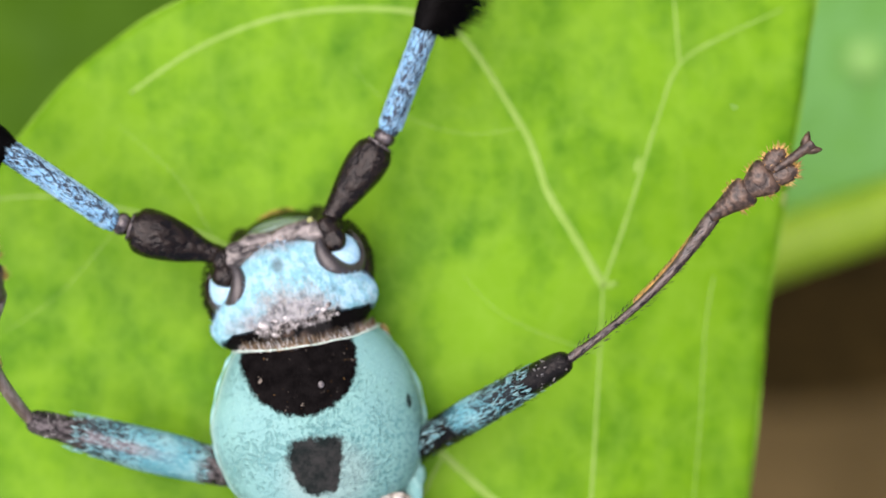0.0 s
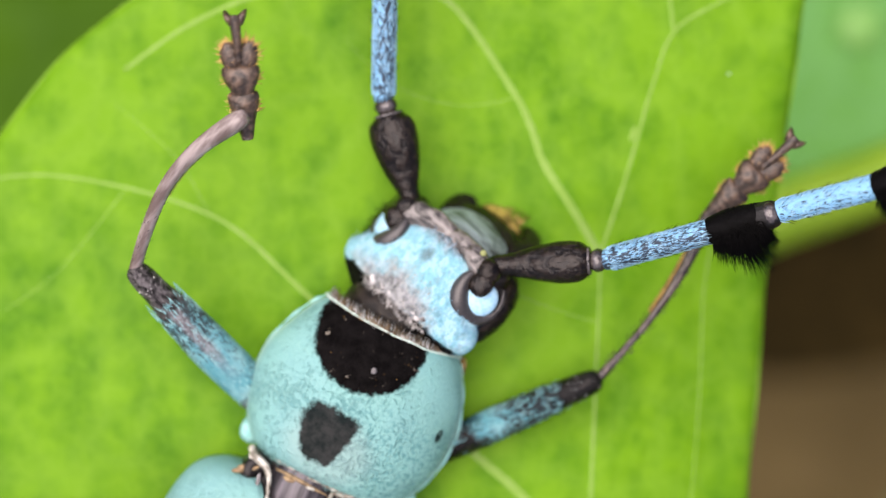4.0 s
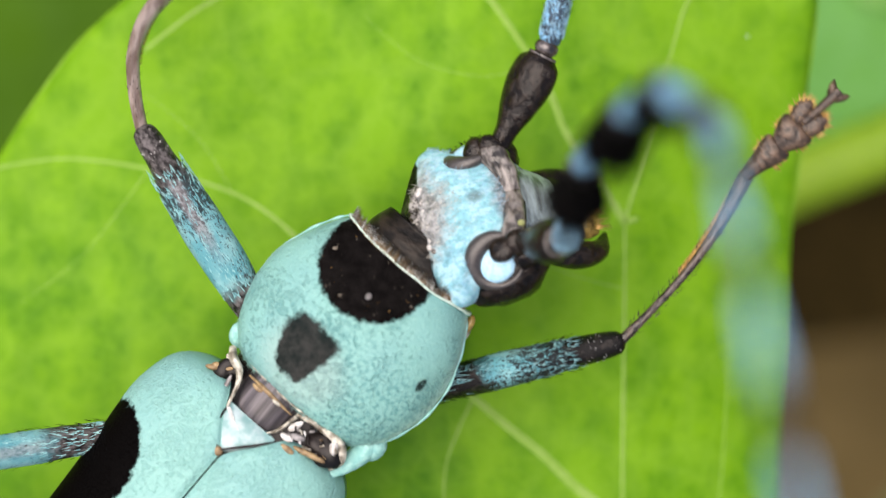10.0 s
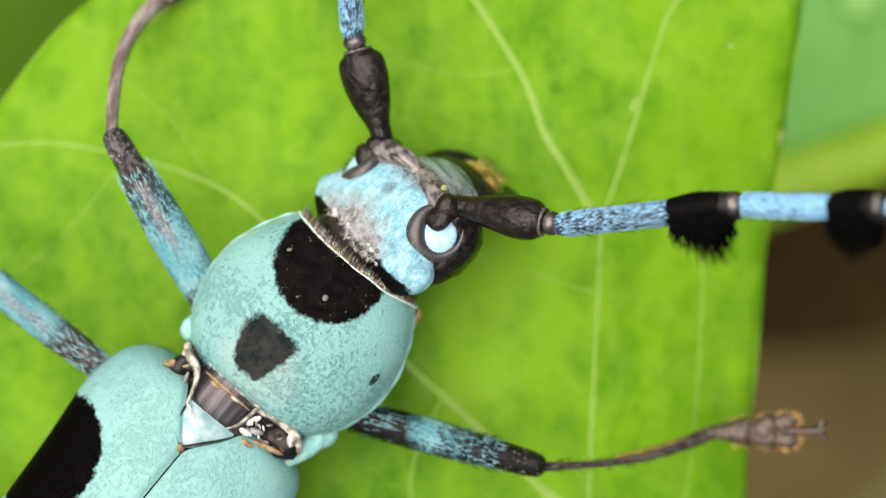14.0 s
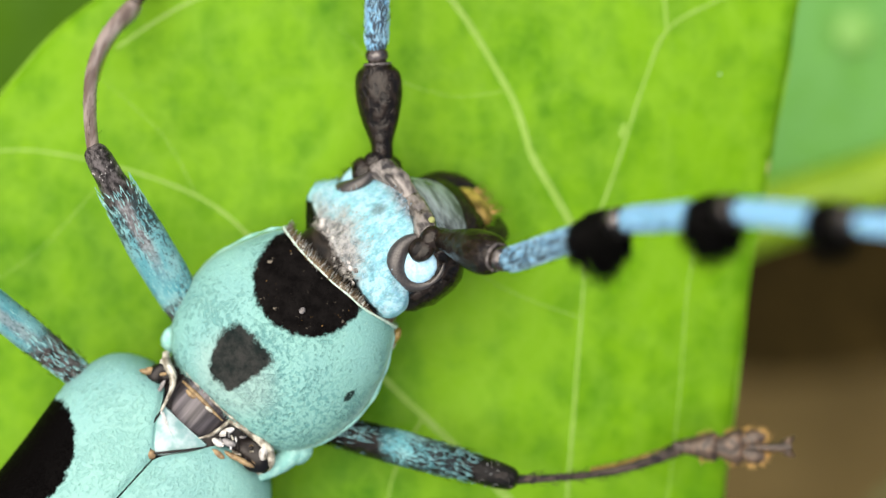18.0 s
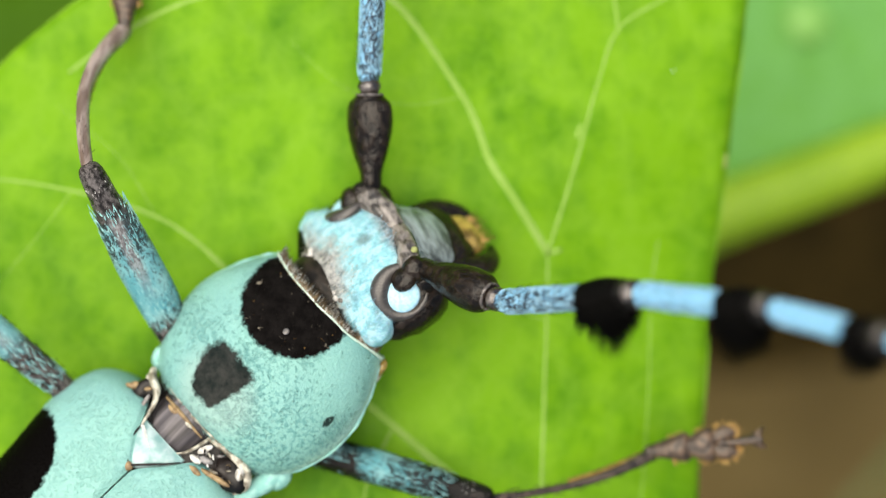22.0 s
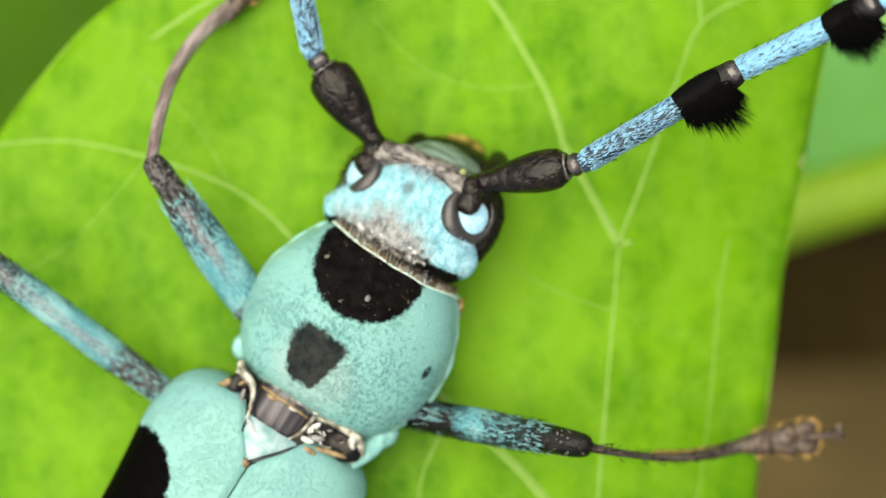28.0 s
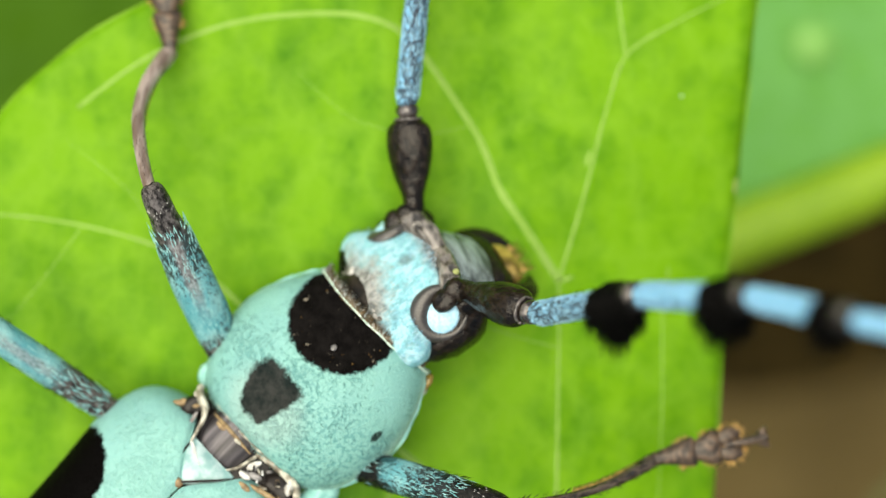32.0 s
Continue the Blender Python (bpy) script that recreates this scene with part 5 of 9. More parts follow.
def motions():
    """The beetle's walk: its body, head, feelers and legs, in millimetres and degrees."""
    walk(beetle, [
        (0, mm(-3.84, -4.78, -0.64, 0, 9, 9.7)), (0.5, mm(-3.75, -6.06, -0.65, 0, 8.8, 9.2)), (1, mm(-4.04, -5.61, -0.65, 0, 8.5, 8.1)), (1.5, mm(-3.98, -5.47, -0.65, 0, 8.2, 10.7)),
        (2, mm(-4.29, -4.91, -0.66, 0, 8, 5.7)), (2.5, mm(-3.01, -4.99, -0.67, 0, 6.4, -9.1)), (4.5, mm(-2.35, -4.79, -0.7, 0, 0, -27)), (5, mm(-3.54, -2.68, -0.7, 0, 0, -19.2)),
        (5.5, mm(-3.49, -1.6, -0.7, 0, 0, -17.2)), (6, mm(-3.58, -1.47, -0.7, 0, 0, -15.3)), (7, mm(-3.56, -1.56, -0.7, 0, 0, -15.7)), (8, mm(-3.78, -1.58, -0.65, 0, 0, -16.6)),
        (8.5, mm(-3.89, -1.7, -0.26, 0, 0, -16.9)), (9, mm(-4.05, -1.54, 0.15, 0, 0, -20.1)), (9.25, mm(-3.63, -1.77, 0.79, 0, -3, -26.2)), (9.5, mm(-3.23, -2.06, 1.61, 0, -6, -32.1)),
        (9.75, mm(-2.93, -2.95, 1.89, 0, -8, -37.5)), (10, mm(-2.67, -3.85, 2.36, 0, -10, -42.8)), (10.25, mm(-2.26, -4.58, 2.73, 0, -10, -46.8)), (10.5, mm(-1.9, -5.32, 2.73, 0, -10, -50.6)),
        (10.75, mm(-2.64, -4.89, 2.58, 0, -10, -49.5)), (11, mm(-3.45, -4.51, 1.78, 0, -10, -48.4)), (11.5, mm(-4, -3.23, 0.47, 0, -5, -45.6)), (12, mm(-3.83, -3.27, 0.48, 0, -1, -42.3)),
        (13, mm(-3.8, -3.78, 0.43, 0, -1, -40.3)), (14.5, mm(-3.66, -3.51, 0.24, 0, -1, -40.1)), (17, mm(-3.69, -3.22, -0.18, 0, -1, -40.4)), (17.5, mm(-4.01, -3.2, 0.31, 0, -1, -40.9)),
        (18, mm(-3.62, -3.74, 0.24, 0, -5, -40.8)), (18.5, mm(-3.06, -4.26, 0.04, 0, -10, -44.7)), (19, mm(-2.91, -4.87, 0.67, 0, -12, -47.9)), (19.5, mm(-3, -4.76, 0.51, 0, -12, -47.7)),
        (20, mm(-2.98, -4.58, 0.33, 0, -12, -47.6)), (21, mm(-3, -4.19, 0.16, 0, -12, -47.9)), (22, mm(-2.87, -4.27, -0.13, 0, -12, -47.1)), (23, mm(-2.95, -4.13, -0.21, 0, -12, -47.4)),
        (24, mm(-2.94, -4.23, -0.23, 0, -12, -47)), (24.5, mm(-2.93, -4.3, -0.53, 0, -12, -46.3)), (25, mm(-2.8, -4.83, 0.36, 0, -11, -44.4)), (25.5, mm(-3.22, -3.85, -0.25, 0, -4, -37.7)),
        (26, mm(-3.06, -3.05, -0.08, 0, -2, -29)), (26.5, mm(-2.77, -3.63, -0.36, 0, -2, -27.7)), (28.5, mm(-2.78, -3.58, -0.68, 0, -3, -32.2)), (29, mm(-3.02, -3.42, -0.67, 0, -4, -34.5)),
        (29.5, mm(-2.62, -3.34, -0.61, 0, -8, -40.7)), (30, mm(-1.8, -4.34, -0.55, 0, -11, -47.2)), (30.5, mm(-1.94, -4.43, -0.55, 0, -11, -47.8)), (31, mm(-2.2, -4.25, -0.55, 0, -11, -48)),
        (32, mm(-1.98, -3.85, -0.55, 0, -11, -47.3))])
    walk(head, [
        (0, mm(-0.33, 4.17, 3.13, -13.2, -10.9, 7.8)), (0.5, mm(-0.29, 4.09, 3.14, -12.2, -10.7, 4.7)), (1, mm(-0.27, 4.09, 3.14, -11.7, -10.4, 4.7)), (1.5, mm(-0.27, 4.09, 3.15, -10.7, -10.2, 1.6)),
        (2, mm(-0.28, 3.99, 3.15, -10.6, -10, 4)), (2.5, mm(0.37, 4.21, 3.23, -0.8, -24, -20.1)), (4.5, mm(0.06, 4.33, 3.2, 0, -19, -3.5)), (5, mm(-0.3, 4.24, 3.2, -3.1, -16, 5.9)),
        (5.5, mm(-0.29, 4.22, 3.2, -4.2, -17, 4.4)), (6, mm(-0.26, 4.13, 3.2, -5.3, -17.9, 4.3)), (7, mm(-0.28, 4.1, 3.2, -5.3, -17.9, 2.6)), (8, mm(-0.25, 4.23, 3.2, -5.3, -17.9, 0.3)),
        (8.5, mm(-0.29, 4.24, 3.2, -5.3, -17.9, 0.6)), (9, mm(-0.21, 4.23, 3.2, -5.3, -17.9, -0.9)), (9.25, mm(0.13, 4.31, 3.17, -0.5, -22, -9.5)), (9.5, mm(0.44, 4.47, 3.11, 3.4, -26.3, -20.9)),
        (9.75, mm(0.52, 4.51, 3.07, 6.9, -24.9, -27)), (10, mm(0.58, 4.58, 3.02, 10.2, -23.7, -33.1)), (10.25, mm(0.47, 4.62, 3.04, 11.7, -23.8, -31.2)), (10.5, mm(0.37, 4.69, 3.06, 13.3, -23.9, -29.3)),
        (10.75, mm(0.25, 4.65, 3.08, 11.5, -24, -26)), (11, mm(0.13, 4.66, 3.1, 9.9, -24, -22.4)), (11.5, mm(-0.09, 4.54, 3.17, 5.2, -27.9, -7.9)), (12, mm(-0.09, 4.38, 3.2, 0, -33, -1.7)),
        (13, mm(-0.13, 4.31, 3.2, -1.3, -33, -2.9)), (14.5, mm(-0.14, 4.17, 3.2, -1.2, -33, -2.1)), (17, mm(-0.15, 4.12, 3.2, -1.3, -33, -2.6)), (17.5, mm(-0.12, 4.11, 3.2, -1.2, -33, -2.3)),
        (18, mm(-0.01, 4.24, 3.17, 3.5, -27, -11.8)), (18.5, mm(0.09, 4.34, 3.11, 7.9, -22.1, -19)), (19, mm(0.13, 4.31, 3.07, 9.4, -20, -19.7)), (19.5, mm(0.04, 4.29, 3.09, 10.3, -20.7, -16.1)),
        (20, mm(-0.05, 4.24, 3.11, 8.6, -21.8, -13.9)), (21, mm(-0.12, 4.2, 3.13, 8.4, -22.4, -11.6)), (22, mm(-0.15, 4.16, 3.13, 8, -23.1, -10.4)), (23, mm(-0.16, 4.15, 3.13, 7.2, -23.8, -10.6)),
        (24, mm(-0.21, 4.15, 3.15, 5, -23, -9.3)), (24.5, mm(-0.22, 4.1, 3.15, 3.5, -22.6, -10.3)), (25, mm(-0.24, 4.19, 3.16, 2.8, -23, -8.7)), (25.5, mm(-0.43, 4.04, 3.2, -2.5, -22.1, 10.7)),
        (26, mm(-0.56, 4.1, 3.21, -5.5, -13, 18.5)), (26.5, mm(-0.49, 4.13, 3.2, -5.6, -13, 16.3)), (28.5, mm(-0.43, 3.98, 3.2, -3.7, -15, 9.3)), (29, mm(-0.38, 3.97, 3.2, -1.6, -16, 6.4)),
        (29.5, mm(-0.1, 4.16, 3.15, 2.6, -26.1, -13)), (30, mm(-0.07, 4.17, 3.12, 5.9, -25.1, -17.2)), (30.5, mm(-0.04, 4.15, 3.12, 6.2, -25.1, -15.7)), (31, mm(-0.11, 4.13, 3.13, 6.6, -25.3, -12.4)),
        (32, mm(-0.1, 3.96, 3.13, 5.7, -26, -12.6))])
    walk(antenna_r, [
        (0, mm(0.94, 5.22, 3.4, 8.9, -17.1, -45.7)), (0.5, mm(1.03, 5.08, 3.42, 8.1, -16.1, -49.8)), (1, mm(1.04, 5.07, 3.43, 7.9, -15.6, -48.9)), (1.5, mm(1.1, 5, 3.44, 7.9, -14.7, -52.5)),
        (2, mm(1.05, 4.96, 3.43, 7.9, -14.4, -50.2)), (2.5, mm(1.81, 4.59, 3.98, 53.5, -14.7, -76.2)), (4.5, mm(1.39, 5.1, 3.85, 4.5, -11.2, -58.5)), (5, mm(0.92, 5.23, 3.74, 9, -12.1, -48.3)),
        (5.5, mm(0.96, 5.18, 3.75, 9.7, -13.7, -48.7)), (6, mm(0.99, 5.09, 3.75, 3.9, -15.1, -49.4)), (7, mm(0.99, 5.02, 3.75, 9.2, -15, -51.6)), (8, mm(1.05, 5.1, 3.75, 6.5, -15.4, -51.7)),
        (8.5, mm(1.01, 5.12, 3.75, 3.6, -15.3, -51.7)), (9, mm(1.11, 5.07, 3.75, 21.2, -14.2, -59.1)), (9.25, mm(1.5, 4.94, 3.88, 43.2, -11.8, -70)), (9.5, mm(1.83, 4.84, 3.96, 55.1, -9.8, -82.9)),
        (9.75, mm(1.92, 4.71, 3.94, 58.5, -9.6, -80.3)), (10, mm(1.99, 4.62, 3.91, 64.8, -8.4, -81.1)), (10.25, mm(1.86, 4.7, 3.95, 61.6, -5.1, -83.7)), (10.5, mm(1.75, 4.81, 3.99, 58, -1.5, -86.2)),
        (10.75, mm(1.63, 4.85, 3.99, 51.1, -0.8, -87.6)), (11, mm(1.5, 4.96, 3.99, 43.7, -0.5, -88.2)), (11.5, mm(1.15, 5.21, 4.08, 23.4, -11.2, -65.5)), (12, mm(1.02, 5.2, 4.14, 27.8, -14.9, -67.6)),
        (13, mm(1, 5.1, 4.12, 25.3, -16.5, -68.1)), (14.5, mm(0.98, 4.99, 4.12, 24.5, -15.8, -68.4)), (17, mm(0.99, 4.93, 4.12, 23.9, -16.2, -68.2)), (17.5, mm(1.01, 4.92, 4.12, 27, -16, -68.2)),
        (18, mm(1.29, 4.82, 4.04, 48.2, -8.4, -77.4)), (18.5, mm(1.48, 4.72, 3.94, 51.6, -5.1, -76.4)), (19, mm(1.54, 4.66, 3.88, 49.5, -3.1, -76.2)), (19.5, mm(1.42, 4.73, 3.92, 42.2, -2.6, -73)),
        (20, mm(1.31, 4.74, 3.94, 39.6, -3.9, -72.7)), (21, mm(1.22, 4.75, 3.97, 33.8, -3.3, -73.1)), (22, mm(1.16, 4.75, 3.98, 31.8, -3.8, -72.3)), (23, mm(1.16, 4.74, 3.99, 29.5, -5, -72.4)),
        (24, mm(1.11, 4.78, 3.95, 29.1, -6, -72.5)), (24.5, mm(1.12, 4.7, 3.93, 28.3, -7.5, -72.8)), (25, mm(1.09, 4.84, 3.94, 31.4, -7.4, -73.6)), (25.5, mm(0.64, 5.12, 3.89, 11.5, -14.1, -48)),
        (26, mm(0.45, 5.35, 3.64, 2.9, -12, -37.3)), (26.5, mm(0.57, 5.34, 3.64, 2.8, -11.9, -40.5)), (28.5, mm(0.75, 5.05, 3.71, 20.2, -10.7, -51.8)), (29, mm(0.84, 4.97, 3.76, 23, -9.3, -55.1)),
        (29.5, mm(1.23, 4.71, 4, 48.1, -9.4, -77.5)), (30, mm(1.28, 4.62, 3.99, 57.6, -5.2, -82.8)), (30.5, mm(1.3, 4.62, 3.99, 50, -6.1, -78.8)), (31, mm(1.19, 4.68, 4.01, 44.4, -6.3, -74.4)),
        (32, mm(1.2, 4.51, 4.01, 40.2, -7.8, -73.9))])
    walk(antenna_l, [
        (0, mm(-1.83, 4.84, 2.86, 1.2, 4.8, 62.6)), (0.5, mm(-1.75, 4.85, 2.89, 1, 4, 59.3)), (1, mm(-1.74, 4.85, 2.91, 1.4, 4, 60.5)), (1.5, mm(-1.7, 4.92, 2.93, 1.9, 3.6, 58.4)),
        (2, mm(-1.74, 4.76, 2.94, 1.7, 3.7, 61.5)), (2.5, mm(-0.62, 5.48, 2.83, 1.4, -14.2, 33.3)), (4.5, mm(-1.29, 5.26, 2.93, 4.5, -11.9, 48.7)), (5, mm(-1.79, 4.95, 2.96, 7.8, -6.4, 62)),
        (5.5, mm(-1.75, 4.98, 2.92, 8.9, -6.8, 57.9)), (6, mm(-1.71, 4.89, 2.88, 8.7, -6.3, 58.5)), (7, mm(-1.71, 4.9, 2.88, 8.7, -5.7, 58.7)), (8, mm(-1.65, 5.09, 2.88, 9, -4.9, 58.8)),
        (8.5, mm(-1.69, 5.09, 2.88, 9, -4.6, 60.2)), (9, mm(-1.59, 5.11, 2.88, 9, -1.6, 67.6)), (9.25, mm(-1.1, 5.38, 2.82, 17.6, -13, 44.3)), (9.5, mm(-0.56, 5.75, 2.7, 10.5, -22.2, 21.8)),
        (9.75, mm(-0.38, 5.88, 2.74, 9.7, -23.4, 15.5)), (10, mm(-0.19, 6.04, 2.77, 9.1, -24.4, 9.4)), (10.25, mm(-0.36, 6.04, 2.8, 9, -25.4, 11.9)), (10.5, mm(-0.52, 6.08, 2.84, 8.9, -26.6, 13.9)),
        (10.75, mm(-0.7, 5.99, 2.84, 9.2, -25.4, 17.7)), (11, mm(-0.89, 5.95, 2.83, 9.8, -24.3, 22)), (11.5, mm(-1.34, 5.55, 2.75, 9.9, -22.9, 41.5)), (12, mm(-1.36, 5.27, 2.59, 7.1, -20.5, 53)),
        (13, mm(-1.38, 5.22, 2.58, 6.8, -18.6, 53.6)), (14.5, mm(-1.4, 5.07, 2.58, 6.9, -19.3, 53)), (17, mm(-1.4, 5.03, 2.58, 7.1, -18.6, 53.8)), (17.5, mm(-1.38, 5.01, 2.58, 7.1, -19, 53.3)),
        (18, mm(-1.19, 5.34, 2.75, 9.2, -19.8, 41.5)), (18.5, mm(-1.01, 5.58, 2.86, 11.3, -20.5, 31.6)), (19, mm(-0.96, 5.55, 2.91, 11.4, -20.5, 28)), (19.5, mm(-1.14, 5.47, 2.91, 12.5, -21.6, 32.6)),
        (20, mm(-1.24, 5.38, 2.88, 12.9, -21.1, 34.8)), (21, mm(-1.36, 5.28, 2.88, 13.8, -21.3, 37.9)), (22, mm(-1.41, 5.22, 2.87, 14.2, -21.3, 40.1)), (23, mm(-1.4, 5.21, 2.84, 14.5, -20.9, 41.1)),
        (24, mm(-1.47, 5.2, 2.84, 14.4, -18.5, 43)), (24.5, mm(-1.46, 5.17, 2.84, 14.3, -16.4, 44.2)), (25, mm(-1.49, 5.23, 2.82, 13.5, -16.3, 45.6)), (25.5, mm(-1.95, 4.63, 2.82, 9.7, -10.5, 67.2)),
        (26, mm(-2.18, 4.47, 3, 8.8, -1.9, 77.6)), (26.5, mm(-2.09, 4.56, 3, 8.3, -2.6, 72.2)), (28.5, mm(-1.96, 4.61, 2.97, 8.7, -5.2, 65.9)), (29, mm(-1.88, 4.66, 2.97, 9.3, -8.2, 60.1)),
        (29.5, mm(-1.26, 5.29, 2.74, 11.4, -19.2, 38.1)), (30, mm(-1.18, 5.38, 2.78, 11.8, -21.2, 33)), (30.5, mm(-1.18, 5.32, 2.78, 12, -21.2, 34.9)), (31, mm(-1.31, 5.24, 2.8, 12.8, -21.3, 39.8)),
        (32, mm(-1.29, 5.07, 2.76, 13.3, -20.1, 43.2))])
    walk(leg_fr, [
        (0, mm(1.5, -1.7, 2, 34, -3.4, -68.2)), (0.5, mm(1.5, -1.7, 2, 21.6, -3.7, -64.9)), (1, mm(1.5, -1.7, 2, 20.9, -3.7, -64.7)), (1.5, mm(1.5, -1.7, 2, 29, -3.3, -66.4)),
        (2, mm(1.5, -1.7, 2, 23.6, -3.5, -63.8)), (2.5, mm(1.5, -1.7, 2, 7.6, -3.8, -54.2)), (4.5, mm(1.5, -1.7, 2, 2.6, 0, -39.8)), (5, mm(1.5, -1.7, 2, 3, 0, -54.9)),
        (5.5, mm(1.5, -1.7, 2, 18.2, 0, -62.7)), (6, mm(1.5, -1.7, 2, 23.7, 0, -61.8)), (7, mm(1.5, -1.7, 2, 20.5, 0, -60.2)), (8, mm(1.5, -1.7, 2, 14.8, 0, -60.4)),
        (8.5, mm(1.5, -1.7, 2, 11.3, 0, -59.9)), (9, mm(1.5, -1.7, 2, 8.2, 0, -59.2)), (9.25, mm(1.38, -1.7, 1.91, 0.8, 1.7, -54.5)), (9.5, mm(1.25, -1.7, 1.82, -1.3, 3.9, -50)),
        (9.75, mm(1.4, -1.44, 1.76, -2.1, 5.9, -43.1)), (10, mm(1.52, -1.1, 1.71, -2.5, 8.1, -36.5)), (10.25, mm(1.34, -1.41, 1.71, -2.4, 7.3, -43.1)), (10.5, mm(1.07, -1.7, 1.71, -1.6, 6.5, -49.7)),
        (10.75, mm(1.07, -1.7, 1.71, -2.7, 5.7, -55.4)), (11, mm(1.07, -1.7, 1.71, -3.7, 4.8, -61.3)), (11.5, mm(1.29, -1.7, 1.85, -0.1, 2.4, -61)), (12, mm(1.46, -1.7, 1.97, 3.7, 0.4, -65)),
        (13, mm(1.46, -1.7, 1.97, 3.7, 0.4, -65.2)), (14.5, mm(1.46, -1.7, 1.97, 3.6, 0.4, -65.4)), (17, mm(1.46, -1.7, 1.97, 3.4, 0.4, -65.2)), (17.5, mm(1.46, -1.7, 1.97, 5.9, 0.4, -64.3)),
        (18, mm(1.29, -1.7, 1.85, -0.3, 2.3, -63.3)), (18.5, mm(1.07, -1.7, 1.71, -4, 4.9, -61.1)), (19, mm(0.98, -1.7, 1.67, -5.8, 6.3, -59)), (19.5, mm(0.98, -1.7, 1.67, -5.9, 6.2, -59.2)),
        (20, mm(0.98, -1.7, 1.67, -5.9, 6.2, -59.4)), (21, mm(0.98, -1.7, 1.67, -6.1, 6.1, -59.9)), (22, mm(0.98, -1.7, 1.67, -6, 6, -60.5)), (23, mm(0.98, -1.7, 1.67, 1.4, 6.1, -59.6)),
        (24, mm(0.98, -1.7, 1.67, -6.2, 6, -60.1)), (24.5, mm(0.98, -1.7, 1.67, -6.1, 6.2, -59.3)), (25, mm(1.03, -1.7, 1.69, -5.2, 5.2, -61.8)), (25.5, mm(1.34, -1.7, 1.88, 0.9, 1.7, -64.8)),
        (26, mm(1.42, -1.7, 1.94, 21.2, 0.8, -65.8)), (26.5, mm(1.42, -1.7, 1.94, 19, 0.8, -66.8)), (28.5, mm(1.38, -1.7, 1.91, 18.5, 1.2, -66.3)), (29, mm(1.34, -1.7, 1.88, 14.4, 1.6, -66.2)),
        (29.5, mm(1.16, -1.7, 1.76, 11.2, 3.7, -62.8)), (30, mm(1.03, -1.7, 1.69, 17.1, 6.2, -56.3)), (30.5, mm(1.03, -1.7, 1.69, 22.7, 6.5, -54.1)), (31, mm(1.03, -1.7, 1.69, 22.7, 6.6, -53.7)),
        (32, mm(1.03, -1.7, 1.69, 25.2, 5.9, -57.6))])
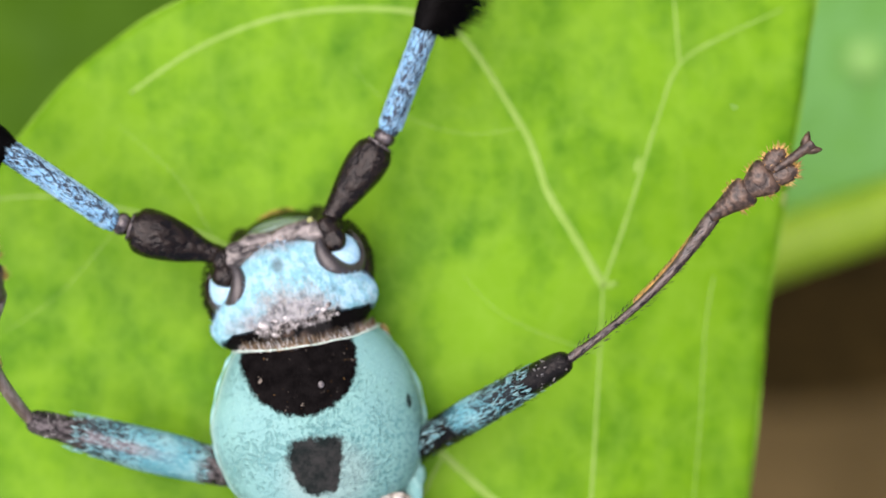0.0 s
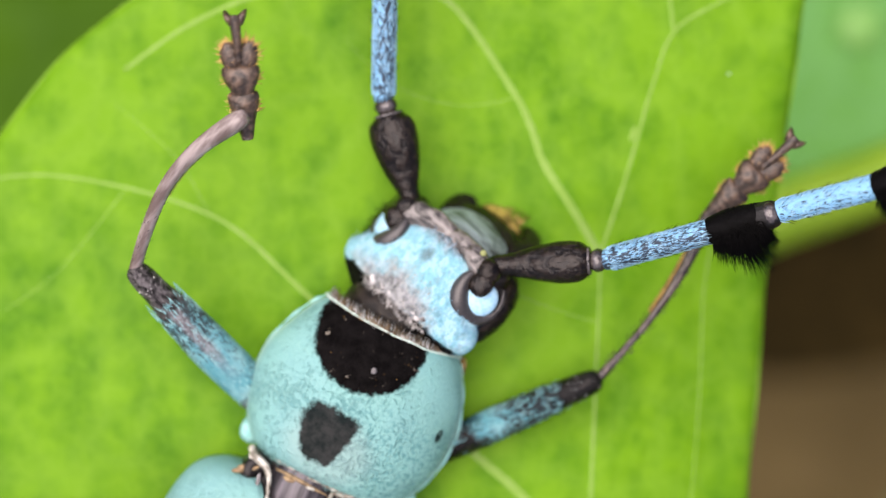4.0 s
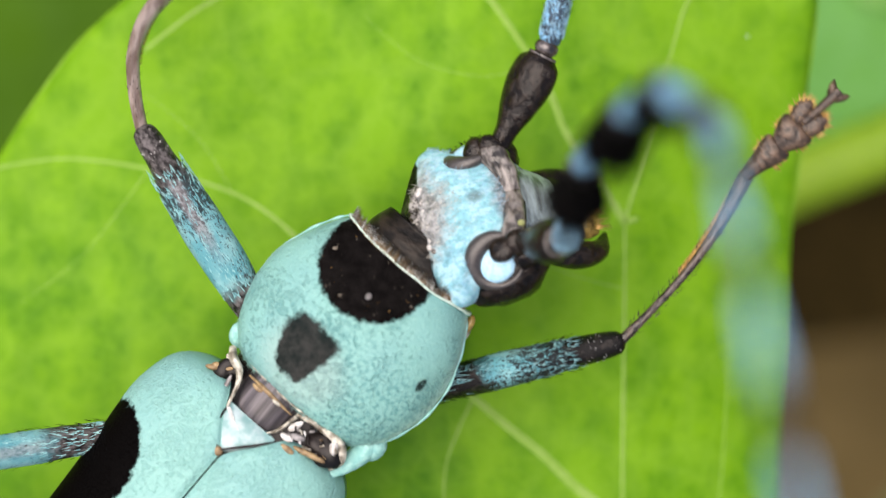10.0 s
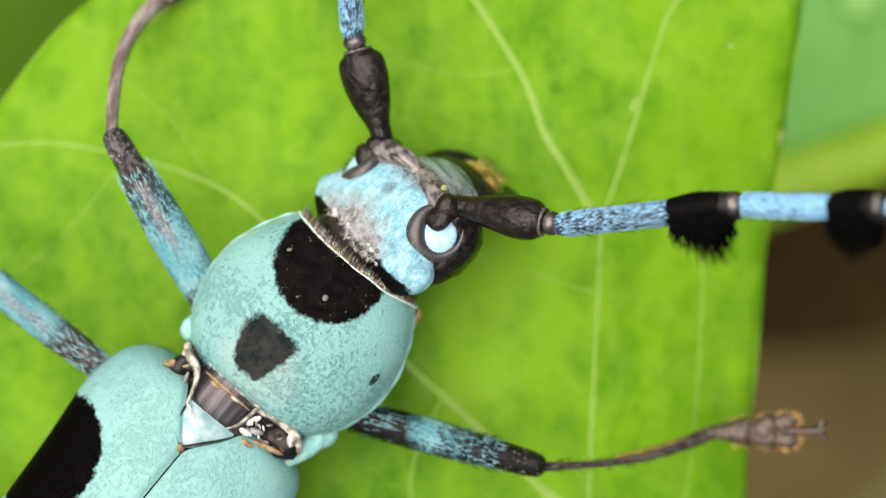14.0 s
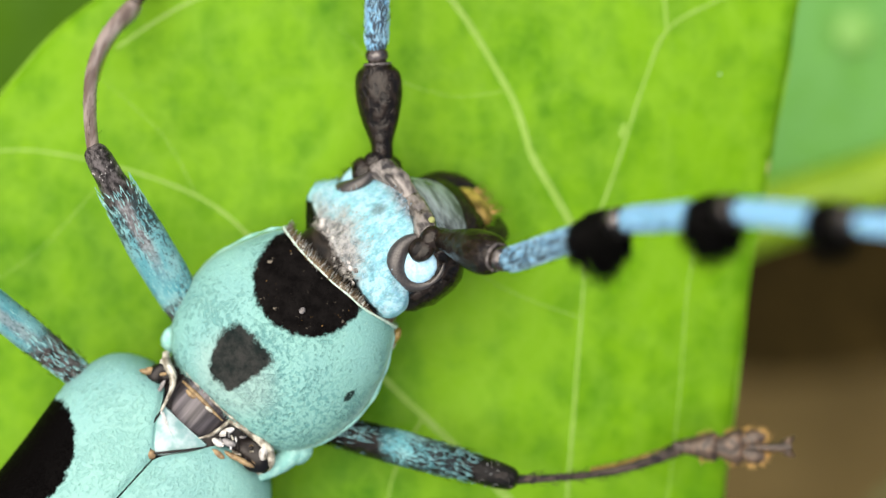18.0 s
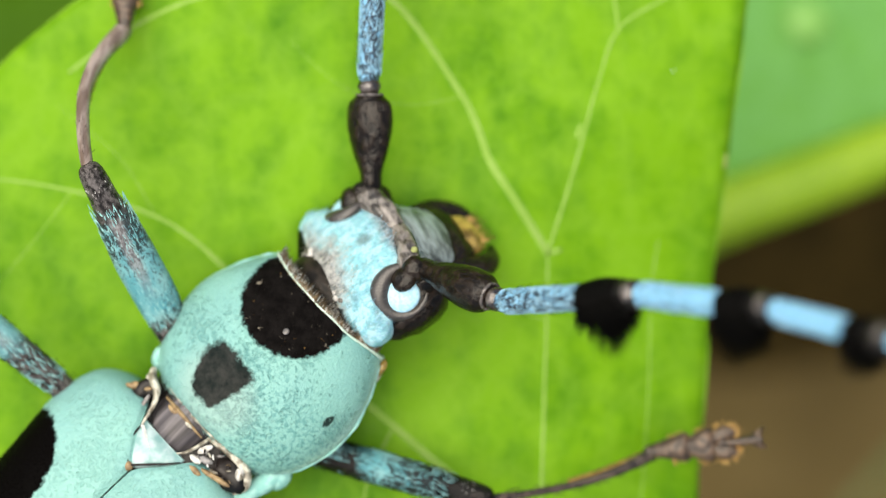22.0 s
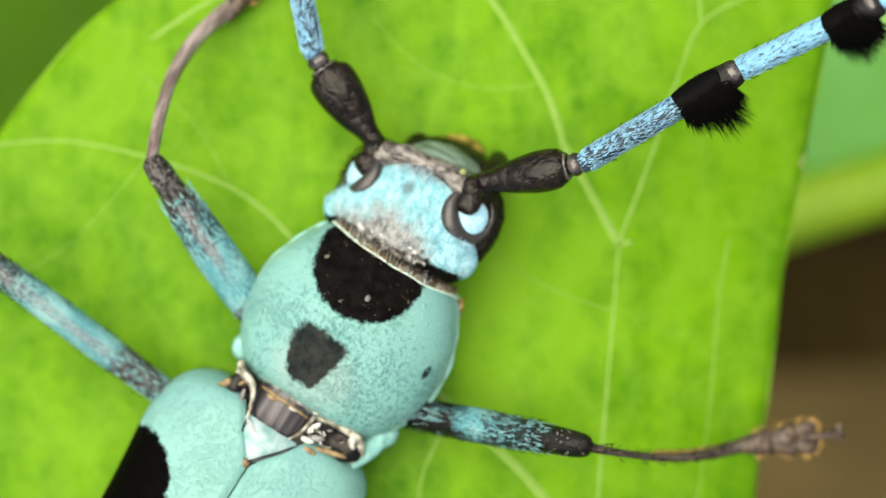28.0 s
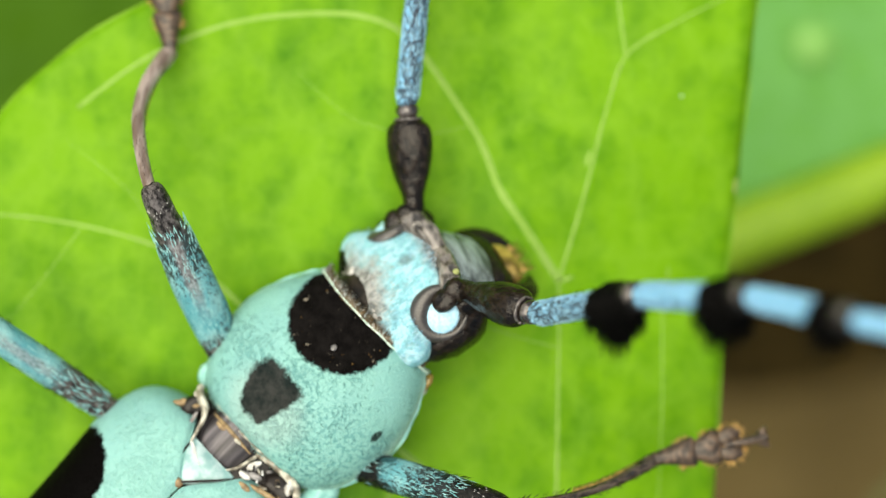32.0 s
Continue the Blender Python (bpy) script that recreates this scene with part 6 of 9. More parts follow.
    walk(leg_fl, [
        (0, mm(-1.76, -1.44, 2, 1.4, -3.8, 65.3)), (0.5, mm(-1.74, -1.44, 2, 1.2, -3.9, 63.9)), (1, mm(-1.69, -1.46, 2, 1.6, -3.8, 63.6)), (1.5, mm(-1.61, -1.41, 2, 1.3, -4.8, 54.5)),
        (2, mm(-1.67, -1.42, 2, 1.8, -4.1, 59.3)), (2.5, mm(-1.49, -1.61, 2, 11.7, -1.9, 72.4)), (4.5, mm(-1.2, -1.7, 2, 20.1, 0, 60.5)), (5, mm(-1.2, -1.7, 2, 16, 0, 49.6)),
        (5.5, mm(-1.2, -1.7, 2, 20.7, 0, 52.5)), (6, mm(-1.2, -1.7, 2, 8, 0, 58.2)), (7, mm(-1.2, -1.7, 2, 7.7, 0, 56.5)), (8, mm(-1.2, -1.7, 2, 8.1, 0, 56.9)),
        (8.5, mm(-1.2, -1.7, 2, 8.1, 0, 57.1)), (9, mm(-1.2, -1.7, 2, 8.4, 0, 58.4)), (9.25, mm(-1.32, -1.7, 2.05, 11, 1.3, 64.7)), (9.5, mm(-1.44, -1.7, 2.1, 28.5, 2.1, 69.3)),
        (9.75, mm(-1.51, -1.7, 2.14, 26.6, 2.8, 69.8)), (10, mm(-1.59, -1.7, 2.18, 22.2, 3.3, 70.7)), (10.25, mm(-1.59, -1.7, 2.18, 15.1, 2.8, 73.6)), (10.5, mm(-1.59, -1.7, 2.18, 14.5, 2.5, 75.9)),
        (10.75, mm(-1.59, -1.7, 2.18, 15.3, 2.4, 76.3)), (11, mm(-1.59, -1.7, 2.18, 16.1, 2.3, 76.8)), (11.5, mm(-1.4, -1.7, 2.08, 11.7, 1.4, 74.3)), (12, mm(-1.24, -1.7, 2.02, 10.5, 0.4, 69.1)),
        (13, mm(-1.24, -1.7, 2.02, 7, 0.4, 69.4)), (14.5, mm(-1.24, -1.7, 2.02, 13.8, 0.4, 68)), (17, mm(-1.24, -1.7, 2.02, 15.7, 0.4, 67.4)), (17.5, mm(-1.24, -1.7, 2.02, 20.8, 0.4, 67.6)),
        (18, mm(-1.4, -1.7, 2.08, 26.8, 1.8, 69.1)), (18.5, mm(-1.59, -1.7, 2.18, 29.1, 3.5, 69.9)), (19, mm(-1.66, -1.7, 2.23, 35.6, 4, 70.6)), (19.5, mm(-1.66, -1.7, 2.23, 37, 4.1, 70.3)),
        (20, mm(-1.66, -1.7, 2.23, 38.4, 4.2, 70)), (21, mm(-1.66, -1.7, 2.23, 38, 4.3, 69.5)), (22, mm(-1.66, -1.7, 2.23, 37.5, 4.1, 70.1)), (23, mm(-1.66, -1.7, 2.23, 36.5, 4.3, 69.5)),
        (24, mm(-1.66, -1.7, 2.23, 34.9, 4.2, 69.7)), (24.5, mm(-1.66, -1.7, 2.23, 32.5, 4.3, 69.2)), (25, mm(-1.62, -1.7, 2.2, 33.4, 3.8, 69.8)), (25.5, mm(-1.36, -1.7, 2.06, 23.1, 1.6, 66.5)),
        (26, mm(-1.28, -1.7, 2.03, 8.4, 0.9, 64.8)), (26.5, mm(-1.28, -1.7, 2.03, 8.8, 0.8, 64.9)), (28.5, mm(-1.32, -1.7, 2.05, 20.3, 1.3, 64.5)), (29, mm(-1.36, -1.7, 2.06, 22.3, 1.7, 64.4)),
        (29.5, mm(-1.51, -1.7, 2.14, 26.3, 3.1, 67.5)), (30, mm(-1.62, -1.7, 2.2, 30.4, 4, 69.2)), (30.5, mm(-1.62, -1.7, 2.2, 33, 4.2, 68)), (31, mm(-1.62, -1.7, 2.2, 37.4, 4, 68.7)),
        (32, mm(-1.62, -1.7, 2.2, 40, 4.5, 66.4))])
    walk(leg_ml, [
        (0, mm(-2, -4.6, 1.8, 20.1, -1.4, 81.1)), (0.5, mm(-2, -4.6, 1.8, 28.2, -2, 76.6)), (1, mm(-2, -4.6, 1.8, 34.6, -2.4, 73.5)), (1.5, mm(-2, -4.6, 1.8, 34.3, -2.9, 69.3)),
        (2, mm(-2, -4.6, 1.8, 33.5, -1.5, 79.1)), (2.5, mm(-2, -4.6, 1.8, 39, 1, 99.2)), (4.5, mm(-2, -4.6, 1.8, 50, 0, 114)), (5, mm(-2, -4.65, 1.8, 42, 0, 114)),
        (5.5, mm(-2, -4.8, 1.8, 38, 0, 115)), (6, mm(-2, -4.88, 1.8, 33.9, 0, 114.7)), (7, mm(-2, -4.88, 1.8, 36.3, 0, 112.6)), (8, mm(-2, -4.88, 1.8, 33.7, 0, 114)),
        (8.5, mm(-2, -4.88, 1.8, 16.1, 0, 116.8)), (9, mm(-2, -4.88, 1.8, 22, 0, 120.6)), (9.25, mm(-2.13, -4.8, 1.89, 32.8, -1.8, 127)), (9.5, mm(-2.25, -4.7, 1.99, 39.7, -4.1, 133.4)),
        (9.75, mm(-2.33, -5.1, 2.05, 34, -6, 134)), (10, mm(-2.41, -5.4, 2.12, 30, -8.1, 136)), (10.25, mm(-2.41, -5.1, 2.12, 36, -7, 128)), (10.5, mm(-2.41, -4.6, 2.12, 38, -5.7, 122)),
        (10.75, mm(-2.41, -4.6, 2.12, 36, -3.7, 108)), (11, mm(-2.41, -4.6, 2.12, 32, -1, 94)), (11.5, mm(-2.21, -4.6, 1.95, 30, 0.3, 87)), (12, mm(-2.04, -4.6, 1.83, 27.1, 0, 88.5)),
        (13, mm(-2.04, -4.6, 1.83, 12.6, 0, 90.1)), (14.5, mm(-2.04, -4.6, 1.83, 12.5, 0, 89.3)), (17, mm(-2.04, -4.6, 1.83, 12.5, 0, 88.3)), (17.5, mm(-2.04, -4.6, 1.83, 18.8, 0, 88.8)),
        (18, mm(-2.21, -4.6, 1.95, 29.1, 0.1, 88.3)), (18.5, mm(-2.41, -4.6, 2.12, 30.1, 0, 90.2)), (19, mm(-2.48, -4.6, 2.2, 30.1, -0.4, 91.8)), (19.5, mm(-2.48, -4.6, 2.2, 35, -0.3, 91.3)),
        (20, mm(-2.48, -4.6, 2.2, 38.5, -0.2, 91)), (21, mm(-2.48, -4.6, 2.2, 35.9, -0.3, 91.6)), (22, mm(-2.48, -4.6, 2.2, 31, -0.5, 92.5)), (23, mm(-2.48, -4.6, 2.2, 23.3, -0.6, 92.8)),
        (24, mm(-2.48, -4.6, 2.2, 28.7, 0, 90)), (24.5, mm(-2.48, -4.6, 2.2, 22.8, 0, 89.8)), (25, mm(-2.45, -4.6, 2.16, 21.6, 0.2, 88.8)), (25.5, mm(-2.17, -4.6, 1.92, 15.6, 0.1, 88.3)),
        (26, mm(-2.09, -4.6, 1.86, 13.1, 0.4, 78.6)), (26.5, mm(-2.09, -4.6, 1.86, 12.8, 0.4, 79.2)), (28.5, mm(-2.13, -4.6, 1.89, 14.4, 0.1, 87.7)), (29, mm(-2.17, -4.6, 1.92, 16, -0.2, 93)),
        (29.5, mm(-2.33, -4.6, 2.05, 19.9, -0.8, 95.3)), (30, mm(-2.45, -4.6, 2.16, 29.2, -1.4, 97)), (30.5, mm(-2.45, -4.6, 2.16, 31, -1.2, 96.3)), (31, mm(-2.45, -4.6, 2.16, 31.2, -1.4, 97.5)),
        (32, mm(-2.45, -4.6, 2.16, 32.7, -1.4, 97.4))])
    walk(tibia_fr, [
        (0, mm(0, 6.6, 0, -18.8, 5.7, 12)), (0.5, mm(0, 6.6, 0, -7.3, 3.3, 13.8)), (1, mm(0, 6.6, 0, -6.8, 2.7, 11.7)), (1.5, mm(0, 6.6, 0, -15, 3.7, 9.5)), (2, mm(0, 6.6, 0, -9.7, 2.9, 10)),
        (2.5, mm(0, 6.6, 0, 3.5, 1.1, 26.9)), (4.5, mm(0, 6.6, 0, 3.4, 1.4, 32.5)), (5, mm(0, 6.6, 0, 4, 1.4, 28)), (5.5, mm(0, 6.6, 0, -8.9, 8.8, 28.3)), (6, mm(0, 6.6, 0, -24.3, 9.7, 22.8)),
        (7, mm(0, 6.6, 0, -27, 7.8, 21.4)), (8, mm(0, 6.6, 0, -20.3, 6, 23.3)), (8.5, mm(0, 6.6, 0, -16.9, 4.6, 23.7)), (9, mm(0, 6.6, 0, -0.2, 3.9, 27.9)), (9.25, mm(0, 6.6, 0, 4.1, 1.7, 31.7)),
        (9.5, mm(0, 6.6, 0, 3.9, 1.9, 34.8)), (9.75, mm(0, 6.6, 0, 3.9, 2.1, 37.5)), (10, mm(0, 6.6, 0, 3.9, 2.2, 39.7)), (10.25, mm(0, 6.6, 0, 2.1, 2.7, 38.4)), (10.5, mm(0, 6.6, 0, 1.2, 3.2, 32.6)),
        (10.75, mm(0, 6.6, 0, -18.2, 2.8, 29.9)), (11, mm(0, 6.6, 0, -21.9, 2.5, 28.5)), (11.5, mm(0, 6.6, 0, -29, 1.3, 16.9)), (12, mm(0, 6.6, 0, -27.6, 1.9, 23.9)),
        (13, mm(0, 6.6, 0, -28.8, 1.7, 22.3)), (14.5, mm(0, 6.6, 0, -27.4, 1.8, 22.9)), (17, mm(0, 6.6, 0, -23.1, 1.7, 23.3)), (17.5, mm(0, 6.6, 0, -33.6, 2.6, 22.8)),
        (18, mm(0, 6.6, 0, -26.9, 1.6, 22.9)), (18.5, mm(0, 6.6, 0, -24.1, 1.8, 22.5)), (19, mm(0, 6.6, 0, -25.7, 2.1, 27)), (19.5, mm(0, 6.6, 0, -27.9, 2, 26.2)),
        (20, mm(0, 6.6, 0, -26.9, 1.9, 25.9)), (21, mm(0, 6.6, 0, -25, 2.1, 28.7)), (22, mm(0, 6.6, 0, -22.2, 2.1, 29)), (23, mm(0, 6.6, 0, -37.7, 4.6, 22.8)), (24, mm(0, 6.6, 0, -21.3, 1.8, 26)),
        (24.5, mm(0, 6.6, 0, -17.6, 1.9, 25.9)), (25, mm(0, 6.6, 0, -28.8, 2.1, 28.1)), (25.5, mm(0, 6.6, 0, -24.1, 1.5, 19.1)), (26, mm(0, 6.6, 0, -61.8, 0.5, 1.1)),
        (26.5, mm(0, 6.6, 0, -58.1, 0.5, 1.2)), (28.5, mm(0, 6.6, 0, -56.1, 2.6, 6.6)), (29, mm(0, 6.6, 0, -50.5, 3.9, 12.1)), (29.5, mm(0, 6.6, 0, -53.9, 4.8, 14.8)),
        (30, mm(0, 6.6, 0, -65.8, 8.5, 17.8)), (30.5, mm(0, 6.6, 0, -71.3, 9, 14.8)), (31, mm(0, 6.6, 0, -71.3, 9.2, 15.3)), (32, mm(0, 6.6, 0, -68.3, 13.2, 20))])
    walk(tarsus_fr, [
        (0, mm(-1.28, 11.75, -1.79, -15.5, 2.2, 4.5)), (0.5, mm(-1.36, 11.98, -0.71, -3.6, 1.5, 6)), (1, mm(-1.16, 12.04, -0.66, -3.2, 1.4, 5.8)), (1.5, mm(-0.98, 11.92, -1.45, -11.4, 1.5, 3.9)),
        (2, mm(-1.01, 12.03, -0.95, -6.2, 1.2, 4.1)), (2.5, mm(-2.52, 11.59, 0.35, 7.7, 0.6, 15.7)), (4.5, mm(-3, 11.32, 0.33, 7.6, 0.9, 19.5)), (5, mm(-2.61, 11.54, 0.39, 7.5, 1.1, 21.6)),
        (5.5, mm(-2.74, 11.41, -0.85, -23.4, 6.8, 21.5)), (6, mm(-2.34, 11.15, -2.27, -30.4, 7.8, 18.3)), (7, mm(-2.14, 11.12, -2.52, -30.2, 6.7, 18.4)), (8, mm(-2.26, 11.34, -1.94, -10.6, 5.1, 19.8)),
        (8.5, mm(-2.27, 11.46, -1.62, 0.1, 4.1, 20.8)), (9, mm(-2.62, 11.55, -0.02, -7.9, 3.2, 23.2)), (9.25, mm(-2.92, 11.36, 0.4, 7.6, 1.5, 27.1)), (9.5, mm(-3.18, 11.2, 0.38, 7.6, 1.7, 29.7)),
        (9.75, mm(-3.39, 11.04, 0.38, 7.6, 1.6, 28.9)), (10, mm(-3.55, 10.91, 0.38, 7.6, 1.7, 29.1)), (10.25, mm(-3.47, 10.99, 0.2, 5.4, 2.5, 33.9)), (10.5, mm(-3.01, 11.32, 0.12, -35.3, 3.4, 34.9)),
        (10.75, mm(-2.72, 11.17, -1.75, -17.6, 2.9, 31.9)), (11, mm(-2.56, 11.12, -2.09, 4.5, 2.7, 31.7)), (11.5, mm(-1.45, 11.19, -2.67, 5.5, 1.4, 18.1)),
        (12, mm(-2.09, 11.11, -2.59, 5.6, 1.7, 21.8)), (13, mm(-1.94, 11.11, -2.7, 6, 1.4, 17.4)), (14.5, mm(-1.95, 11.02, -2.5, 6.1, 1.3, 17.2)), (17, mm(-1.95, 10.97, -2.05, -3.1, 1.1, 15.3)),
        (17.5, mm(-1.87, 10.69, -2.99, 1.2, 1.9, 16)), (18, mm(-1.9, 10.91, -2.39, 5.9, 1.2, 16.1)), (18.5, mm(-1.97, 11.18, -2.23, -5.3, 1.9, 24)), (19, mm(-2.37, 11.06, -2.43, 5.2, 1.9, 25.2)),
        (19.5, mm(-2.24, 10.95, -2.59, 5.1, 1.9, 25)), (20, mm(-2.15, 10.83, -2.41, 5.1, 1.9, 24.8)), (21, mm(-2.34, 10.71, -2.21, 5.3, 1.6, 21.3)), (22, mm(-2.35, 10.69, -1.92, 5.3, 1.7, 23.1)),
        (23, mm(-1.83, 10.3, -3.18, -1.7, 4.5, 22.3)), (24, mm(-2.06, 10.7, -1.79, 5.5, 1.6, 22)), (24.5, mm(-2.12, 10.85, -1.51, 5.3, 1.7, 23.3)), (25, mm(-2.18, 10.49, -2.45, 4.8, 2.1, 26.8)),
        (25.5, mm(-1.48, 10.73, -1.96, -10.5, 1.3, 16.2)), (26, mm(-0.09, 9.24, -4.94, -36.9, 0.4, 0.9)), (26.5, mm(-0.1, 9.54, -4.72, -28.1, 3.3, 8.7)),
        (28.5, mm(-0.54, 9.54, -4.44, -27.4, 5.5, 14.3)), (29, mm(-0.94, 9.7, -3.9, -24.4, 3.4, 10.4)), (29.5, mm(-1.02, 9.19, -3.78, -8.2, 5.3, 16.3)), (30, mm(-1.4, 8.52, -4.97, -22.1, 9.6, 20)),
        (30.5, mm(-1.26, 8.13, -5.24, -26.1, 9.2, 15.2)), (31, mm(-1.29, 8.11, -5.24, -35.4, 8.6, 14.3)), (32, mm(-1.83, 8.14, -5.06, -38, 12.5, 18.8))])
    walk(tibia_fl, [
        (0, mm(0, 6.6, 0, 47.2, -9.2, -74.1)), (0.5, mm(0, 6.6, 0, 48.1, -8.7, -73.7)), (1, mm(0, 6.6, 0, 50.2, -8.9, -74.2)), (1.5, mm(0, 6.6, 0, 58.9, -7.6, -69.6)),
        (2, mm(0, 6.6, 0, 66.4, -8, -67.2)), (2.5, mm(0, 6.6, 0, 62.7, -14.7, -55.2)), (4.5, mm(0, 6.6, 0, -10.1, -19.6, -77.7)), (5, mm(0, 6.6, 0, -41.7, -12.7, -52.3)),
        (5.5, mm(0, 6.6, 0, -44.2, -18.7, -63.9)), (6, mm(0, 6.6, 0, -20.7, -7.8, -76.3)), (7, mm(0, 6.6, 0, -20.8, -7.5, -74.7)), (8, mm(0, 6.6, 0, -22.1, -7.7, -72.5)),
        (8.5, mm(0, 6.6, 0, -27.4, -7.6, -69.7)), (9, mm(0, 6.6, 0, -34.8, -7.4, -60.4)), (9.25, mm(0, 6.6, 0, -40.9, -7.4, -63)), (9.5, mm(0, 6.6, 0, -56.1, -19.9, -59)),
        (9.75, mm(0, 6.6, 0, -57.9, -13.7, -44.5)), (10, mm(0, 6.6, 0, -53.1, -6.8, -31.8)), (10.25, mm(0, 6.6, 0, -46.7, -2.2, -24)), (10.5, mm(0, 6.6, 0, -43.5, -1.2, -15.1)),
        (10.75, mm(0, 6.6, 0, -46.6, -1.8, -19.2)), (11, mm(0, 6.6, 0, -47.7, -2.6, -23.5)), (11.5, mm(0, 6.6, 0, -37.2, -4, -34.7)), (12, mm(0, 6.6, 0, -45.7, -5.3, -33.4)),
        (13, mm(0, 6.6, 0, -35.7, -4.4, -46.4)), (14.5, mm(0, 6.6, 0, -46.7, -9, -43.6)), (17, mm(0, 6.6, 0, -46.4, -10.1, -42.6)), (17.5, mm(0, 6.6, 0, -60.8, -11.9, -35.3)),
        (18, mm(0, 6.6, 0, -58.8, -12.4, -32.9)), (18.5, mm(0, 6.6, 0, -55.3, -11.4, -34.2)), (19, mm(0, 6.6, 0, -63.3, -11.2, -26.1)), (19.5, mm(0, 6.6, 0, -65, -12, -26.2)),
        (20, mm(0, 6.6, 0, -66.5, -12.8, -26.3)), (21, mm(0, 6.6, 0, -67.7, -12.9, -26.9)), (22, mm(0, 6.6, 0, -66, -13, -28)), (23, mm(0, 6.6, 0, -64.4, -12.6, -28.3)),
        (24, mm(0, 6.6, 0, -61.4, -11.8, -28.3)), (24.5, mm(0, 6.6, 0, -54.2, -11.1, -30.2)), (25, mm(0, 6.6, 0, -60.3, -12.5, -31.4)), (25.5, mm(0, 6.6, 0, -50.6, -12.7, -40)),
        (26, mm(0, 6.6, 0, -27.2, -5.6, -57.7)), (26.5, mm(0, 6.6, 0, -24.8, -6.2, -61)), (28.5, mm(0, 6.6, 0, -43, -13.6, -49.8)), (29, mm(0, 6.6, 0, -48.7, -12.5, -41.1)),
        (29.5, mm(0, 6.6, 0, -47.8, -12.4, -39.8)), (30, mm(0, 6.6, 0, -53.7, -8.3, -23.7)), (30.5, mm(0, 6.6, 0, -58.1, -9.8, -24.1)), (31, mm(0, 6.6, 0, -64.6, -11.6, -23.5)),
        (32, mm(0, 6.6, 0, -71.7, -10.9, -19.7))])
    walk(tarsus_fl, [
        (0, mm(3.48, 8.27, 4.06, 44.5, -8.5, -62.2)), (0.5, mm(3.42, 8.25, 4.12, 44.1, -8, -62.4)), (1, mm(3.27, 8.22, 4.25, 44.9, -8.3, -63.1)), (1.5, mm(2.49, 8.2, 4.75, 41, -6.1, -48.7)),
        (2, mm(1.79, 8.12, 5.08, 36.2, -5.8, -42.2)), (2.5, mm(1.39, 9.1, 4.81, 27.2, -10.5, -35.2)), (4.5, mm(5.46, 7.45, -0.93, -9.1, -12.8, -38.4)), (5, mm(3.22, 8.21, -3.08, -14.7, -13.6, -57.6)),
        (5.5, mm(3.9, 7.2, -3.47, -12.4, -19.8, -72.6)), (6, mm(4.62, 7.48, -1.76, -6.6, -8, -88.2)), (7, mm(4.5, 7.59, -1.74, -7.1, -7.7, -84)), (8, mm(4.47, 7.75, -1.85, -7.1, -8, -85.2)),
        (8.5, mm(4.25, 7.85, -2.27, -8.2, -8, -79.5)), (9, mm(3.71, 8.29, -2.8, -9.2, -8, -72.1)), (9.25, mm(3.69, 7.99, -3.36, -9.5, -7.9, -71)), (9.5, mm(3.49, 6.85, -4.37, -40.5, -20.5, -62.2)),
        (9.75, mm(2.89, 7.94, -4.61, -41.8, -15.5, -52.9)), (10, mm(2.22, 9.18, -4.45, -39.2, -9.1, -44.8)), (10.25, mm(1.71, 10.05, -4.07, -29.5, -3.1, -33.8)),
        (10.5, mm(1.14, 10.5, -3.85, -31.2, -1.6, -19.5)), (10.75, mm(1.39, 10.19, -4.06, -28.7, -2.7, -29.1)), (11, mm(1.67, 9.99, -4.13, -14.1, -4.3, -41.7)),
        (11.5, mm(2.44, 9.76, -3.02, -12.1, -5.8, -56.5)), (12, mm(2.13, 9.25, -3.46, -12.9, -8.2, -59)), (13, mm(2.99, 9.15, -2.81, -10.8, -5.5, -65.3)),
        (14.5, mm(2.84, 8.74, -3.68, -13.4, -11.8, -65.3)), (17, mm(2.78, 8.69, -3.54, -14.9, -13.1, -61.7)), (17.5, mm(2.4, 8.25, -4.78, -19.5, -16.9, -56.6)),
        (18, mm(2.44, 8.47, -4.68, -34.3, -15.1, -41.6)), (18.5, mm(2.54, 8.72, -4.51, -24.3, -10.2, -30.3)), (19, mm(1.98, 8.43, -4.91, -47.3, -9.4, -21.4)),
        (19.5, mm(1.99, 8.26, -4.96, -47.9, -10.4, -22.3)), (20, mm(2.01, 8.1, -5.01, -48.1, -11.4, -23.1)), (21, mm(1.99, 7.98, -5.05, -42.2, -10.9, -22.3)),
        (22, mm(2.08, 8.07, -4.99, -35.3, -10.9, -23)), (23, mm(2.12, 8.21, -4.93, -32.4, -10.3, -22.5)), (24, mm(2.15, 8.49, -4.81, -29.2, -10.4, -24.6)),
        (24.5, mm(2.27, 8.86, -4.21, -26.3, -9.7, -26.1)), (25, mm(2.35, 8.42, -4.75, -38.1, -11.2, -27.6)), (25.5, mm(3.01, 8.71, -4.22, -22.2, -13.7, -44.1)),
        (26, mm(4, 8.86, -2.35, -9.4, -6.3, -73.8)), (26.5, mm(4.13, 8.63, -2.1, -9.9, -6.6, -70.5)), (28.5, mm(3.38, 8.39, -3.39, -17.7, -14.9, -57.3)),
        (29, mm(2.76, 8.53, -3.62, -23.1, -11.8, -38.3)), (29.5, mm(2.86, 8.75, -3.74, -24.6, -8, -24.2)), (30, mm(1.76, 9.14, -4.08, -26.2, -7.6, -21.4)),
        (30.5, mm(1.86, 8.87, -4.49, -29.2, -8.3, -20.3)), (31, mm(1.89, 8.4, -4.96, -37, -7.9, -15.7)), (32, mm(1.54, 7.92, -5.22, -39.7, -7.5, -13.2))])
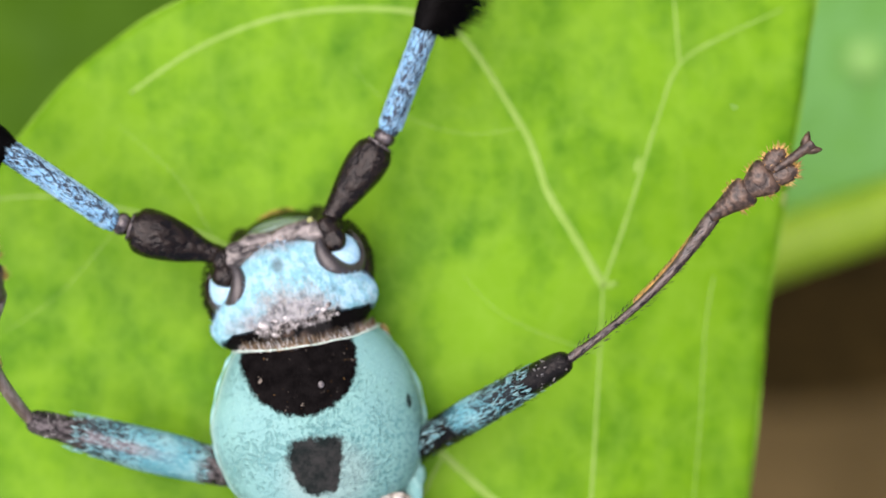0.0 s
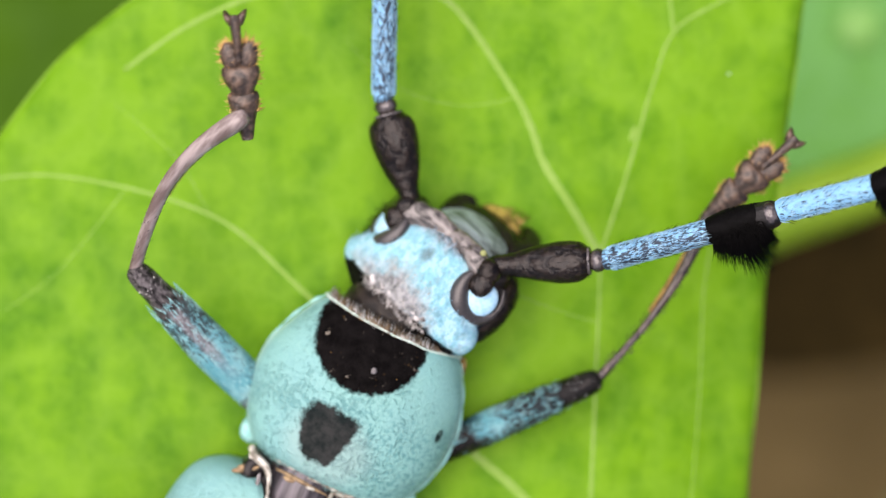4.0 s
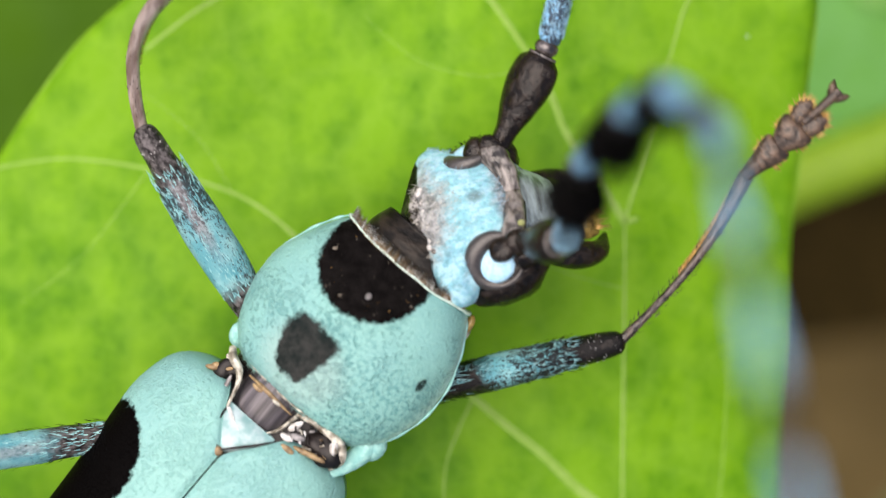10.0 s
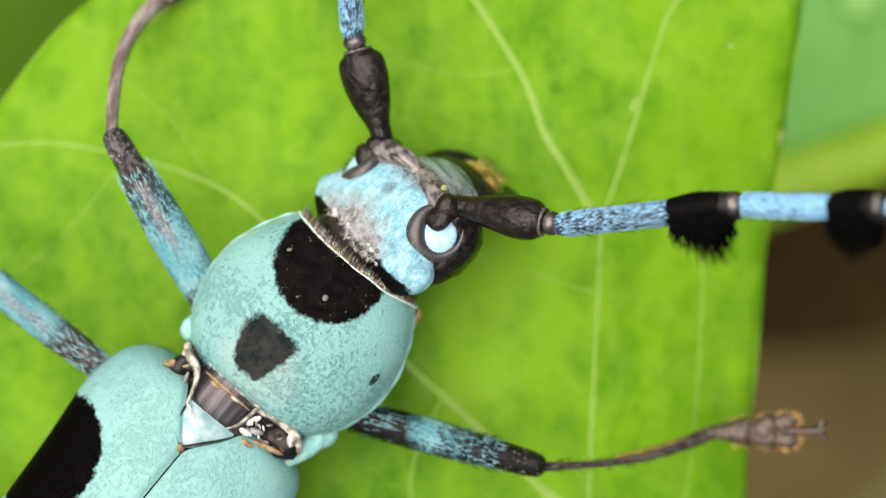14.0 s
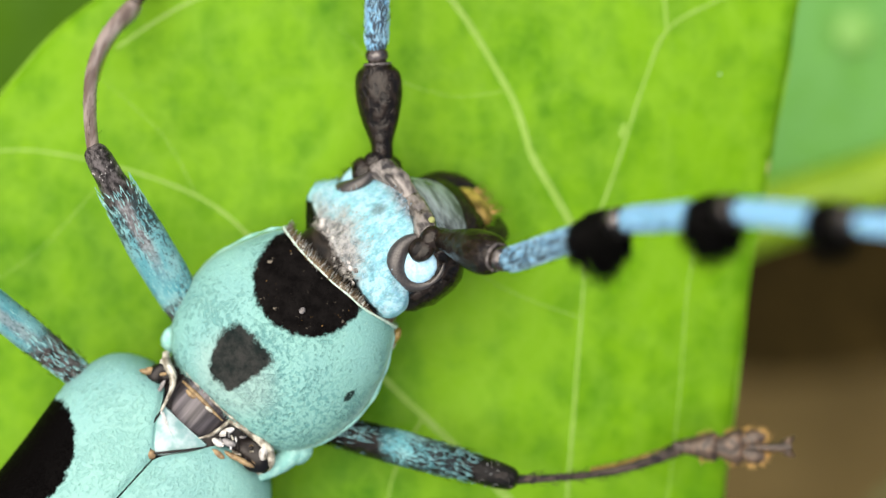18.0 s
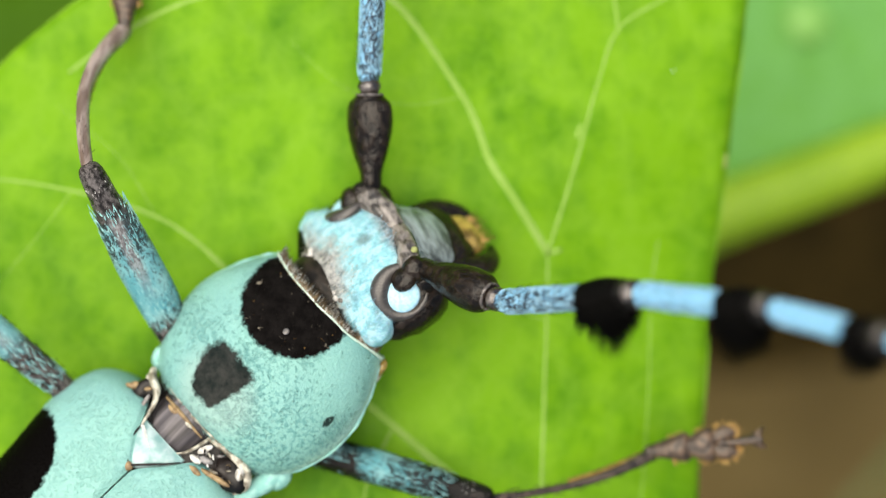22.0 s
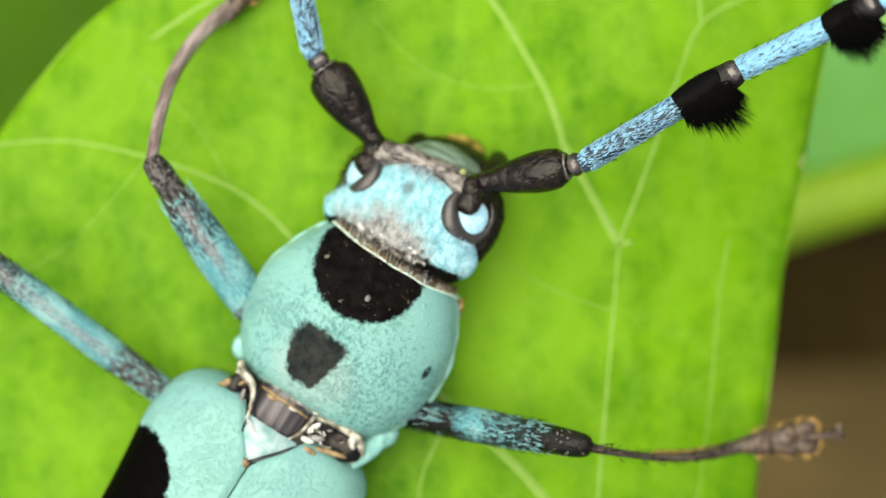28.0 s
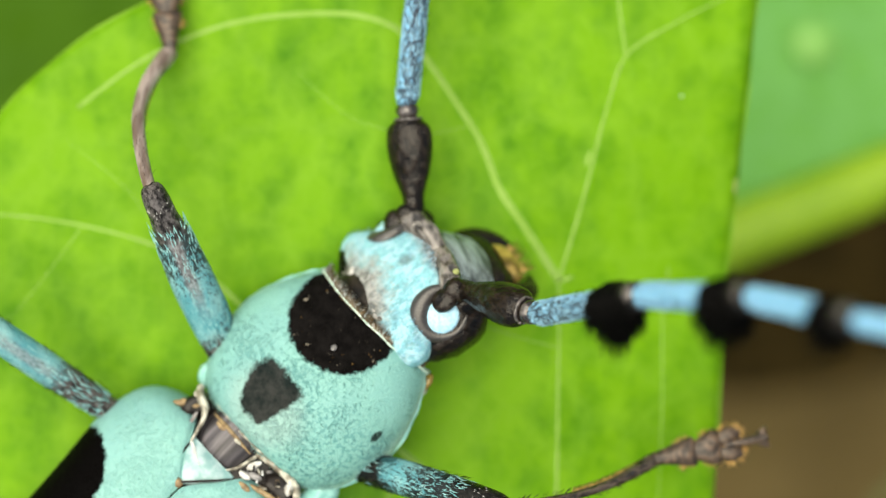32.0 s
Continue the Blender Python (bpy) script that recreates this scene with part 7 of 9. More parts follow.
    walk(segments_r[0], [
        (0, mm(0, 3.2, 0, 7.9, 0, 12.2)), (0.5, mm(0, 3.2, 0, 7.7, 0, 12.1)), (1, mm(0, 3.2, 0, 6.5, 0, 7.2)), (1.5, mm(0, 3.2, 0, 6.8, 0, 8.5)), (2, mm(0, 3.2, 0, 16.3, 0, 6.1)),
        (2.5, mm(0, 3.2, 0, 19.1, 0, 13.5)), (4.5, mm(0, 3.2, 0, 7, 0, 9.6)), (5, mm(0, 3.2, 0, 23.7, 0, 7.5)), (5.5, mm(0, 3.2, 0, 32, 0, -0.1)), (6, mm(0, 3.2, 0, 33.8, 0, -1.5)),
        (7, mm(0, 3.2, 0, 30.4, 0, 0.3)), (8, mm(0, 3.2, 0, 34, 0, -3.8)), (8.5, mm(0, 3.2, 0, 33, 0, -4.3)), (9, mm(0, 3.2, 0, 16.7, 0, 4)), (9.25, mm(0, 3.2, 0, 15.9, 0, 15)),
        (9.5, mm(0, 3.2, 0, 22.3, 0, 20.8)), (9.75, mm(0, 3.2, 0, 26.8, 0, 15.4)), (10, mm(0, 3.2, 0, 24.6, 0, 11.4)), (10.25, mm(0, 3.2, 0, 19.7, 0, 10.4)), (10.5, mm(0, 3.2, 0, 11.8, 0, 14)),
        (10.75, mm(0, 3.2, 0, 11.3, 0, 19)), (11, mm(0, 3.2, 0, 8.2, 0, 24.1)), (11.5, mm(0, 3.2, 0, 8.5, 0, 18.2)), (12, mm(0, 3.2, 0, -8.8, 0, 22.1)), (13, mm(0, 3.2, 0, -1.6, 0, 17.5)),
        (14.5, mm(0, 3.2, 0, 0.2, 0, 16.8)), (17, mm(0, 3.2, 0, -0.1, 0, 16.7)), (17.5, mm(0, 3.2, 0, 9, 0, 15.3)), (18, mm(0, 3.2, 0, 13, 0, 19.6)), (18.5, mm(0, 3.2, 0, 19.6, 0, 14.7)),
        (19, mm(0, 3.2, 0, 18.2, 0, 13.4)), (19.5, mm(0, 3.2, 0, 12.9, 0, 12.7)), (20, mm(0, 3.2, 0, 15.1, 0, 13.1)), (21, mm(0, 3.2, 0, 12.1, 0, 16.2)), (22, mm(0, 3.2, 0, 12.2, 0, 16)),
        (23, mm(0, 3.2, 0, 14, 0, 16.3)), (24, mm(0, 3.2, 0, 14, 0, 15.8)), (24.5, mm(0, 3.2, 0, 13.5, 0, 16)), (25, mm(0, 3.2, 0, 12.2, 0, 17)), (25.5, mm(0, 3.2, 0, -0.3, 0, 16.7)),
        (26, mm(0, 3.2, 0, 9.2, 0, 14)), (26.5, mm(0, 3.2, 0, 9.6, 0, 17.4)), (28.5, mm(0, 3.2, 0, -7.5, 0, 21.5)), (29, mm(0, 3.2, 0, 9.6, 0, 17)), (29.5, mm(0, 3.2, 0, 25.6, 0, 18.1)),
        (30, mm(0, 3.2, 0, 25.7, 0, 15.9)), (30.5, mm(0, 3.2, 0, 16.1, 0, 11.8)), (31, mm(0, 3.2, 0, 15, 0, 13.5)), (32, mm(0, 3.2, 0, 18.3, 0, 10.3))])
    walk(segments_r[1], [
        (0, mm(-1.01, 7.85, 0.66, -0.5, 0.1, 11.1)), (0.5, mm(-1, 7.85, 0.64, -0.7, 0.1, 11.1)), (1, mm(-0.6, 7.93, 0.54, -1.8, 0.1, 6.2)), (1.5, mm(-0.7, 7.91, 0.57, -1.5, 0.1, 7.5)),
        (2, mm(-0.49, 7.78, 1.35, 7.8, 0.3, 5.2)), (2.5, mm(-1.06, 7.61, 1.57, 19.6, 0.1, 13.1)), (4.5, mm(-0.79, 7.9, 0.59, 11.7, 0.3, 7.1)), (5, mm(-0.57, 7.56, 1.93, 6.8, -1.7, 11.3)),
        (5.5, mm(0.01, 7.27, 2.54, 23.7, -0.4, 0.6)), (6, mm(0.1, 7.19, 2.67, 25.5, -0.6, -0.7)), (7, mm(-0.02, 7.34, 2.43, 22.1, -0.5, 1.2)), (8, mm(0.26, 7.17, 2.68, 25.8, -0.7, -2.7)),
        (8.5, mm(0.3, 7.22, 2.61, 24.7, -0.7, -3.1)), (9, mm(-0.32, 7.79, 1.38, 11.2, -1.8, 10)), (9.25, mm(-1.19, 7.66, 1.31, 15.9, 1.4, 10)), (9.5, mm(-1.58, 7.35, 1.82, 16.4, 4.5, 9.7)),
        (9.75, mm(-1.14, 7.33, 2.16, 16.4, 4, 7.4)), (10, mm(-0.86, 7.48, 2, 15.1, 2.3, 6.4)), (10.25, mm(-0.82, 7.64, 1.62, 11.6, 1.2, 7)), (10.5, mm(-1.14, 7.76, 0.98, 9.2, 1.1, 9)),
        (10.75, mm(-1.54, 7.65, 0.94, 10.6, 1.7, 10.6)), (11, mm(-1.94, 7.54, 0.68, 12.5, 1.7, 12)), (11.5, mm(-1.48, 7.71, 0.71, 26.1, 2.6, 0.4)), (12, mm(-1.78, 7.6, -0.73, 17.3, -3.3, 0.2)),
        (13, mm(-1.44, 7.78, -0.14, 16.7, -0.5, 0.4)), (14.5, mm(-1.39, 7.79, 0.01, 19.1, 0, 1.2)), (17, mm(-1.38, 7.8, -0.01, 18.4, 0, 1)), (17.5, mm(-1.25, 7.77, 0.75, 23.5, 2.2, 1)),
        (18, mm(-1.57, 7.6, 1.08, 11.8, 2.4, 9.3)), (18.5, mm(-1.15, 7.57, 1.61, 16.1, 1.8, 9.6)), (19, mm(-1.06, 7.63, 1.5, 14, 2, 7.2)), (19.5, mm(-1.03, 7.76, 1.07, 10.1, 0.8, 9.4)),
        (20, mm(-1.05, 7.71, 1.25, 10, 0.7, 10.4)), (21, mm(-1.31, 7.71, 1, 9.3, 1.4, 9.8)), (22, mm(-1.3, 7.71, 1.01, 10.1, 1.5, 9.3)), (23, mm(-1.31, 7.67, 1.16, 11.8, 1.8, 9)),
        (24, mm(-1.27, 7.68, 1.16, 11.7, 1.6, 9.3)), (24.5, mm(-1.28, 7.69, 1.12, 11.5, 1.7, 8.9)), (25, mm(-1.38, 7.69, 1.02, 9.3, 1.3, 11)), (25.5, mm(-1.38, 7.8, -0.03, 2.7, 0, 12.2)),
        (26, mm(-1.15, 7.8, 0.77, 12, 0.9, 8.2)), (26.5, mm(-1.42, 7.72, 0.8, 12, 1.3, 9.9)), (28.5, mm(-1.75, 7.63, -0.63, 11.4, -1.4, 10.7)), (29, mm(-1.39, 7.72, 0.8, 18.2, 1.2, 9.7)),
        (29.5, mm(-1.34, 7.31, 2.08, 21.4, 2.9, 12.1)), (30, mm(-1.19, 7.36, 2.08, 18.3, 2.4, 11)), (30.5, mm(-0.94, 7.71, 1.33, 14.7, 1.2, 7.6)), (31, mm(-1.08, 7.71, 1.24, 13.9, 1.7, 7.2)),
        (32, mm(-0.82, 7.68, 1.51, 14.4, 1.6, 5.5))])
    walk(segments_r[2], [
        (0, mm(-1.82, 11.97, 0.62, -8.7, 0.1, 10.1)), (0.5, mm(-1.81, 11.97, 0.59, -8.7, 0.1, 10.1)), (1, mm(-1.05, 12.11, 0.41, -9.8, 0.1, 5.2)), (1.5, mm(-1.25, 12.08, 0.46, -9.4, 0.1, 6.4)),
        (2, mm(-0.87, 11.93, 1.91, -0.5, 0.4, 4.2)), (2.5, mm(-1.95, 11.46, 2.99, 12.7, 5.2, -1.3)), (4.5, mm(-1.29, 11.98, 1.44, 3.5, 0.1, 8)), (5, mm(-1.41, 11.65, 2.42, -1.6, -1.8, 11.9)),
        (5.5, mm(-0.05, 11.12, 4.23, 15.3, -0.8, 1.4)), (6, mm(0.13, 10.98, 4.48, 17, -1, 0.3)), (7, mm(-0.11, 11.23, 4.01, 13.7, -0.9, 2.2)), (8, mm(0.42, 10.95, 4.51, 17.3, -1.3, -1.5)),
        (8.5, mm(0.48, 11.03, 4.37, 16.2, -1.3, -1.9)), (9, mm(-1.06, 11.84, 2.19, 2.8, -2.1, 11.8)), (9.25, mm(-1.87, 11.64, 2.46, -2.4, -1.5, 20.1)), (9.5, mm(-2.17, 11.34, 3.01, 9, 7.6, -1.1)),
        (9.75, mm(-1.58, 11.34, 3.34, 12.2, 6.9, -2.7)), (10, mm(-1.27, 11.51, 3.09, 11.8, 4.6, -2.4)), (10.25, mm(-1.3, 11.73, 2.47, 9.2, 2.9, -1.4)), (10.5, mm(-1.77, 11.86, 1.65, 6, 2.1, 2.5)),
        (10.75, mm(-2.27, 11.71, 1.71, 6.5, 2.4, 6.9)), (11, mm(-2.77, 11.55, 1.59, 5.2, 2, 10.6)), (11.5, mm(-1.42, 11.48, 2.56, 18.9, 1.4, 2.9)), (12, mm(-1.87, 11.61, 0.52, 9.7, -4.4, 3.8)),
        (13, mm(-1.48, 11.8, 1.07, 9, -1.5, 3.7)), (14.5, mm(-1.47, 11.76, 1.39, 11.4, -1, 4.3)), (17, mm(-1.46, 11.78, 1.32, 10.8, -1.1, 4.2)), (17.5, mm(-1.25, 11.62, 2.43, 16.3, 1, 3.8)),
        (18, mm(-2.2, 11.67, 1.94, 8.7, 3.5, 3.8)), (18.5, mm(-1.78, 11.56, 2.78, 12, 4.3, 0.8)), (19, mm(-1.54, 11.68, 2.52, 8.5, 3, 3.5)), (19.5, mm(-1.7, 11.84, 1.81, 9.6, 2.7, -1.6)),
        (20, mm(-1.79, 11.78, 1.98, 9.3, 3, -2.8)), (21, mm(-1.99, 11.8, 1.68, 18.9, 3, -0.7)), (22, mm(-1.94, 11.79, 1.75, 15.9, 2.8, 1.6)), (23, mm(-1.93, 11.73, 2.02, 18.8, 3, 3.1)),
        (24, mm(-1.91, 11.74, 2.02, 19.1, 3, 2.3)), (24.5, mm(-1.89, 11.76, 1.96, 18.2, 3.2, 1.2)), (25, mm(-2.15, 11.76, 1.69, 13.8, 2.4, 3.9)), (25.5, mm(-2.26, 11.9, 0.17, -5.4, -0.1, 14.1)),
        (26, mm(-1.72, 11.87, 1.64, 3.6, 0.9, 8.6)), (26.5, mm(-2.1, 11.77, 1.67, 3.6, 1.2, 10.2)), (28.5, mm(-2.53, 11.67, 0.2, 3, -1.8, 12.5)), (29, mm(-2.03, 11.66, 2.12, 10.1, 0.7, 11.3)),
        (29.5, mm(-2.08, 11.15, 3.61, 15.7, 6.6, 2.4)), (30, mm(-1.89, 11.28, 3.4, 14.2, 5.4, 1.5)), (30.5, mm(-1.46, 11.74, 2.39, 12, 3.4, -1)), (31, mm(-1.56, 11.76, 2.25, 14.3, 3.4, 0.1)),
        (32, mm(-1.18, 11.73, 2.56, 14.6, 3.5, -1.9))])
    walk(segments_r[3], [
        (0, mm(-2.47, 15.67, 0.05, -16.4, 0, 9)), (0.5, mm(-2.47, 15.67, 0.01, -16.3, 0, 9.1)), (1, mm(-1.39, 15.83, -0.23, -17.3, -0.1, 4.3)), (1.5, mm(-1.67, 15.8, -0.16, -16.9, -0.1, 5.5)),
        (2, mm(-1.15, 15.72, 1.88, -8.5, 0.4, 3.3)), (2.5, mm(-1.79, 15.17, 3.82, -6.7, 4.3, 2.9)), (4.5, mm(-1.82, 15.73, 1.67, -4.5, 0.1, 9)), (5, mm(-2.19, 15.36, 2.32, -9.6, -1.7, 12.5)),
        (5.5, mm(-0.15, 14.78, 5.23, 6.8, -1, 2.2)), (6, mm(0.09, 14.61, 5.6, 8.6, -1.3, 1.3)), (7, mm(-0.27, 14.92, 4.91, 5.2, -1.2, 3.3)), (8, mm(0.49, 14.58, 5.64, 8.9, -1.7, -0.2)),
        (8.5, mm(0.58, 14.68, 5.43, 7.8, -1.7, -0.6)), (9, mm(-1.84, 15.56, 2.37, -5.6, -2.2, 13.5)), (9.25, mm(-3.17, 15.21, 2.3, -23, -0.9, 32.6)), (9.5, mm(-2.01, 15.09, 3.6, -6.1, 6.8, 3.9)),
        (9.75, mm(-1.3, 15.04, 4.14, 7.7, 9.2, -13.9)), (10, mm(-1.06, 15.23, 3.87, 1.4, 7.2, -15.6)), (10.25, mm(-1.18, 15.48, 3.08, 4.2, 4.1, -8.9)), (10.5, mm(-1.92, 15.63, 2.04, 6, 2.8, -4.2)),
        (10.75, mm(-2.71, 15.46, 2.14, -9.3, 1.6, 13.5)), (11, mm(-3.45, 15.28, 1.93, -13.7, 1.4, 17.8)), (11.5, mm(-1.58, 15.08, 3.79, -2.6, -1.2, 10.6)),
        (12, mm(-2.16, 15.34, 1.16, -12.4, -6.2, 14.7)), (13, mm(-1.74, 15.54, 1.66, -13, -3, 13.7)), (14.5, mm(-1.77, 15.48, 2.14, -10.6, -3, 14)), (17, mm(-1.74, 15.5, 2.03, 2.9, -1.7, 7.7)),
        (17.5, mm(-1.48, 15.26, 3.49, -5.2, -1.7, 13.1)), (18, mm(-2.41, 15.42, 2.52, -9.4, 2.3, 11.4)), (18.5, mm(-1.77, 15.28, 3.57, 7.2, 5.6, -5.2)), (19, mm(-1.74, 15.44, 3.07, 4.8, 4.3, -5.8)),
        (19.5, mm(-1.56, 15.59, 2.44, 15.7, 3.7, -7.6)), (20, mm(-1.58, 15.53, 2.59, -9.5, 2.3, 1.3)), (21, mm(-1.88, 15.39, 2.91, 1.3, 1.5, 3.6)), (22, mm(-1.99, 15.45, 2.79, -3.3, 1.2, 7)),
        (23, mm(-2.06, 15.33, 3.24, -0.1, 0.9, 9.3)), (24, mm(-1.98, 15.33, 3.26, 0.2, 0.8, 8.8)), (24.5, mm(-1.9, 15.37, 3.14, -1, 1, 8)), (25, mm(-2.37, 15.44, 2.6, -6, 0.5, 11.6)),
        (25.5, mm(-3.18, 15.57, -0.18, -13.1, 0.1, 15.9)), (26, mm(-2.28, 15.62, 1.88, -4.4, 0.8, 8.9)), (26.5, mm(-2.77, 15.5, 1.91, -4.4, 1.2, 10.4)), (28.5, mm(-3.36, 15.37, 0.4, -5.4, -1.9, 14.3)),
        (29, mm(-2.75, 15.33, 2.79, 1.8, 0.4, 12.9)), (29.5, mm(-2.12, 14.81, 4.63, 14.4, 8.9, -6.1)), (30, mm(-1.9, 14.97, 4.33, 6.6, 7.1, -5.1)), (30.5, mm(-1.35, 15.46, 3.18, 8.2, 4.6, -6.5)),
        (31, mm(-1.51, 15.44, 3.19, -0.9, 1.8, 6.5)), (32, mm(-1, 15.41, 3.51, -2, 1.8, 4.3))])
    walk(segments_r[4], [
        (0, mm(-3, 18.98, -0.94, -16.5, -0.7, 6.7)), (0.5, mm(-3, 18.99, -0.97, -16.3, -0.7, 6.8)), (1, mm(-1.64, 19.17, -1.27, -17.2, -0.7, 2.2)), (1.5, mm(-1.99, 19.13, -1.18, -16.8, -0.7, 3.3)),
        (2, mm(-1.35, 19.17, 1.36, -16.1, 0.3, 2.4)), (2.5, mm(-2, 18.64, 3.41, -29.2, 4.9, 8.2)), (4.5, mm(-2.37, 19.18, 1.4, -11.9, 0.1, 9.9)), (5, mm(-2.91, 18.74, 1.73, -17.3, -1.7, 13)),
        (5.5, mm(-0.29, 18.25, 5.65, -1.6, -1.1, 3.1)), (6, mm(0, 18.07, 6.12, 0.3, -1.5, 2.3)), (7, mm(-0.48, 18.4, 5.22, -3.1, -1.3, 4.3)), (8, mm(0.49, 18.04, 6.18, 0.6, -1.9, 1.1)),
        (8.5, mm(0.6, 18.14, 5.9, -0.4, -1.9, 0.8)), (9, mm(-2.64, 18.94, 2.03, -13.8, -2.1, 15.3)), (9.25, mm(-4.88, 17.94, 0.93, -41.5, 4, 44.1)), (9.5, mm(-2.29, 18.56, 3.23, -25.9, 7.5, 11)),
        (9.75, mm(-0.4, 18.39, 4.61, -5.6, 9.3, -15.3)), (10, mm(-0.11, 18.59, 3.95, 5.4, 7.4, -26.9)), (10.25, mm(-0.62, 18.92, 3.33, 11.1, 4.6, -16.9)),
        (10.5, mm(-1.65, 19.1, 2.41, -6.9, 2.6, -2.8)), (10.75, mm(-3.53, 18.82, 1.57, -29.3, 3, 22.4)), (11, mm(-4.51, 18.51, 1.1, -35.3, 3.5, 26.5)),
        (11.5, mm(-2.22, 18.51, 3.63, -24.6, -0.8, 19.6)), (12, mm(-2.95, 18.67, 0.41, -33, -3.7, 25.7)), (13, mm(-2.51, 18.87, 0.88, -33.1, -0.7, 23.5)),
        (14.5, mm(-2.57, 18.82, 1.5, -31.1, -1.1, 23.7)), (17, mm(-2.22, 18.97, 2.21, -18.9, -2.2, 17.6)), (17.5, mm(-2.26, 18.66, 3.18, -26.3, -0.8, 23.3)),
        (18, mm(-3.12, 18.8, 1.95, -30.4, 3.8, 21)), (18.5, mm(-1.42, 18.73, 4, 7.6, 6.7, -15)), (19, mm(-1.37, 18.9, 3.37, 14.8, 4.8, -12.3)), (19.5, mm(-1.06, 18.92, 3.39, 0.2, 3.4, -6.7)),
        (20, mm(-1.68, 18.98, 2.01, -32, 3.2, 6.6)), (21, mm(-2.1, 18.88, 2.98, -20.6, 1.4, 9.7)), (22, mm(-2.42, 18.91, 2.59, -25.6, 1.6, 14.1)), (23, mm(-2.62, 18.78, 3.23, -22.1, 0.9, 17.5)),
        (24, mm(-2.52, 18.79, 3.27, -21.7, 0.7, 17.5)), (24.5, mm(-2.39, 18.83, 3.07, -23, 1.1, 16.8)), (25, mm(-3.07, 18.85, 2.24, -27.7, 1.5, 21)), (25.5, mm(-4.12, 18.85, -0.98, -20.3, 0.4, 17.6)),
        (26, mm(-2.83, 19.06, 1.61, -12.1, 0.9, 9.2)), (26.5, mm(-3.41, 18.93, 1.64, -12, 1.2, 10.7)), (28.5, mm(-4.21, 18.75, 0.07, -13.6, -1.7, 16)), (29, mm(-3.53, 18.74, 2.9, -20.8, 0.2, 19.7)),
        (29.5, mm(-1.62, 18.17, 5.49, -0.6, 8.2, -3.7)), (30, mm(-1.54, 18.43, 4.73, 5.5, 7.7, -11.3)), (30.5, mm(-0.91, 18.9, 3.68, -7.2, 4.2, -3.8)), (31, mm(-1.91, 18.92, 3.13, -20.7, 1.9, 15.6)),
        (32, mm(-1.26, 18.89, 3.39, -22.8, 2.1, 12.9))])
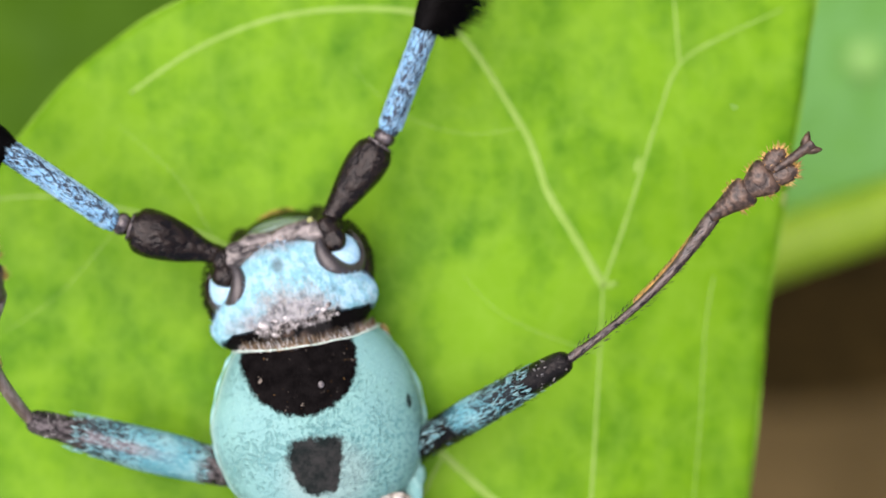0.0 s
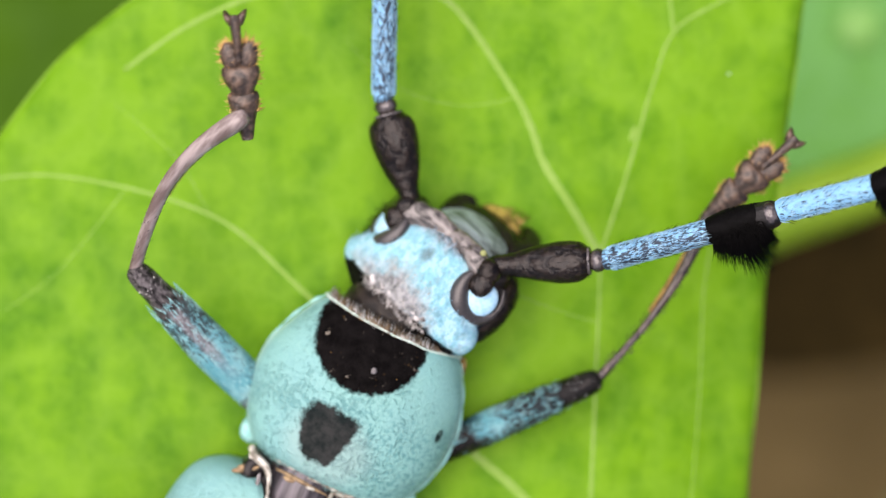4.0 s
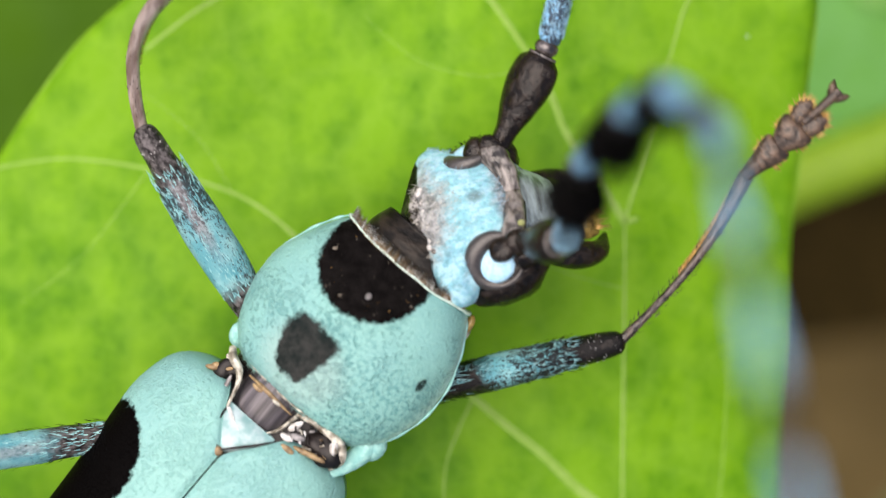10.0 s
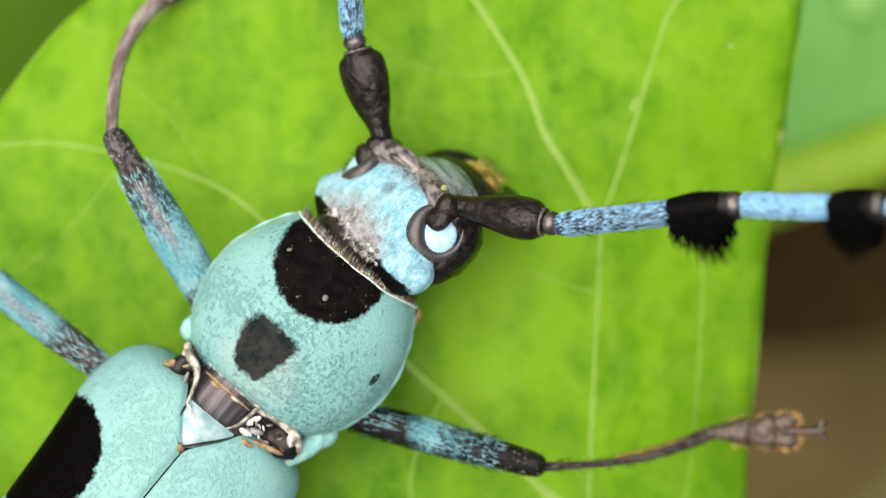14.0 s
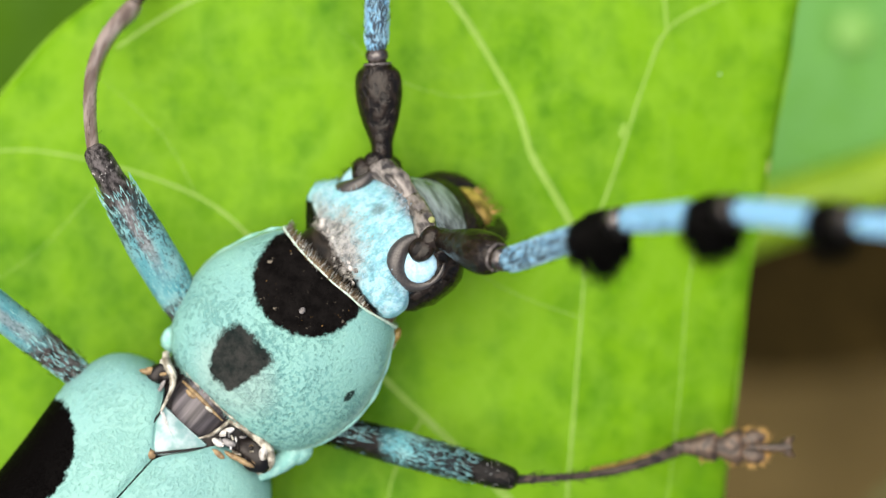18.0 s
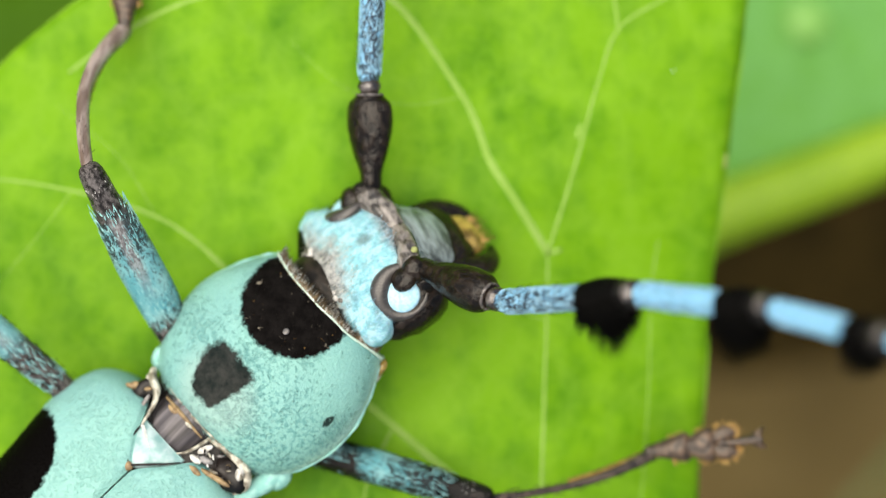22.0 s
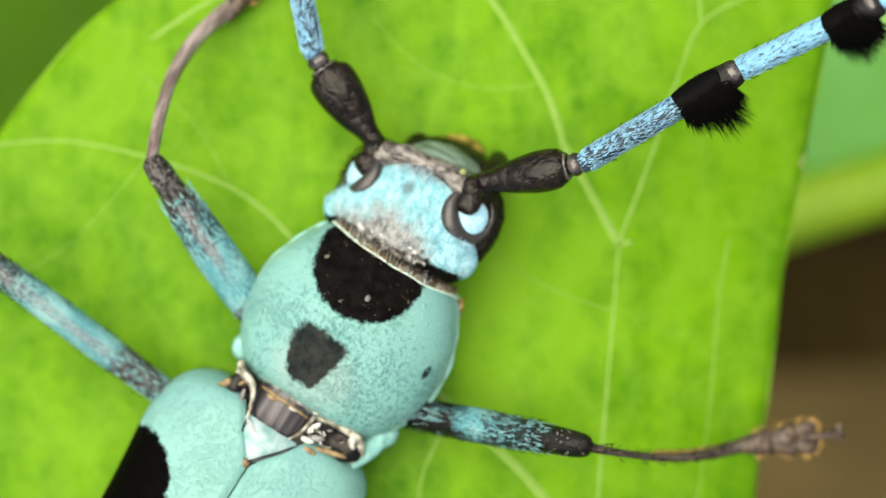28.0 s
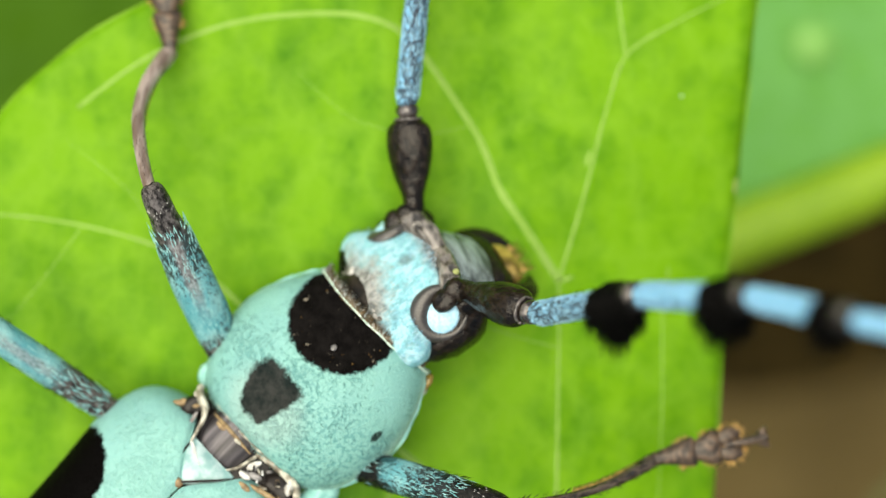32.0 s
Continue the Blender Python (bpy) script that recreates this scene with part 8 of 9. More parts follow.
    walk(segments_r[5], [
        (0, mm(-3.34, 22.03, -1.85, -16.6, -1.4, 4.3)), (0.5, mm(-3.35, 22.04, -1.87, -16.3, -1.3, 4.6)), (1, mm(-1.75, 22.22, -2.22, -17.1, -1.4, 0.1)),
        (1.5, mm(-2.16, 22.19, -2.11, -16.7, -1.3, 1.3)), (2, mm(-1.48, 22.24, 0.48, -15.9, -0.3, 0.4)), (2.5, mm(-2.53, 21.38, 1.86, -50.8, 7.6, 13.3)),
        (4.5, mm(-2.91, 22.27, 0.74, -18.8, 0.3, 10.7)), (5, mm(-3.57, 21.72, 0.78, -24.3, -1.5, 13.4)), (5.5, mm(-0.46, 21.45, 5.56, -9.7, -1.1, 3.9)), (6, mm(-0.13, 21.27, 6.14, -7.6, -1.5, 3.3)),
        (7, mm(-0.71, 21.59, 5.05, -11.1, -1.2, 5.4)), (8, mm(0.42, 21.24, 6.21, -7.4, -1.9, 2.4)), (8.5, mm(0.56, 21.34, 5.88, -8.2, -1.9, 2.1)), (9, mm(-3.44, 21.95, 1.27, -21.5, -1.6, 16.9)),
        (9.25, mm(-6.66, 19.56, -1.18, -55.6, 11.1, 52.4)), (9.5, mm(-3.02, 21.35, 1.84, -47, 11, 18.7)), (9.75, mm(0.4, 21.48, 4.3, -24.7, 9.1, -17.5)), (10, mm(1.37, 21.42, 4.25, -4.4, 8.1, -35.7)),
        (10.25, mm(0.34, 21.91, 3.94, 3, 5.5, -21.2)), (10.5, mm(-1.51, 22.28, 2.02, -25.4, 2.9, -0.6)), (10.75, mm(-4.67, 21.37, 0.01, -49.9, 8, 31.5)), (11, mm(-5.77, 20.8, -0.74, -55.3, 8.8, 34.2)),
        (11.5, mm(-3.17, 21.26, 2.3, -43.3, 2.6, 27.2)), (12, mm(-4.01, 21.13, -1.33, -49.3, 1.7, 33.9)), (13, mm(-3.56, 21.33, -0.87, -38.9, 1, 26.2)),
        (14.5, mm(-3.64, 21.34, -0.15, -47.4, 3.3, 31.1)), (17, mm(-3.09, 21.86, 1.17, -37.8, 0.8, 26.4)), (17.5, mm(-3.37, 21.31, 1.76, -43.7, 3.3, 31.5)),
        (18, mm(-4.21, 21.34, 0.33, -50.1, 8.9, 29.8)), (18.5, mm(-0.55, 21.78, 4.43, -8.1, 7.1, -18.1)), (19, mm(-0.64, 21.91, 4.18, 2.6, 5.3, -14.1)), (19.5, mm(-0.68, 22.1, 3.4, -20.7, 3.4, -5.4)),
        (20, mm(-2.08, 21.66, 0.32, -54.1, 6.2, 11.5)), (21, mm(-2.64, 21.83, 1.86, -42.9, 3.8, 16.1)), (22, mm(-3.17, 21.7, 1.21, -47, 4.8, 20.8)), (23, mm(-3.53, 21.6, 2.02, -43.1, 4.1, 25.5)),
        (24, mm(-3.43, 21.62, 2.09, -42.4, 4, 25.8)), (24.5, mm(-3.26, 21.65, 1.83, -43.4, 4.6, 25.1)), (25, mm(-4.13, 21.48, 0.75, -47.3, 5.8, 29.4)), (25.5, mm(-5.03, 21.71, -2.09, -27, 1, 19.1)),
        (26, mm(-3.34, 22.15, 0.94, -19.2, 0.9, 9.5)), (26.5, mm(-4, 22, 0.97, -19.1, 1.3, 11)), (28.5, mm(-5.04, 21.75, -0.69, -21.4, -1.3, 17.7)), (29, mm(-4.55, 21.56, 1.76, -40.7, 2.5, 25.7)),
        (29.5, mm(-1.42, 21.36, 5.46, -20.7, 8.2, 0)), (30, mm(-0.88, 21.54, 5.03, 3, 8.2, -16.7)), (30.5, mm(-0.74, 22.07, 3.28, -27.7, 4.7, 0.2)), (31, mm(-2.75, 21.79, 2, -41.4, 5.6, 25.6)),
        (32, mm(-1.97, 21.76, 2.15, -43.8, 5.8, 21.8))])
    walk(segments_r[6], [
        (0, mm(-3.54, 24.9, -2.71, -16.7, -2.1, 2.1)), (2, mm(-1.5, 25.13, -0.35, -22.9, -0.5, -0.3)), (2.5, mm(-3.26, 23.16, -0.45, -69, 11.6, 16.6)), (4.5, mm(-3.45, 25.05, -0.23, -18.2, 0.1, 10.1)),
        (6, mm(-0.29, 24.23, 5.74, -15, -1.4, 4.2)), (9, mm(-4.22, 24.63, 0.17, -28.8, -1.1, 18.4)), (9.5, mm(-4.08, 23.15, -0.31, -65.9, 17, 24.5)), (10, mm(3.09, 23.86, 4.03, -18.4, 6.9, -48.9)),
        (10.5, mm(-1.55, 24.99, 0.74, -48, 4.1, 1.9)), (11, mm(-7.05, 22, -3.18, -71.7, 15.6, 39.1)), (12, mm(-5.16, 22.72, -3.6, -48.1, 1.2, 33.5)), (14.5, mm(-4.8, 23.02, -2.36, -46.1, 2.9, 30.7)),
        (17.5, mm(-4.61, 23.09, -0.31, -42.7, 2.9, 31.1)), (18.5, mm(0.33, 24.62, 4.01, -29.3, 6.5, -22.5)), (19, mm(0.1, 24.81, 4.32, -15.2, 5.4, -17)),
        (20, mm(-2.69, 23.33, -2.09, -72.9, 10.5, 14.6)), (23, mm(-4.61, 23.52, -0.02, -60.2, 9.4, 31.2)), (25, mm(-5.32, 23.14, -1.44, -62.8, 11.8, 35)),
        (26, mm(-3.82, 24.94, -0.05, -18.8, 0.4, 8.1)), (28.5, mm(-5.87, 24.42, -1.78, -28.7, -0.7, 19.2)), (29, mm(-5.61, 23.57, -0.19, -40.2, 1.8, 24.9)),
        (29.5, mm(-1.58, 24.17, 4.41, -43.4, 9.8, 4.2)), (30, mm(0, 24.41, 5.19, -11.4, 8.4, -21.4)), (30.5, mm(-0.86, 24.72, 1.89, -50.6, 6.9, 4.5)), (32, mm(-2.97, 23.69, 0.09, -61.7, 12, 28.5))])
    walk(segments_r[7], [
        (0, mm(-3.61, 27.58, -3.52, -23.9, -2.2, 1.5)), (2, mm(-1.48, 27.71, -1.44, -22.5, -1.3, -2.1)), (2.5, mm(-4.05, 23.97, -3.01, -68.2, 10.5, 16.1)),
        (4.5, mm(-3.91, 27.67, -1.1, -17.6, -0.1, 9.4)), (6, mm(-0.47, 26.93, 5.01, -21.9, -1.1, 5.1)), (9, mm(-4.97, 26.96, -1.18, -35.5, -0.3, 19.7)),
        (9.5, mm(-5.23, 23.88, -2.76, -81.3, 23.4, 27.6)), (10, mm(5.02, 25.69, 3.15, -34.6, 1.3, -65.1)), (10.5, mm(-1.76, 26.86, -1.34, -71.1, 6.5, 4.1)),
        (11, mm(-8.15, 22.23, -5.74, -70.1, 15.9, 39.2)), (12, mm(-6.23, 24.26, -5.69, -46.9, 0.8, 33.1)), (14.5, mm(-5.88, 24.63, -4.37, -44.9, 2.5, 30.3)),
        (17.5, mm(-5.76, 24.8, -2.2, -41.7, 2.6, 30.7)), (18.5, mm(1.12, 26.93, 2.64, -52.9, 3.8, -27.2)), (19, mm(0.82, 27.42, 3.59, -37.8, 4.4, -20.7)),
        (20, mm(-3.37, 24.01, -4.73, -71.6, 11.1, 14.8)), (23, mm(-5.67, 24.51, -2.42, -58.9, 9.4, 31.2)), (25, mm(-6.47, 23.9, -3.88, -61.4, 11.5, 34.8)), (26, mm(-4.2, 27.57, -0.95, -18.5, 0, 6.8)),
        (28.5, mm(-6.66, 26.74, -3.13, -35.5, 0, 20.5)), (29, mm(-6.56, 25.49, -2, -39.6, 1.1, 24.1)), (29.5, mm(-2.05, 26.18, 2.52, -64.7, 12.9, 7.6)), (30, mm(0.93, 26.99, 4.64, -31.2, 7, -28.2)),
        (30.5, mm(-1.26, 26.48, -0.25, -71.9, 10.6, 7.6)), (32, mm(-4.05, 24.61, -2.33, -60.6, 12.1, 28.6))])
    walk(segments_r[8], [
        (0, mm(-3.63, 29.96, -4.57, -23.7, -3.2, -0.5)), (2, mm(-1.37, 30.11, -2.43, -22.1, -2, -3.8)), (2.5, mm(-4.74, 24.77, -5.38, -67.5, 9.4, 15.7)),
        (4.5, mm(-4.31, 30.12, -1.89, -17.1, -0.3, 8.8)), (6, mm(-0.67, 29.34, 4.05, -21.4, -1.6, 3.9)), (9, mm(-5.68, 28.96, -2.69, -35.1, -1.1, 18.7)),
        (9.5, mm(-6.31, 23.76, -5.12, -79.9, 23, 27.6)), (10, mm(6.95, 26.62, 1.67, -48.5, -9.1, -80.4)), (10.5, mm(-2.1, 27.68, -3.78, -91.3, 9.3, 5.1)),
        (11, mm(-9.23, 22.49, -8.09, -68.6, 16.3, 39.3)), (12, mm(-7.22, 25.73, -7.58, -45.8, 0.4, 32.7)), (14.5, mm(-6.88, 26.18, -6.21, -43.7, 2.1, 30)),
        (17.5, mm(-6.82, 26.43, -3.93, -40.8, 2.2, 30.3)), (18.5, mm(1.72, 28.39, 0.57, -74.7, -0.6, -30.6)), (19, mm(1.44, 29.38, 2, -61.2, 1.7, -24.2)),
        (20, mm(-4.04, 24.68, -7.15, -70.3, 11.7, 15)), (23, mm(-6.67, 25.47, -4.61, -57.6, 9.3, 31.2)), (25, mm(-7.56, 24.66, -6.12, -60, 11.2, 34.7)), (26, mm(-4.49, 30.01, -1.77, -18.1, -0.4, 5.5)),
        (28.5, mm(-7.4, 28.72, -4.64, -35.1, -0.6, 19.6)), (29, mm(-7.41, 27.3, -3.65, -39.1, 0.4, 23.3)), (29.5, mm(-2.72, 27.21, 0.23, -82.5, 16.5, 9.4)),
        (30, mm(1.84, 29.03, 3.31, -53.7, 2.5, -35.5)), (30.5, mm(-1.81, 27.22, -2.68, -89.5, 14.7, 9)), (32, mm(-5.08, 25.5, -4.54, -59.6, 12.3, 28.6))])
    walk(segments_l[0], [
        (0, mm(0, 3.2, 0, 7.1, 0, -15.4)), (0.5, mm(0, 3.2, 0, 6.3, 0, -11.9)), (1, mm(0, 3.2, 0, 6.3, 0, -12.4)), (1.5, mm(0, 3.2, 0, 6.3, 0, -12.2)), (2, mm(0, 3.2, 0, 5.7, 0, -7.9)),
        (2.5, mm(0, 3.2, 0, 2.4, 0, -16)), (4.5, mm(0, 3.2, 0, 1.7, 0, -16.9)), (5, mm(0, 3.2, 0, 1.8, 0, -27.4)), (5.5, mm(0, 3.2, 0, 1.4, 0, -32.1)), (6, mm(0, 3.2, 0, 1.4, 0, -36.1)),
        (7, mm(0, 3.2, 0, 1.8, 0, -34.6)), (8, mm(0, 3.2, 0, 2.3, 0, -33.5)), (8.5, mm(0, 3.2, 0, 2.5, 0, -34.4)), (9, mm(0, 3.2, 0, 4.4, 0, -39)), (9.25, mm(0, 3.2, 0, -7.5, 0, -20)),
        (9.5, mm(0, 3.2, 0, 7.2, 0, 2.3)), (9.75, mm(0, 3.2, 0, 9.4, 0, 5.3)), (10, mm(0, 3.2, 0, 11.3, 0, 7.6)), (10.25, mm(0, 3.2, 0, 3.9, 0, -3.3)), (10.5, mm(0, 3.2, 0, -2.6, 0, -13.1)),
        (10.75, mm(0, 3.2, 0, 2.7, 0, -5.2)), (11, mm(0, 3.2, 0, 7.5, 0, 1.5)), (11.5, mm(0, 3.2, 0, 2.8, 0, -5.8)), (12, mm(0, 3.2, 0, 1.3, 0, -11)), (13, mm(0, 3.2, 0, 0.5, 0, -13.7)),
        (14.5, mm(0, 3.2, 0, 0.2, 0, -14)), (17, mm(0, 3.2, 0, 0.1, 0, -15)), (17.5, mm(0, 3.2, 0, 0.3, 0, -14)), (18, mm(0, 3.2, 0, 2.8, 0, -6.3)), (18.5, mm(0, 3.2, 0, 3.9, 0, -3.7)),
        (19, mm(0, 3.2, 0, 5.4, 0, -1.2)), (19.5, mm(0, 3.2, 0, 6.1, 0, -0.3)), (20, mm(0, 3.2, 0, 5.6, 0, -1)), (21, mm(0, 3.2, 0, 4.3, 0, -3.1)), (22, mm(0, 3.2, 0, 2.6, 0, -5.9)),
        (23, mm(0, 3.2, 0, 1.6, 0, -7.8)), (24, mm(0, 3.2, 0, 2.4, 0, -6.7)), (24.5, mm(0, 3.2, 0, 2.4, 0, -7.2)), (25, mm(0, 3.2, 0, 1.9, 0, -8.5)), (25.5, mm(0, 3.2, 0, 0.9, 0, -19.2)),
        (26, mm(0, 3.2, 0, 3.9, 0, -27.1)), (26.5, mm(0, 3.2, 0, 3.6, 0, -23.4)), (28.5, mm(0, 3.2, 0, 2.4, 0, -24)), (29, mm(0, 3.2, 0, 1.4, 0, -20.4)), (29.5, mm(0, 3.2, 0, 2.2, 0, -7.6)),
        (30, mm(0, 3.2, 0, 1.8, 0, -7.4)), (30.5, mm(0, 3.2, 0, 3.8, 0, -4)), (31, mm(0, 3.2, 0, 2.6, 0, -6.3)), (32, mm(0, 3.2, 0, 0.2, 0, -11.2))])
    walk(segments_l[1], [
        (0, mm(1.27, 7.79, 0.6, -1.3, 0, -15.5)), (2, mm(0.66, 7.93, 0.47, -2.7, 0, -7.7)), (2.5, mm(1.32, 7.81, 0.2, -5.2, -0.2, -12.2)), (4.5, mm(1.39, 7.79, 0.14, -5.7, -0.1, -12.6)),
        (6, mm(2.83, 7.08, 0.12, -6.6, -0.1, -33.2)), (9, mm(3.01, 6.92, 0.37, -3.9, -0.2, -36.7)), (9.5, mm(-0.19, 7.96, 0.6, 1.5, -0.8, 8.7)), (10, mm(-0.62, 7.87, 0.94, 6.4, -1.4, 14.4)),
        (10.5, mm(1.09, 7.87, -0.22, -7.9, 0.3, -6.8)), (11, mm(-0.13, 7.96, 0.62, 2.4, -0.9, 8.3)), (12, mm(0.91, 7.91, 0.11, -5.3, -0.1, -5.5)), (14.5, mm(1.16, 7.86, 0.02, -6.5, 0, -8.7)),
        (17, mm(1.24, 7.84, 0.01, -6.7, 0, -9.8)), (19, mm(0.1, 7.98, 0.45, 0, -0.6, 5.4)), (23, mm(0.65, 7.95, 0.13, -4, -0.2, -1.3)), (25, mm(0.71, 7.94, 0.16, -4.4, -0.2, -2.7)),
        (26, mm(2.18, 7.46, 0.33, -4.2, -0.2, -24.5)), (28.5, mm(1.95, 7.58, 0.2, -5.5, -0.1, -20.7)), (29, mm(1.67, 7.7, 0.12, -6.2, -0.1, -16.4)), (30, mm(0.62, 7.96, 0.15, -3.7, -0.2, -0.9)),
        (32, mm(0.93, 7.91, 0.02, -5.7, 0, -4.9))])
    walk(segments_l[2], [
        (0, mm(2.39, 11.84, 0.5, -9.3, 0, -15.5)), (2, mm(1.22, 12.09, 0.28, -10.7, 0, -7.5)), (2.5, mm(2.21, 11.9, -0.18, -12.7, 0.2, -8.3)), (4.5, mm(2.3, 11.87, -0.28, -13, 0.3, -8.3)),
        (6, mm(5.11, 10.57, -0.37, -14.6, 0.3, -30.3)), (9, mm(5.52, 10.28, 0.08, -12, 0, -34.5)), (9.5, mm(-0.82, 12.11, 0.71, -4.1, -1, 15.1)), (10, mm(-1.67, 11.9, 1.41, 1.4, -2.1, 21.5)),
        (10.5, mm(1.57, 12, -0.79, -13.2, 1.2, -0.3)), (11, mm(-0.74, 12.11, 0.8, -2.7, -1.2, 15.3)), (12, mm(1.32, 12.07, -0.28, -11.7, 0.4, 0)), (14.5, mm(1.79, 11.98, -0.46, -13.1, 0.6, -3.5)),
        (17, mm(1.95, 11.95, -0.48, -13.4, 0.6, -4.7)), (19, mm(-0.3, 12.16, 0.45, -5.4, -0.6, 12.1)), (23, mm(0.75, 12.14, -0.17, -9.6, 0.3, 5.1)), (25, mm(0.9, 12.13, -0.16, -10.5, 0.3, 3.2)),
        (26, mm(3.92, 11.28, 0.02, -12.1, 0, -22)), (28.5, mm(3.43, 11.49, -0.2, -13.2, 0.2, -17.3)), (29, mm(2.85, 11.7, -0.33, -13.6, 0.3, -12.5)), (30, mm(0.69, 12.15, -0.12, -9.2, 0.2, 5.6)),
        (32, mm(1.29, 12.07, -0.4, -11.4, 0.6, 1.3))])
    walk(segments_l[3], [
        (0, mm(3.39, 15.45, -0.11, -16.9, 0, -15.6)), (2, mm(1.7, 15.79, -0.43, -18.3, 0, -7.3)), (2.5, mm(2.74, 15.57, -1.01, -19.8, 1, -4.7)), (4.5, mm(2.84, 15.53, -1.13, -19.9, 1.2, -4.3)),
        (6, mm(6.97, 13.74, -1.32, -22.2, 1, -27.6)), (9, mm(7.62, 13.34, -0.71, -19.9, 0.4, -32.3)), (9.5, mm(-1.81, 15.77, 0.44, -9.6, -0.5, 21.4)), (10, mm(-3.07, 15.44, 1.5, -3.6, -2.3, 28.4)),
        (10.5, mm(1.58, 15.7, -1.66, -18.5, 2.7, 6.1)), (11, mm(-1.74, 15.77, 0.62, -7.8, -0.8, 22.1)), (12, mm(1.31, 15.79, -1.05, -17.9, 1.5, 5.2)), (14.5, mm(2.01, 15.68, -1.32, -19.4, 1.7, 1.6)),
        (17, mm(2.25, 15.63, -1.36, -19.8, 1.8, 0.3)), (19, mm(-1.09, 15.86, 0.1, -10.6, 0, 18.7)), (23, mm(0.41, 15.87, -0.8, -14.8, 1.3, 11.4)), (25, mm(0.69, 15.86, -0.86, -16.4, 1.3, 8.8)),
        (26, mm(5.31, 14.72, -0.78, -19.7, 0.5, -19.7)), (28.5, mm(4.53, 15.02, -1.07, -20.6, 0.9, -14.2)), (29, mm(3.64, 15.31, -1.23, -20.8, 1.2, -8.8)),
        (30, mm(0.32, 15.88, -0.72, -14.5, 1.2, 11.9)), (32, mm(1.2, 15.8, -1.15, -16.9, 1.8, 7.3))])
    walk(segments_l[4], [
        (0, mm(4.29, 18.68, -1.13, -24, 0, -15.6)), (2, mm(2.13, 19.09, -1.53, -25.3, 0.1, -7.1)), (2.5, mm(2.99, 18.85, -2.2, -26.5, 2.2, -1.4)), (4.5, mm(3.06, 18.82, -2.33, -26.4, 2.6, -0.6)),
        (6, mm(8.44, 16.63, -2.65, -29.5, 2, -25)), (9, mm(9.37, 16.13, -1.91, -27.4, 1.2, -30.3)), (9.5, mm(-3.06, 18.98, -0.15, -14.7, 0.5, 27.4)), (10, mm(-4.72, 18.51, 1.28, -8.4, -1.9, 35.2)),
        (10.5, mm(1.17, 19, -2.77, -23.4, 4.7, 12.3)), (11, mm(-3.03, 18.99, 0.14, -12.5, 0.1, 28.6)), (12, mm(0.98, 19.11, -2.13, -23.6, 3, 10.1)), (14.5, mm(1.88, 18.98, -2.48, -25.3, 3.4, 6.2)),
        (17, mm(2.19, 18.92, -2.55, -25.7, 3.4, 4.8)), (19, mm(-2.19, 19.12, -0.54, -9.1, 0.4, 21.1)), (23, mm(-0.28, 19.19, -1.69, -19.7, 2.9, 17.3)), (25, mm(0.16, 19.17, -1.84, -21.8, 2.8, 14)),
        (26, mm(6.41, 17.83, -1.96, -26.8, 1.3, -17.5)), (28.5, mm(5.31, 18.21, -2.3, -27.5, 2, -11.3)), (29, mm(4.12, 18.55, -2.47, -27.4, 2.5, -5.4)), (30, mm(-0.39, 19.19, -1.6, -19.4, 2.8, 17.9)),
        (32, mm(0.74, 19.11, -2.17, -22, 3.5, 12.9))])
    walk(segments_l[5], [
        (0, mm(5.08, 21.49, -2.43, -23.6, 0.6, -14.3)), (2, mm(2.48, 21.96, -2.9, -24.8, 0.6, -5.9)), (2.5, mm(3.01, 21.71, -3.62, -25.7, 3.4, 0.9)), (4.5, mm(3.03, 21.68, -3.75, -25.5, 3.7, 1.7)),
        (6, mm(9.57, 19.17, -4.22, -29.1, 3.3, -22.7)), (9, mm(10.78, 18.6, -3.38, -27.3, 2.4, -27.9)), (9.5, mm(-4.49, 21.73, -0.96, -13.2, 1.1, 29.7)), (10, mm(-6.53, 21.11, 0.82, -6.8, -1.5, 37.5)),
        (10.5, mm(0.44, 21.84, -4.04, -22.3, 5.7, 14.5)), (11, mm(-4.53, 21.73, -0.55, -10.9, 0.6, 31)), (12, mm(0.4, 21.98, -3.41, -22.3, 4, 12.4)), (14.5, mm(1.49, 21.84, -3.85, -24, 4.5, 8.5)),
        (17, mm(1.87, 21.79, -3.93, -24.5, 4.5, 7.2)), (19, mm(-3.33, 22.07, -1.05, -7.6, 0.8, 23.5)), (23, mm(-1.22, 22.05, -2.77, -18.1, 3.7, 19.6)), (25, mm(-0.62, 22.04, -3.03, -20.4, 3.7, 16.3)),
        (26, mm(7.24, 20.56, -3.4, -26.3, 2.4, -15.4)), (28.5, mm(5.82, 21, -3.78, -26.9, 3.2, -9)), (29, mm(4.32, 21.38, -3.94, -26.7, 3.7, -3)), (30, mm(-1.37, 22.05, -2.66, -17.9, 3.6, 20.3)),
        (32, mm(0, 21.99, -3.36, -20.5, 4.4, 15.3))])
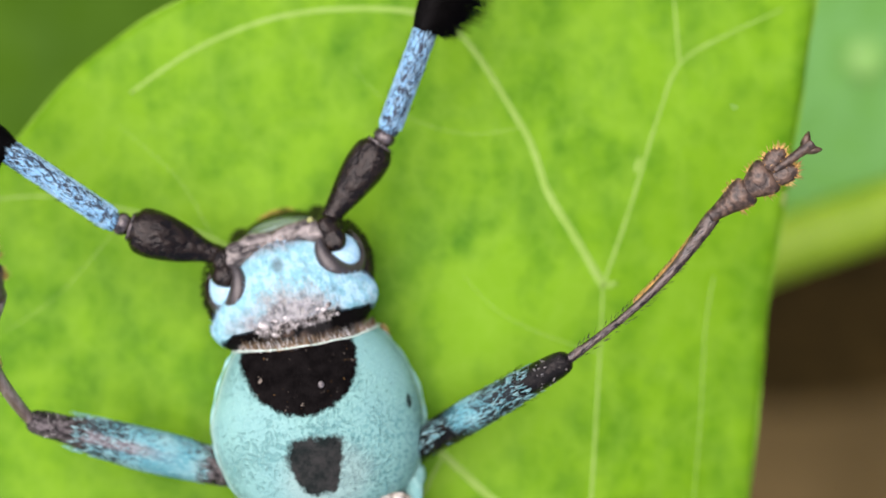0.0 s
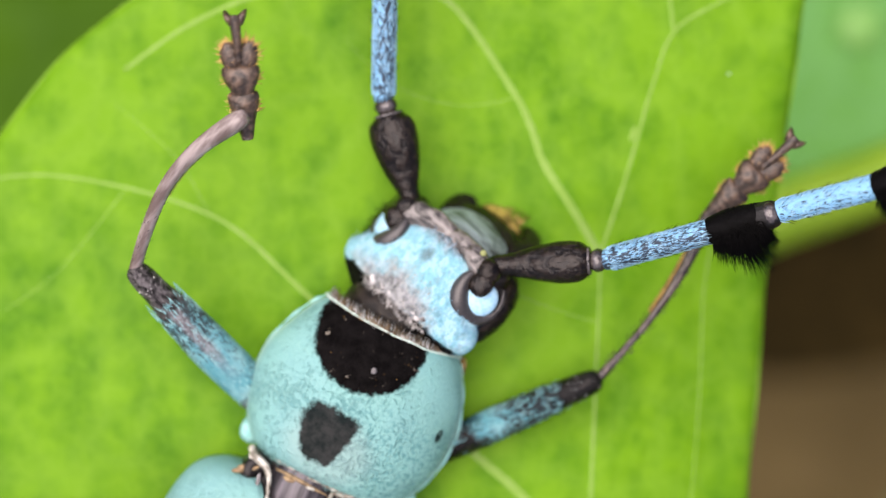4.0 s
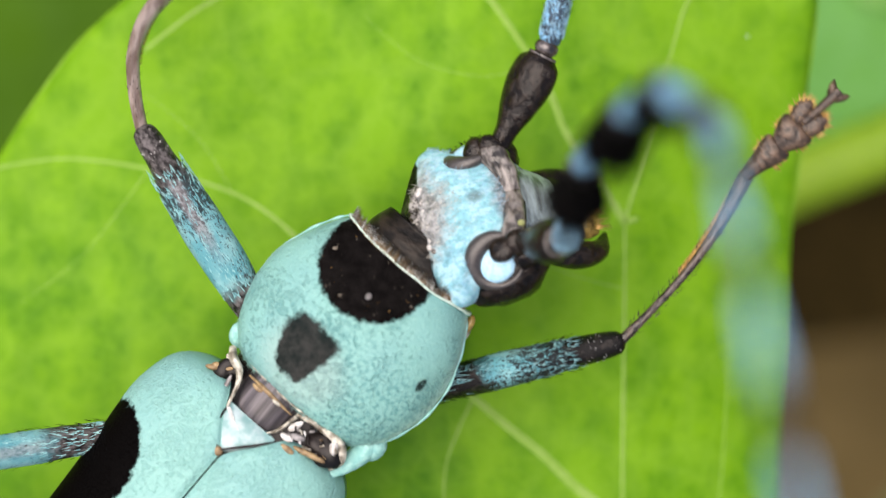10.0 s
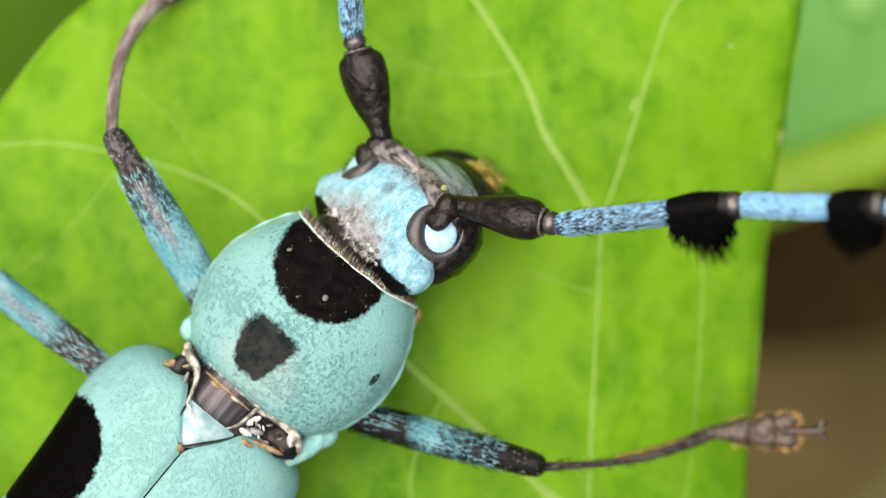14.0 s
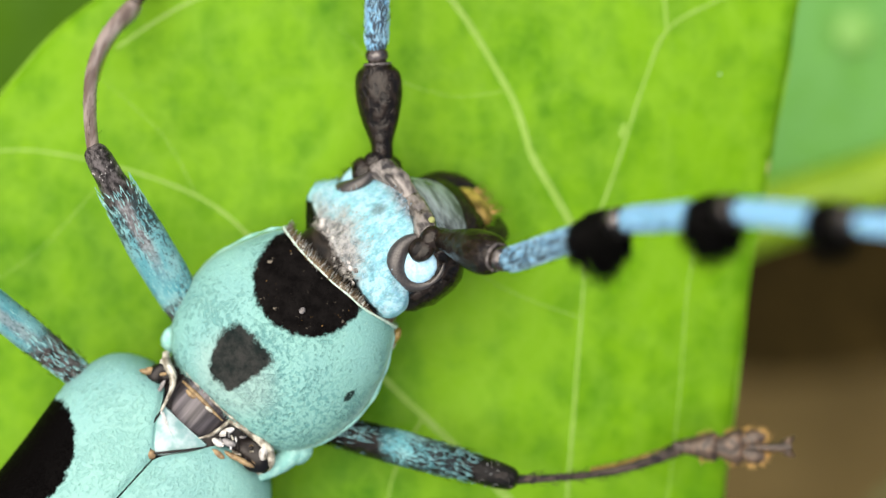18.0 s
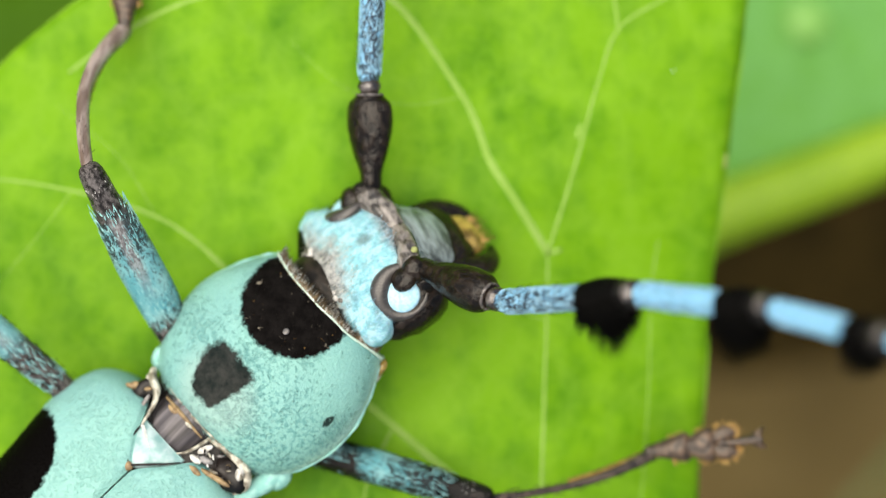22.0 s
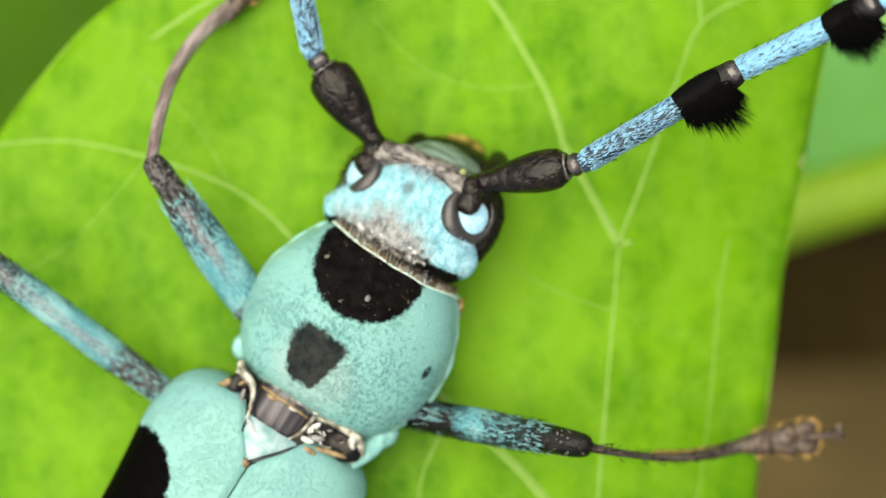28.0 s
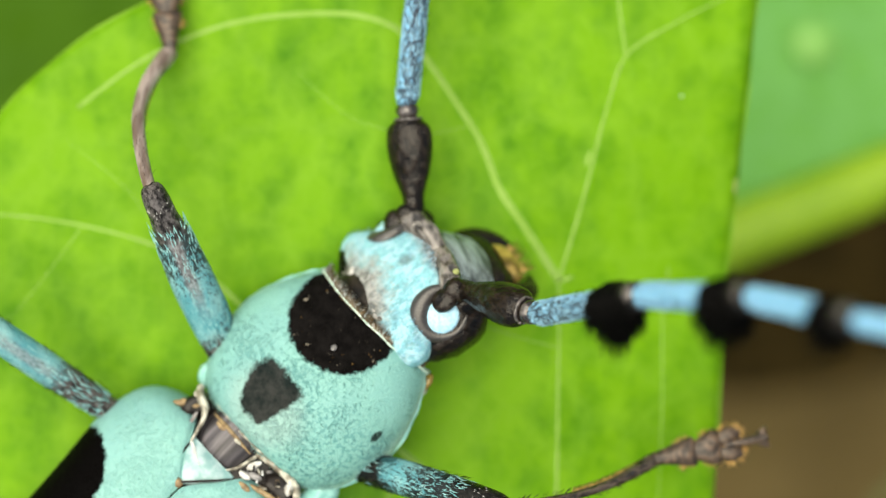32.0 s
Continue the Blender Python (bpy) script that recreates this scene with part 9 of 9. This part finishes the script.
    walk(segments_l[6], [
        (0, mm(5.74, 24.16, -3.63, -23.1, 1.1, -13)), (2, mm(2.75, 24.67, -4.15, -24.3, 1.2, -4.8)), (2.5, mm(2.88, 24.42, -4.92, -24.9, 4.5, 3.2)), (4.5, mm(2.86, 24.39, -5.03, -24.6, 4.8, 4)),
        (6, mm(10.51, 21.62, -5.68, -28.6, 4.6, -20.4)), (9, mm(11.97, 20.98, -4.75, -27, 3.6, -25.6)), (9.5, mm(-5.95, 24.26, -1.64, -11.6, 1.6, 31.9)), (10, mm(-8.34, 23.48, 0.46, -5.3, -1.2, 39.9)),
        (10.5, mm(-0.36, 24.5, -5.17, -21.2, 6.6, 16.7)), (11, mm(-6.05, 24.25, -1.11, -9.3, 1, 33.4)), (12, mm(-0.27, 24.68, -4.54, -21, 4.9, 14.6)), (14.5, mm(0.99, 24.54, -5.07, -22.8, 5.5, 10.8)),
        (17, mm(1.43, 24.49, -5.18, -23.3, 5.6, 9.5)), (19, mm(-4.52, 24.79, -1.44, -6.1, 1.2, 25.9)), (23, mm(-2.23, 24.72, -3.7, -16.5, 4.4, 21.8)), (25, mm(-1.47, 24.72, -4.08, -19, 4.6, 18.7)),
        (26, mm(7.9, 23.17, -4.73, -25.8, 3.4, -13.3)), (28.5, mm(6.16, 23.65, -5.14, -26.2, 4.3, -6.7)), (29, mm(4.37, 24.06, -5.29, -25.8, 4.9, -0.7)),
        (30, mm(-2.42, 24.71, -3.58, -16.3, 4.4, 22.7)), (32, mm(-0.82, 24.68, -4.41, -19, 5.3, 17.6))])
    walk(segments_l[7], [
        (0, mm(6.3, 26.67, -4.73, -22.7, 1.7, -11.8)), (2, mm(2.94, 27.21, -5.3, -23.7, 1.7, -3.7)), (2.5, mm(2.65, 26.95, -6.1, -24.1, 5.5, 5.5)), (4.5, mm(2.58, 26.92, -6.19, -23.6, 5.8, 6.3)),
        (6, mm(11.26, 23.96, -7.02, -28.1, 5.8, -18.1)), (9, mm(12.98, 23.27, -6.02, -26.8, 4.8, -23.3)), (9.5, mm(-7.41, 26.58, -2.21, -10.1, 2.1, 34.1)),
        (10, mm(-10.13, 25.62, 0.21, -3.7, -1, 42.2)), (10.5, mm(-1.23, 26.97, -6.18, -20, 7.4, 19)), (11, mm(-7.58, 26.55, -1.57, -7.8, 1.4, 35.8)), (12, mm(-1.01, 27.19, -5.54, -19.6, 5.8, 16.9)),
        (14.5, mm(0.4, 27.06, -6.14, -21.5, 6.4, 13.1)), (17, mm(0.9, 27, -6.28, -22.1, 6.5, 11.8)), (19, mm(-5.75, 27.29, -1.74, -4.6, 1.4, 28.4)), (23, mm(-3.29, 27.18, -4.49, -14.8, 5.1, 24.1)),
        (25, mm(-2.39, 27.21, -4.98, -17.6, 5.4, 21)), (26, mm(8.41, 25.64, -5.94, -25.2, 4.4, -11.3)), (28.5, mm(6.36, 26.16, -6.37, -25.6, 5.4, -4.5)), (29, mm(4.3, 26.59, -6.5, -25, 6, 1.5)),
        (30, mm(-3.51, 27.16, -4.36, -14.8, 5.1, 25.1)), (32, mm(-1.7, 27.18, -5.32, -17.4, 6.1, 20))])
    walk(segments_l[8], [
        (0, mm(6.76, 29.03, -5.74, -22.3, 2.1, -10.6)), (2, mm(3.06, 29.59, -6.35, -23.2, 2.1, -2.6)), (2.5, mm(2.32, 29.3, -7.16, -23.2, 6.5, 7.7)), (4.5, mm(2.22, 29.28, -7.23, -22.6, 6.8, 8.6)),
        (6, mm(11.86, 26.18, -8.24, -27.6, 7, -15.9)), (9, mm(13.8, 25.44, -7.19, -26.5, 5.9, -21)), (9.5, mm(-8.86, 28.69, -2.66, -8.5, 2.5, 36.3)), (10, mm(-11.87, 27.54, 0.04, -2.1, -0.9, 44.6)),
        (10.5, mm(-2.13, 29.24, -7.06, -18.8, 8.3, 21.4)), (11, mm(-9.09, 28.64, -1.92, -6.2, 1.7, 38.1)), (12, mm(-1.81, 29.5, -6.41, -18.3, 6.6, 19.1)),
        (14.5, mm(-0.25, 29.39, -7.09, -20.2, 7.3, 15.4)), (17, mm(0.3, 29.34, -7.25, -20.8, 7.5, 14.1)), (19, mm(-6.98, 29.57, -1.95, -9.5, 1.9, 34.3)),
        (23, mm(-4.37, 29.45, -5.15, -13.2, 5.7, 26.4)), (25, mm(-3.34, 29.49, -5.76, -16.1, 6.1, 23.3)), (26, mm(8.78, 27.96, -7.05, -24.6, 5.3, -9.3)),
        (28.5, mm(6.44, 28.5, -7.49, -24.8, 6.5, -2.3)), (29, mm(4.12, 28.94, -7.59, -24.1, 7, 3.8)), (30, mm(-4.63, 29.41, -5.02, -13.2, 5.7, 27.5)), (32, mm(-2.62, 29.48, -6.09, -15.8, 6.8, 22.4))])


motions()
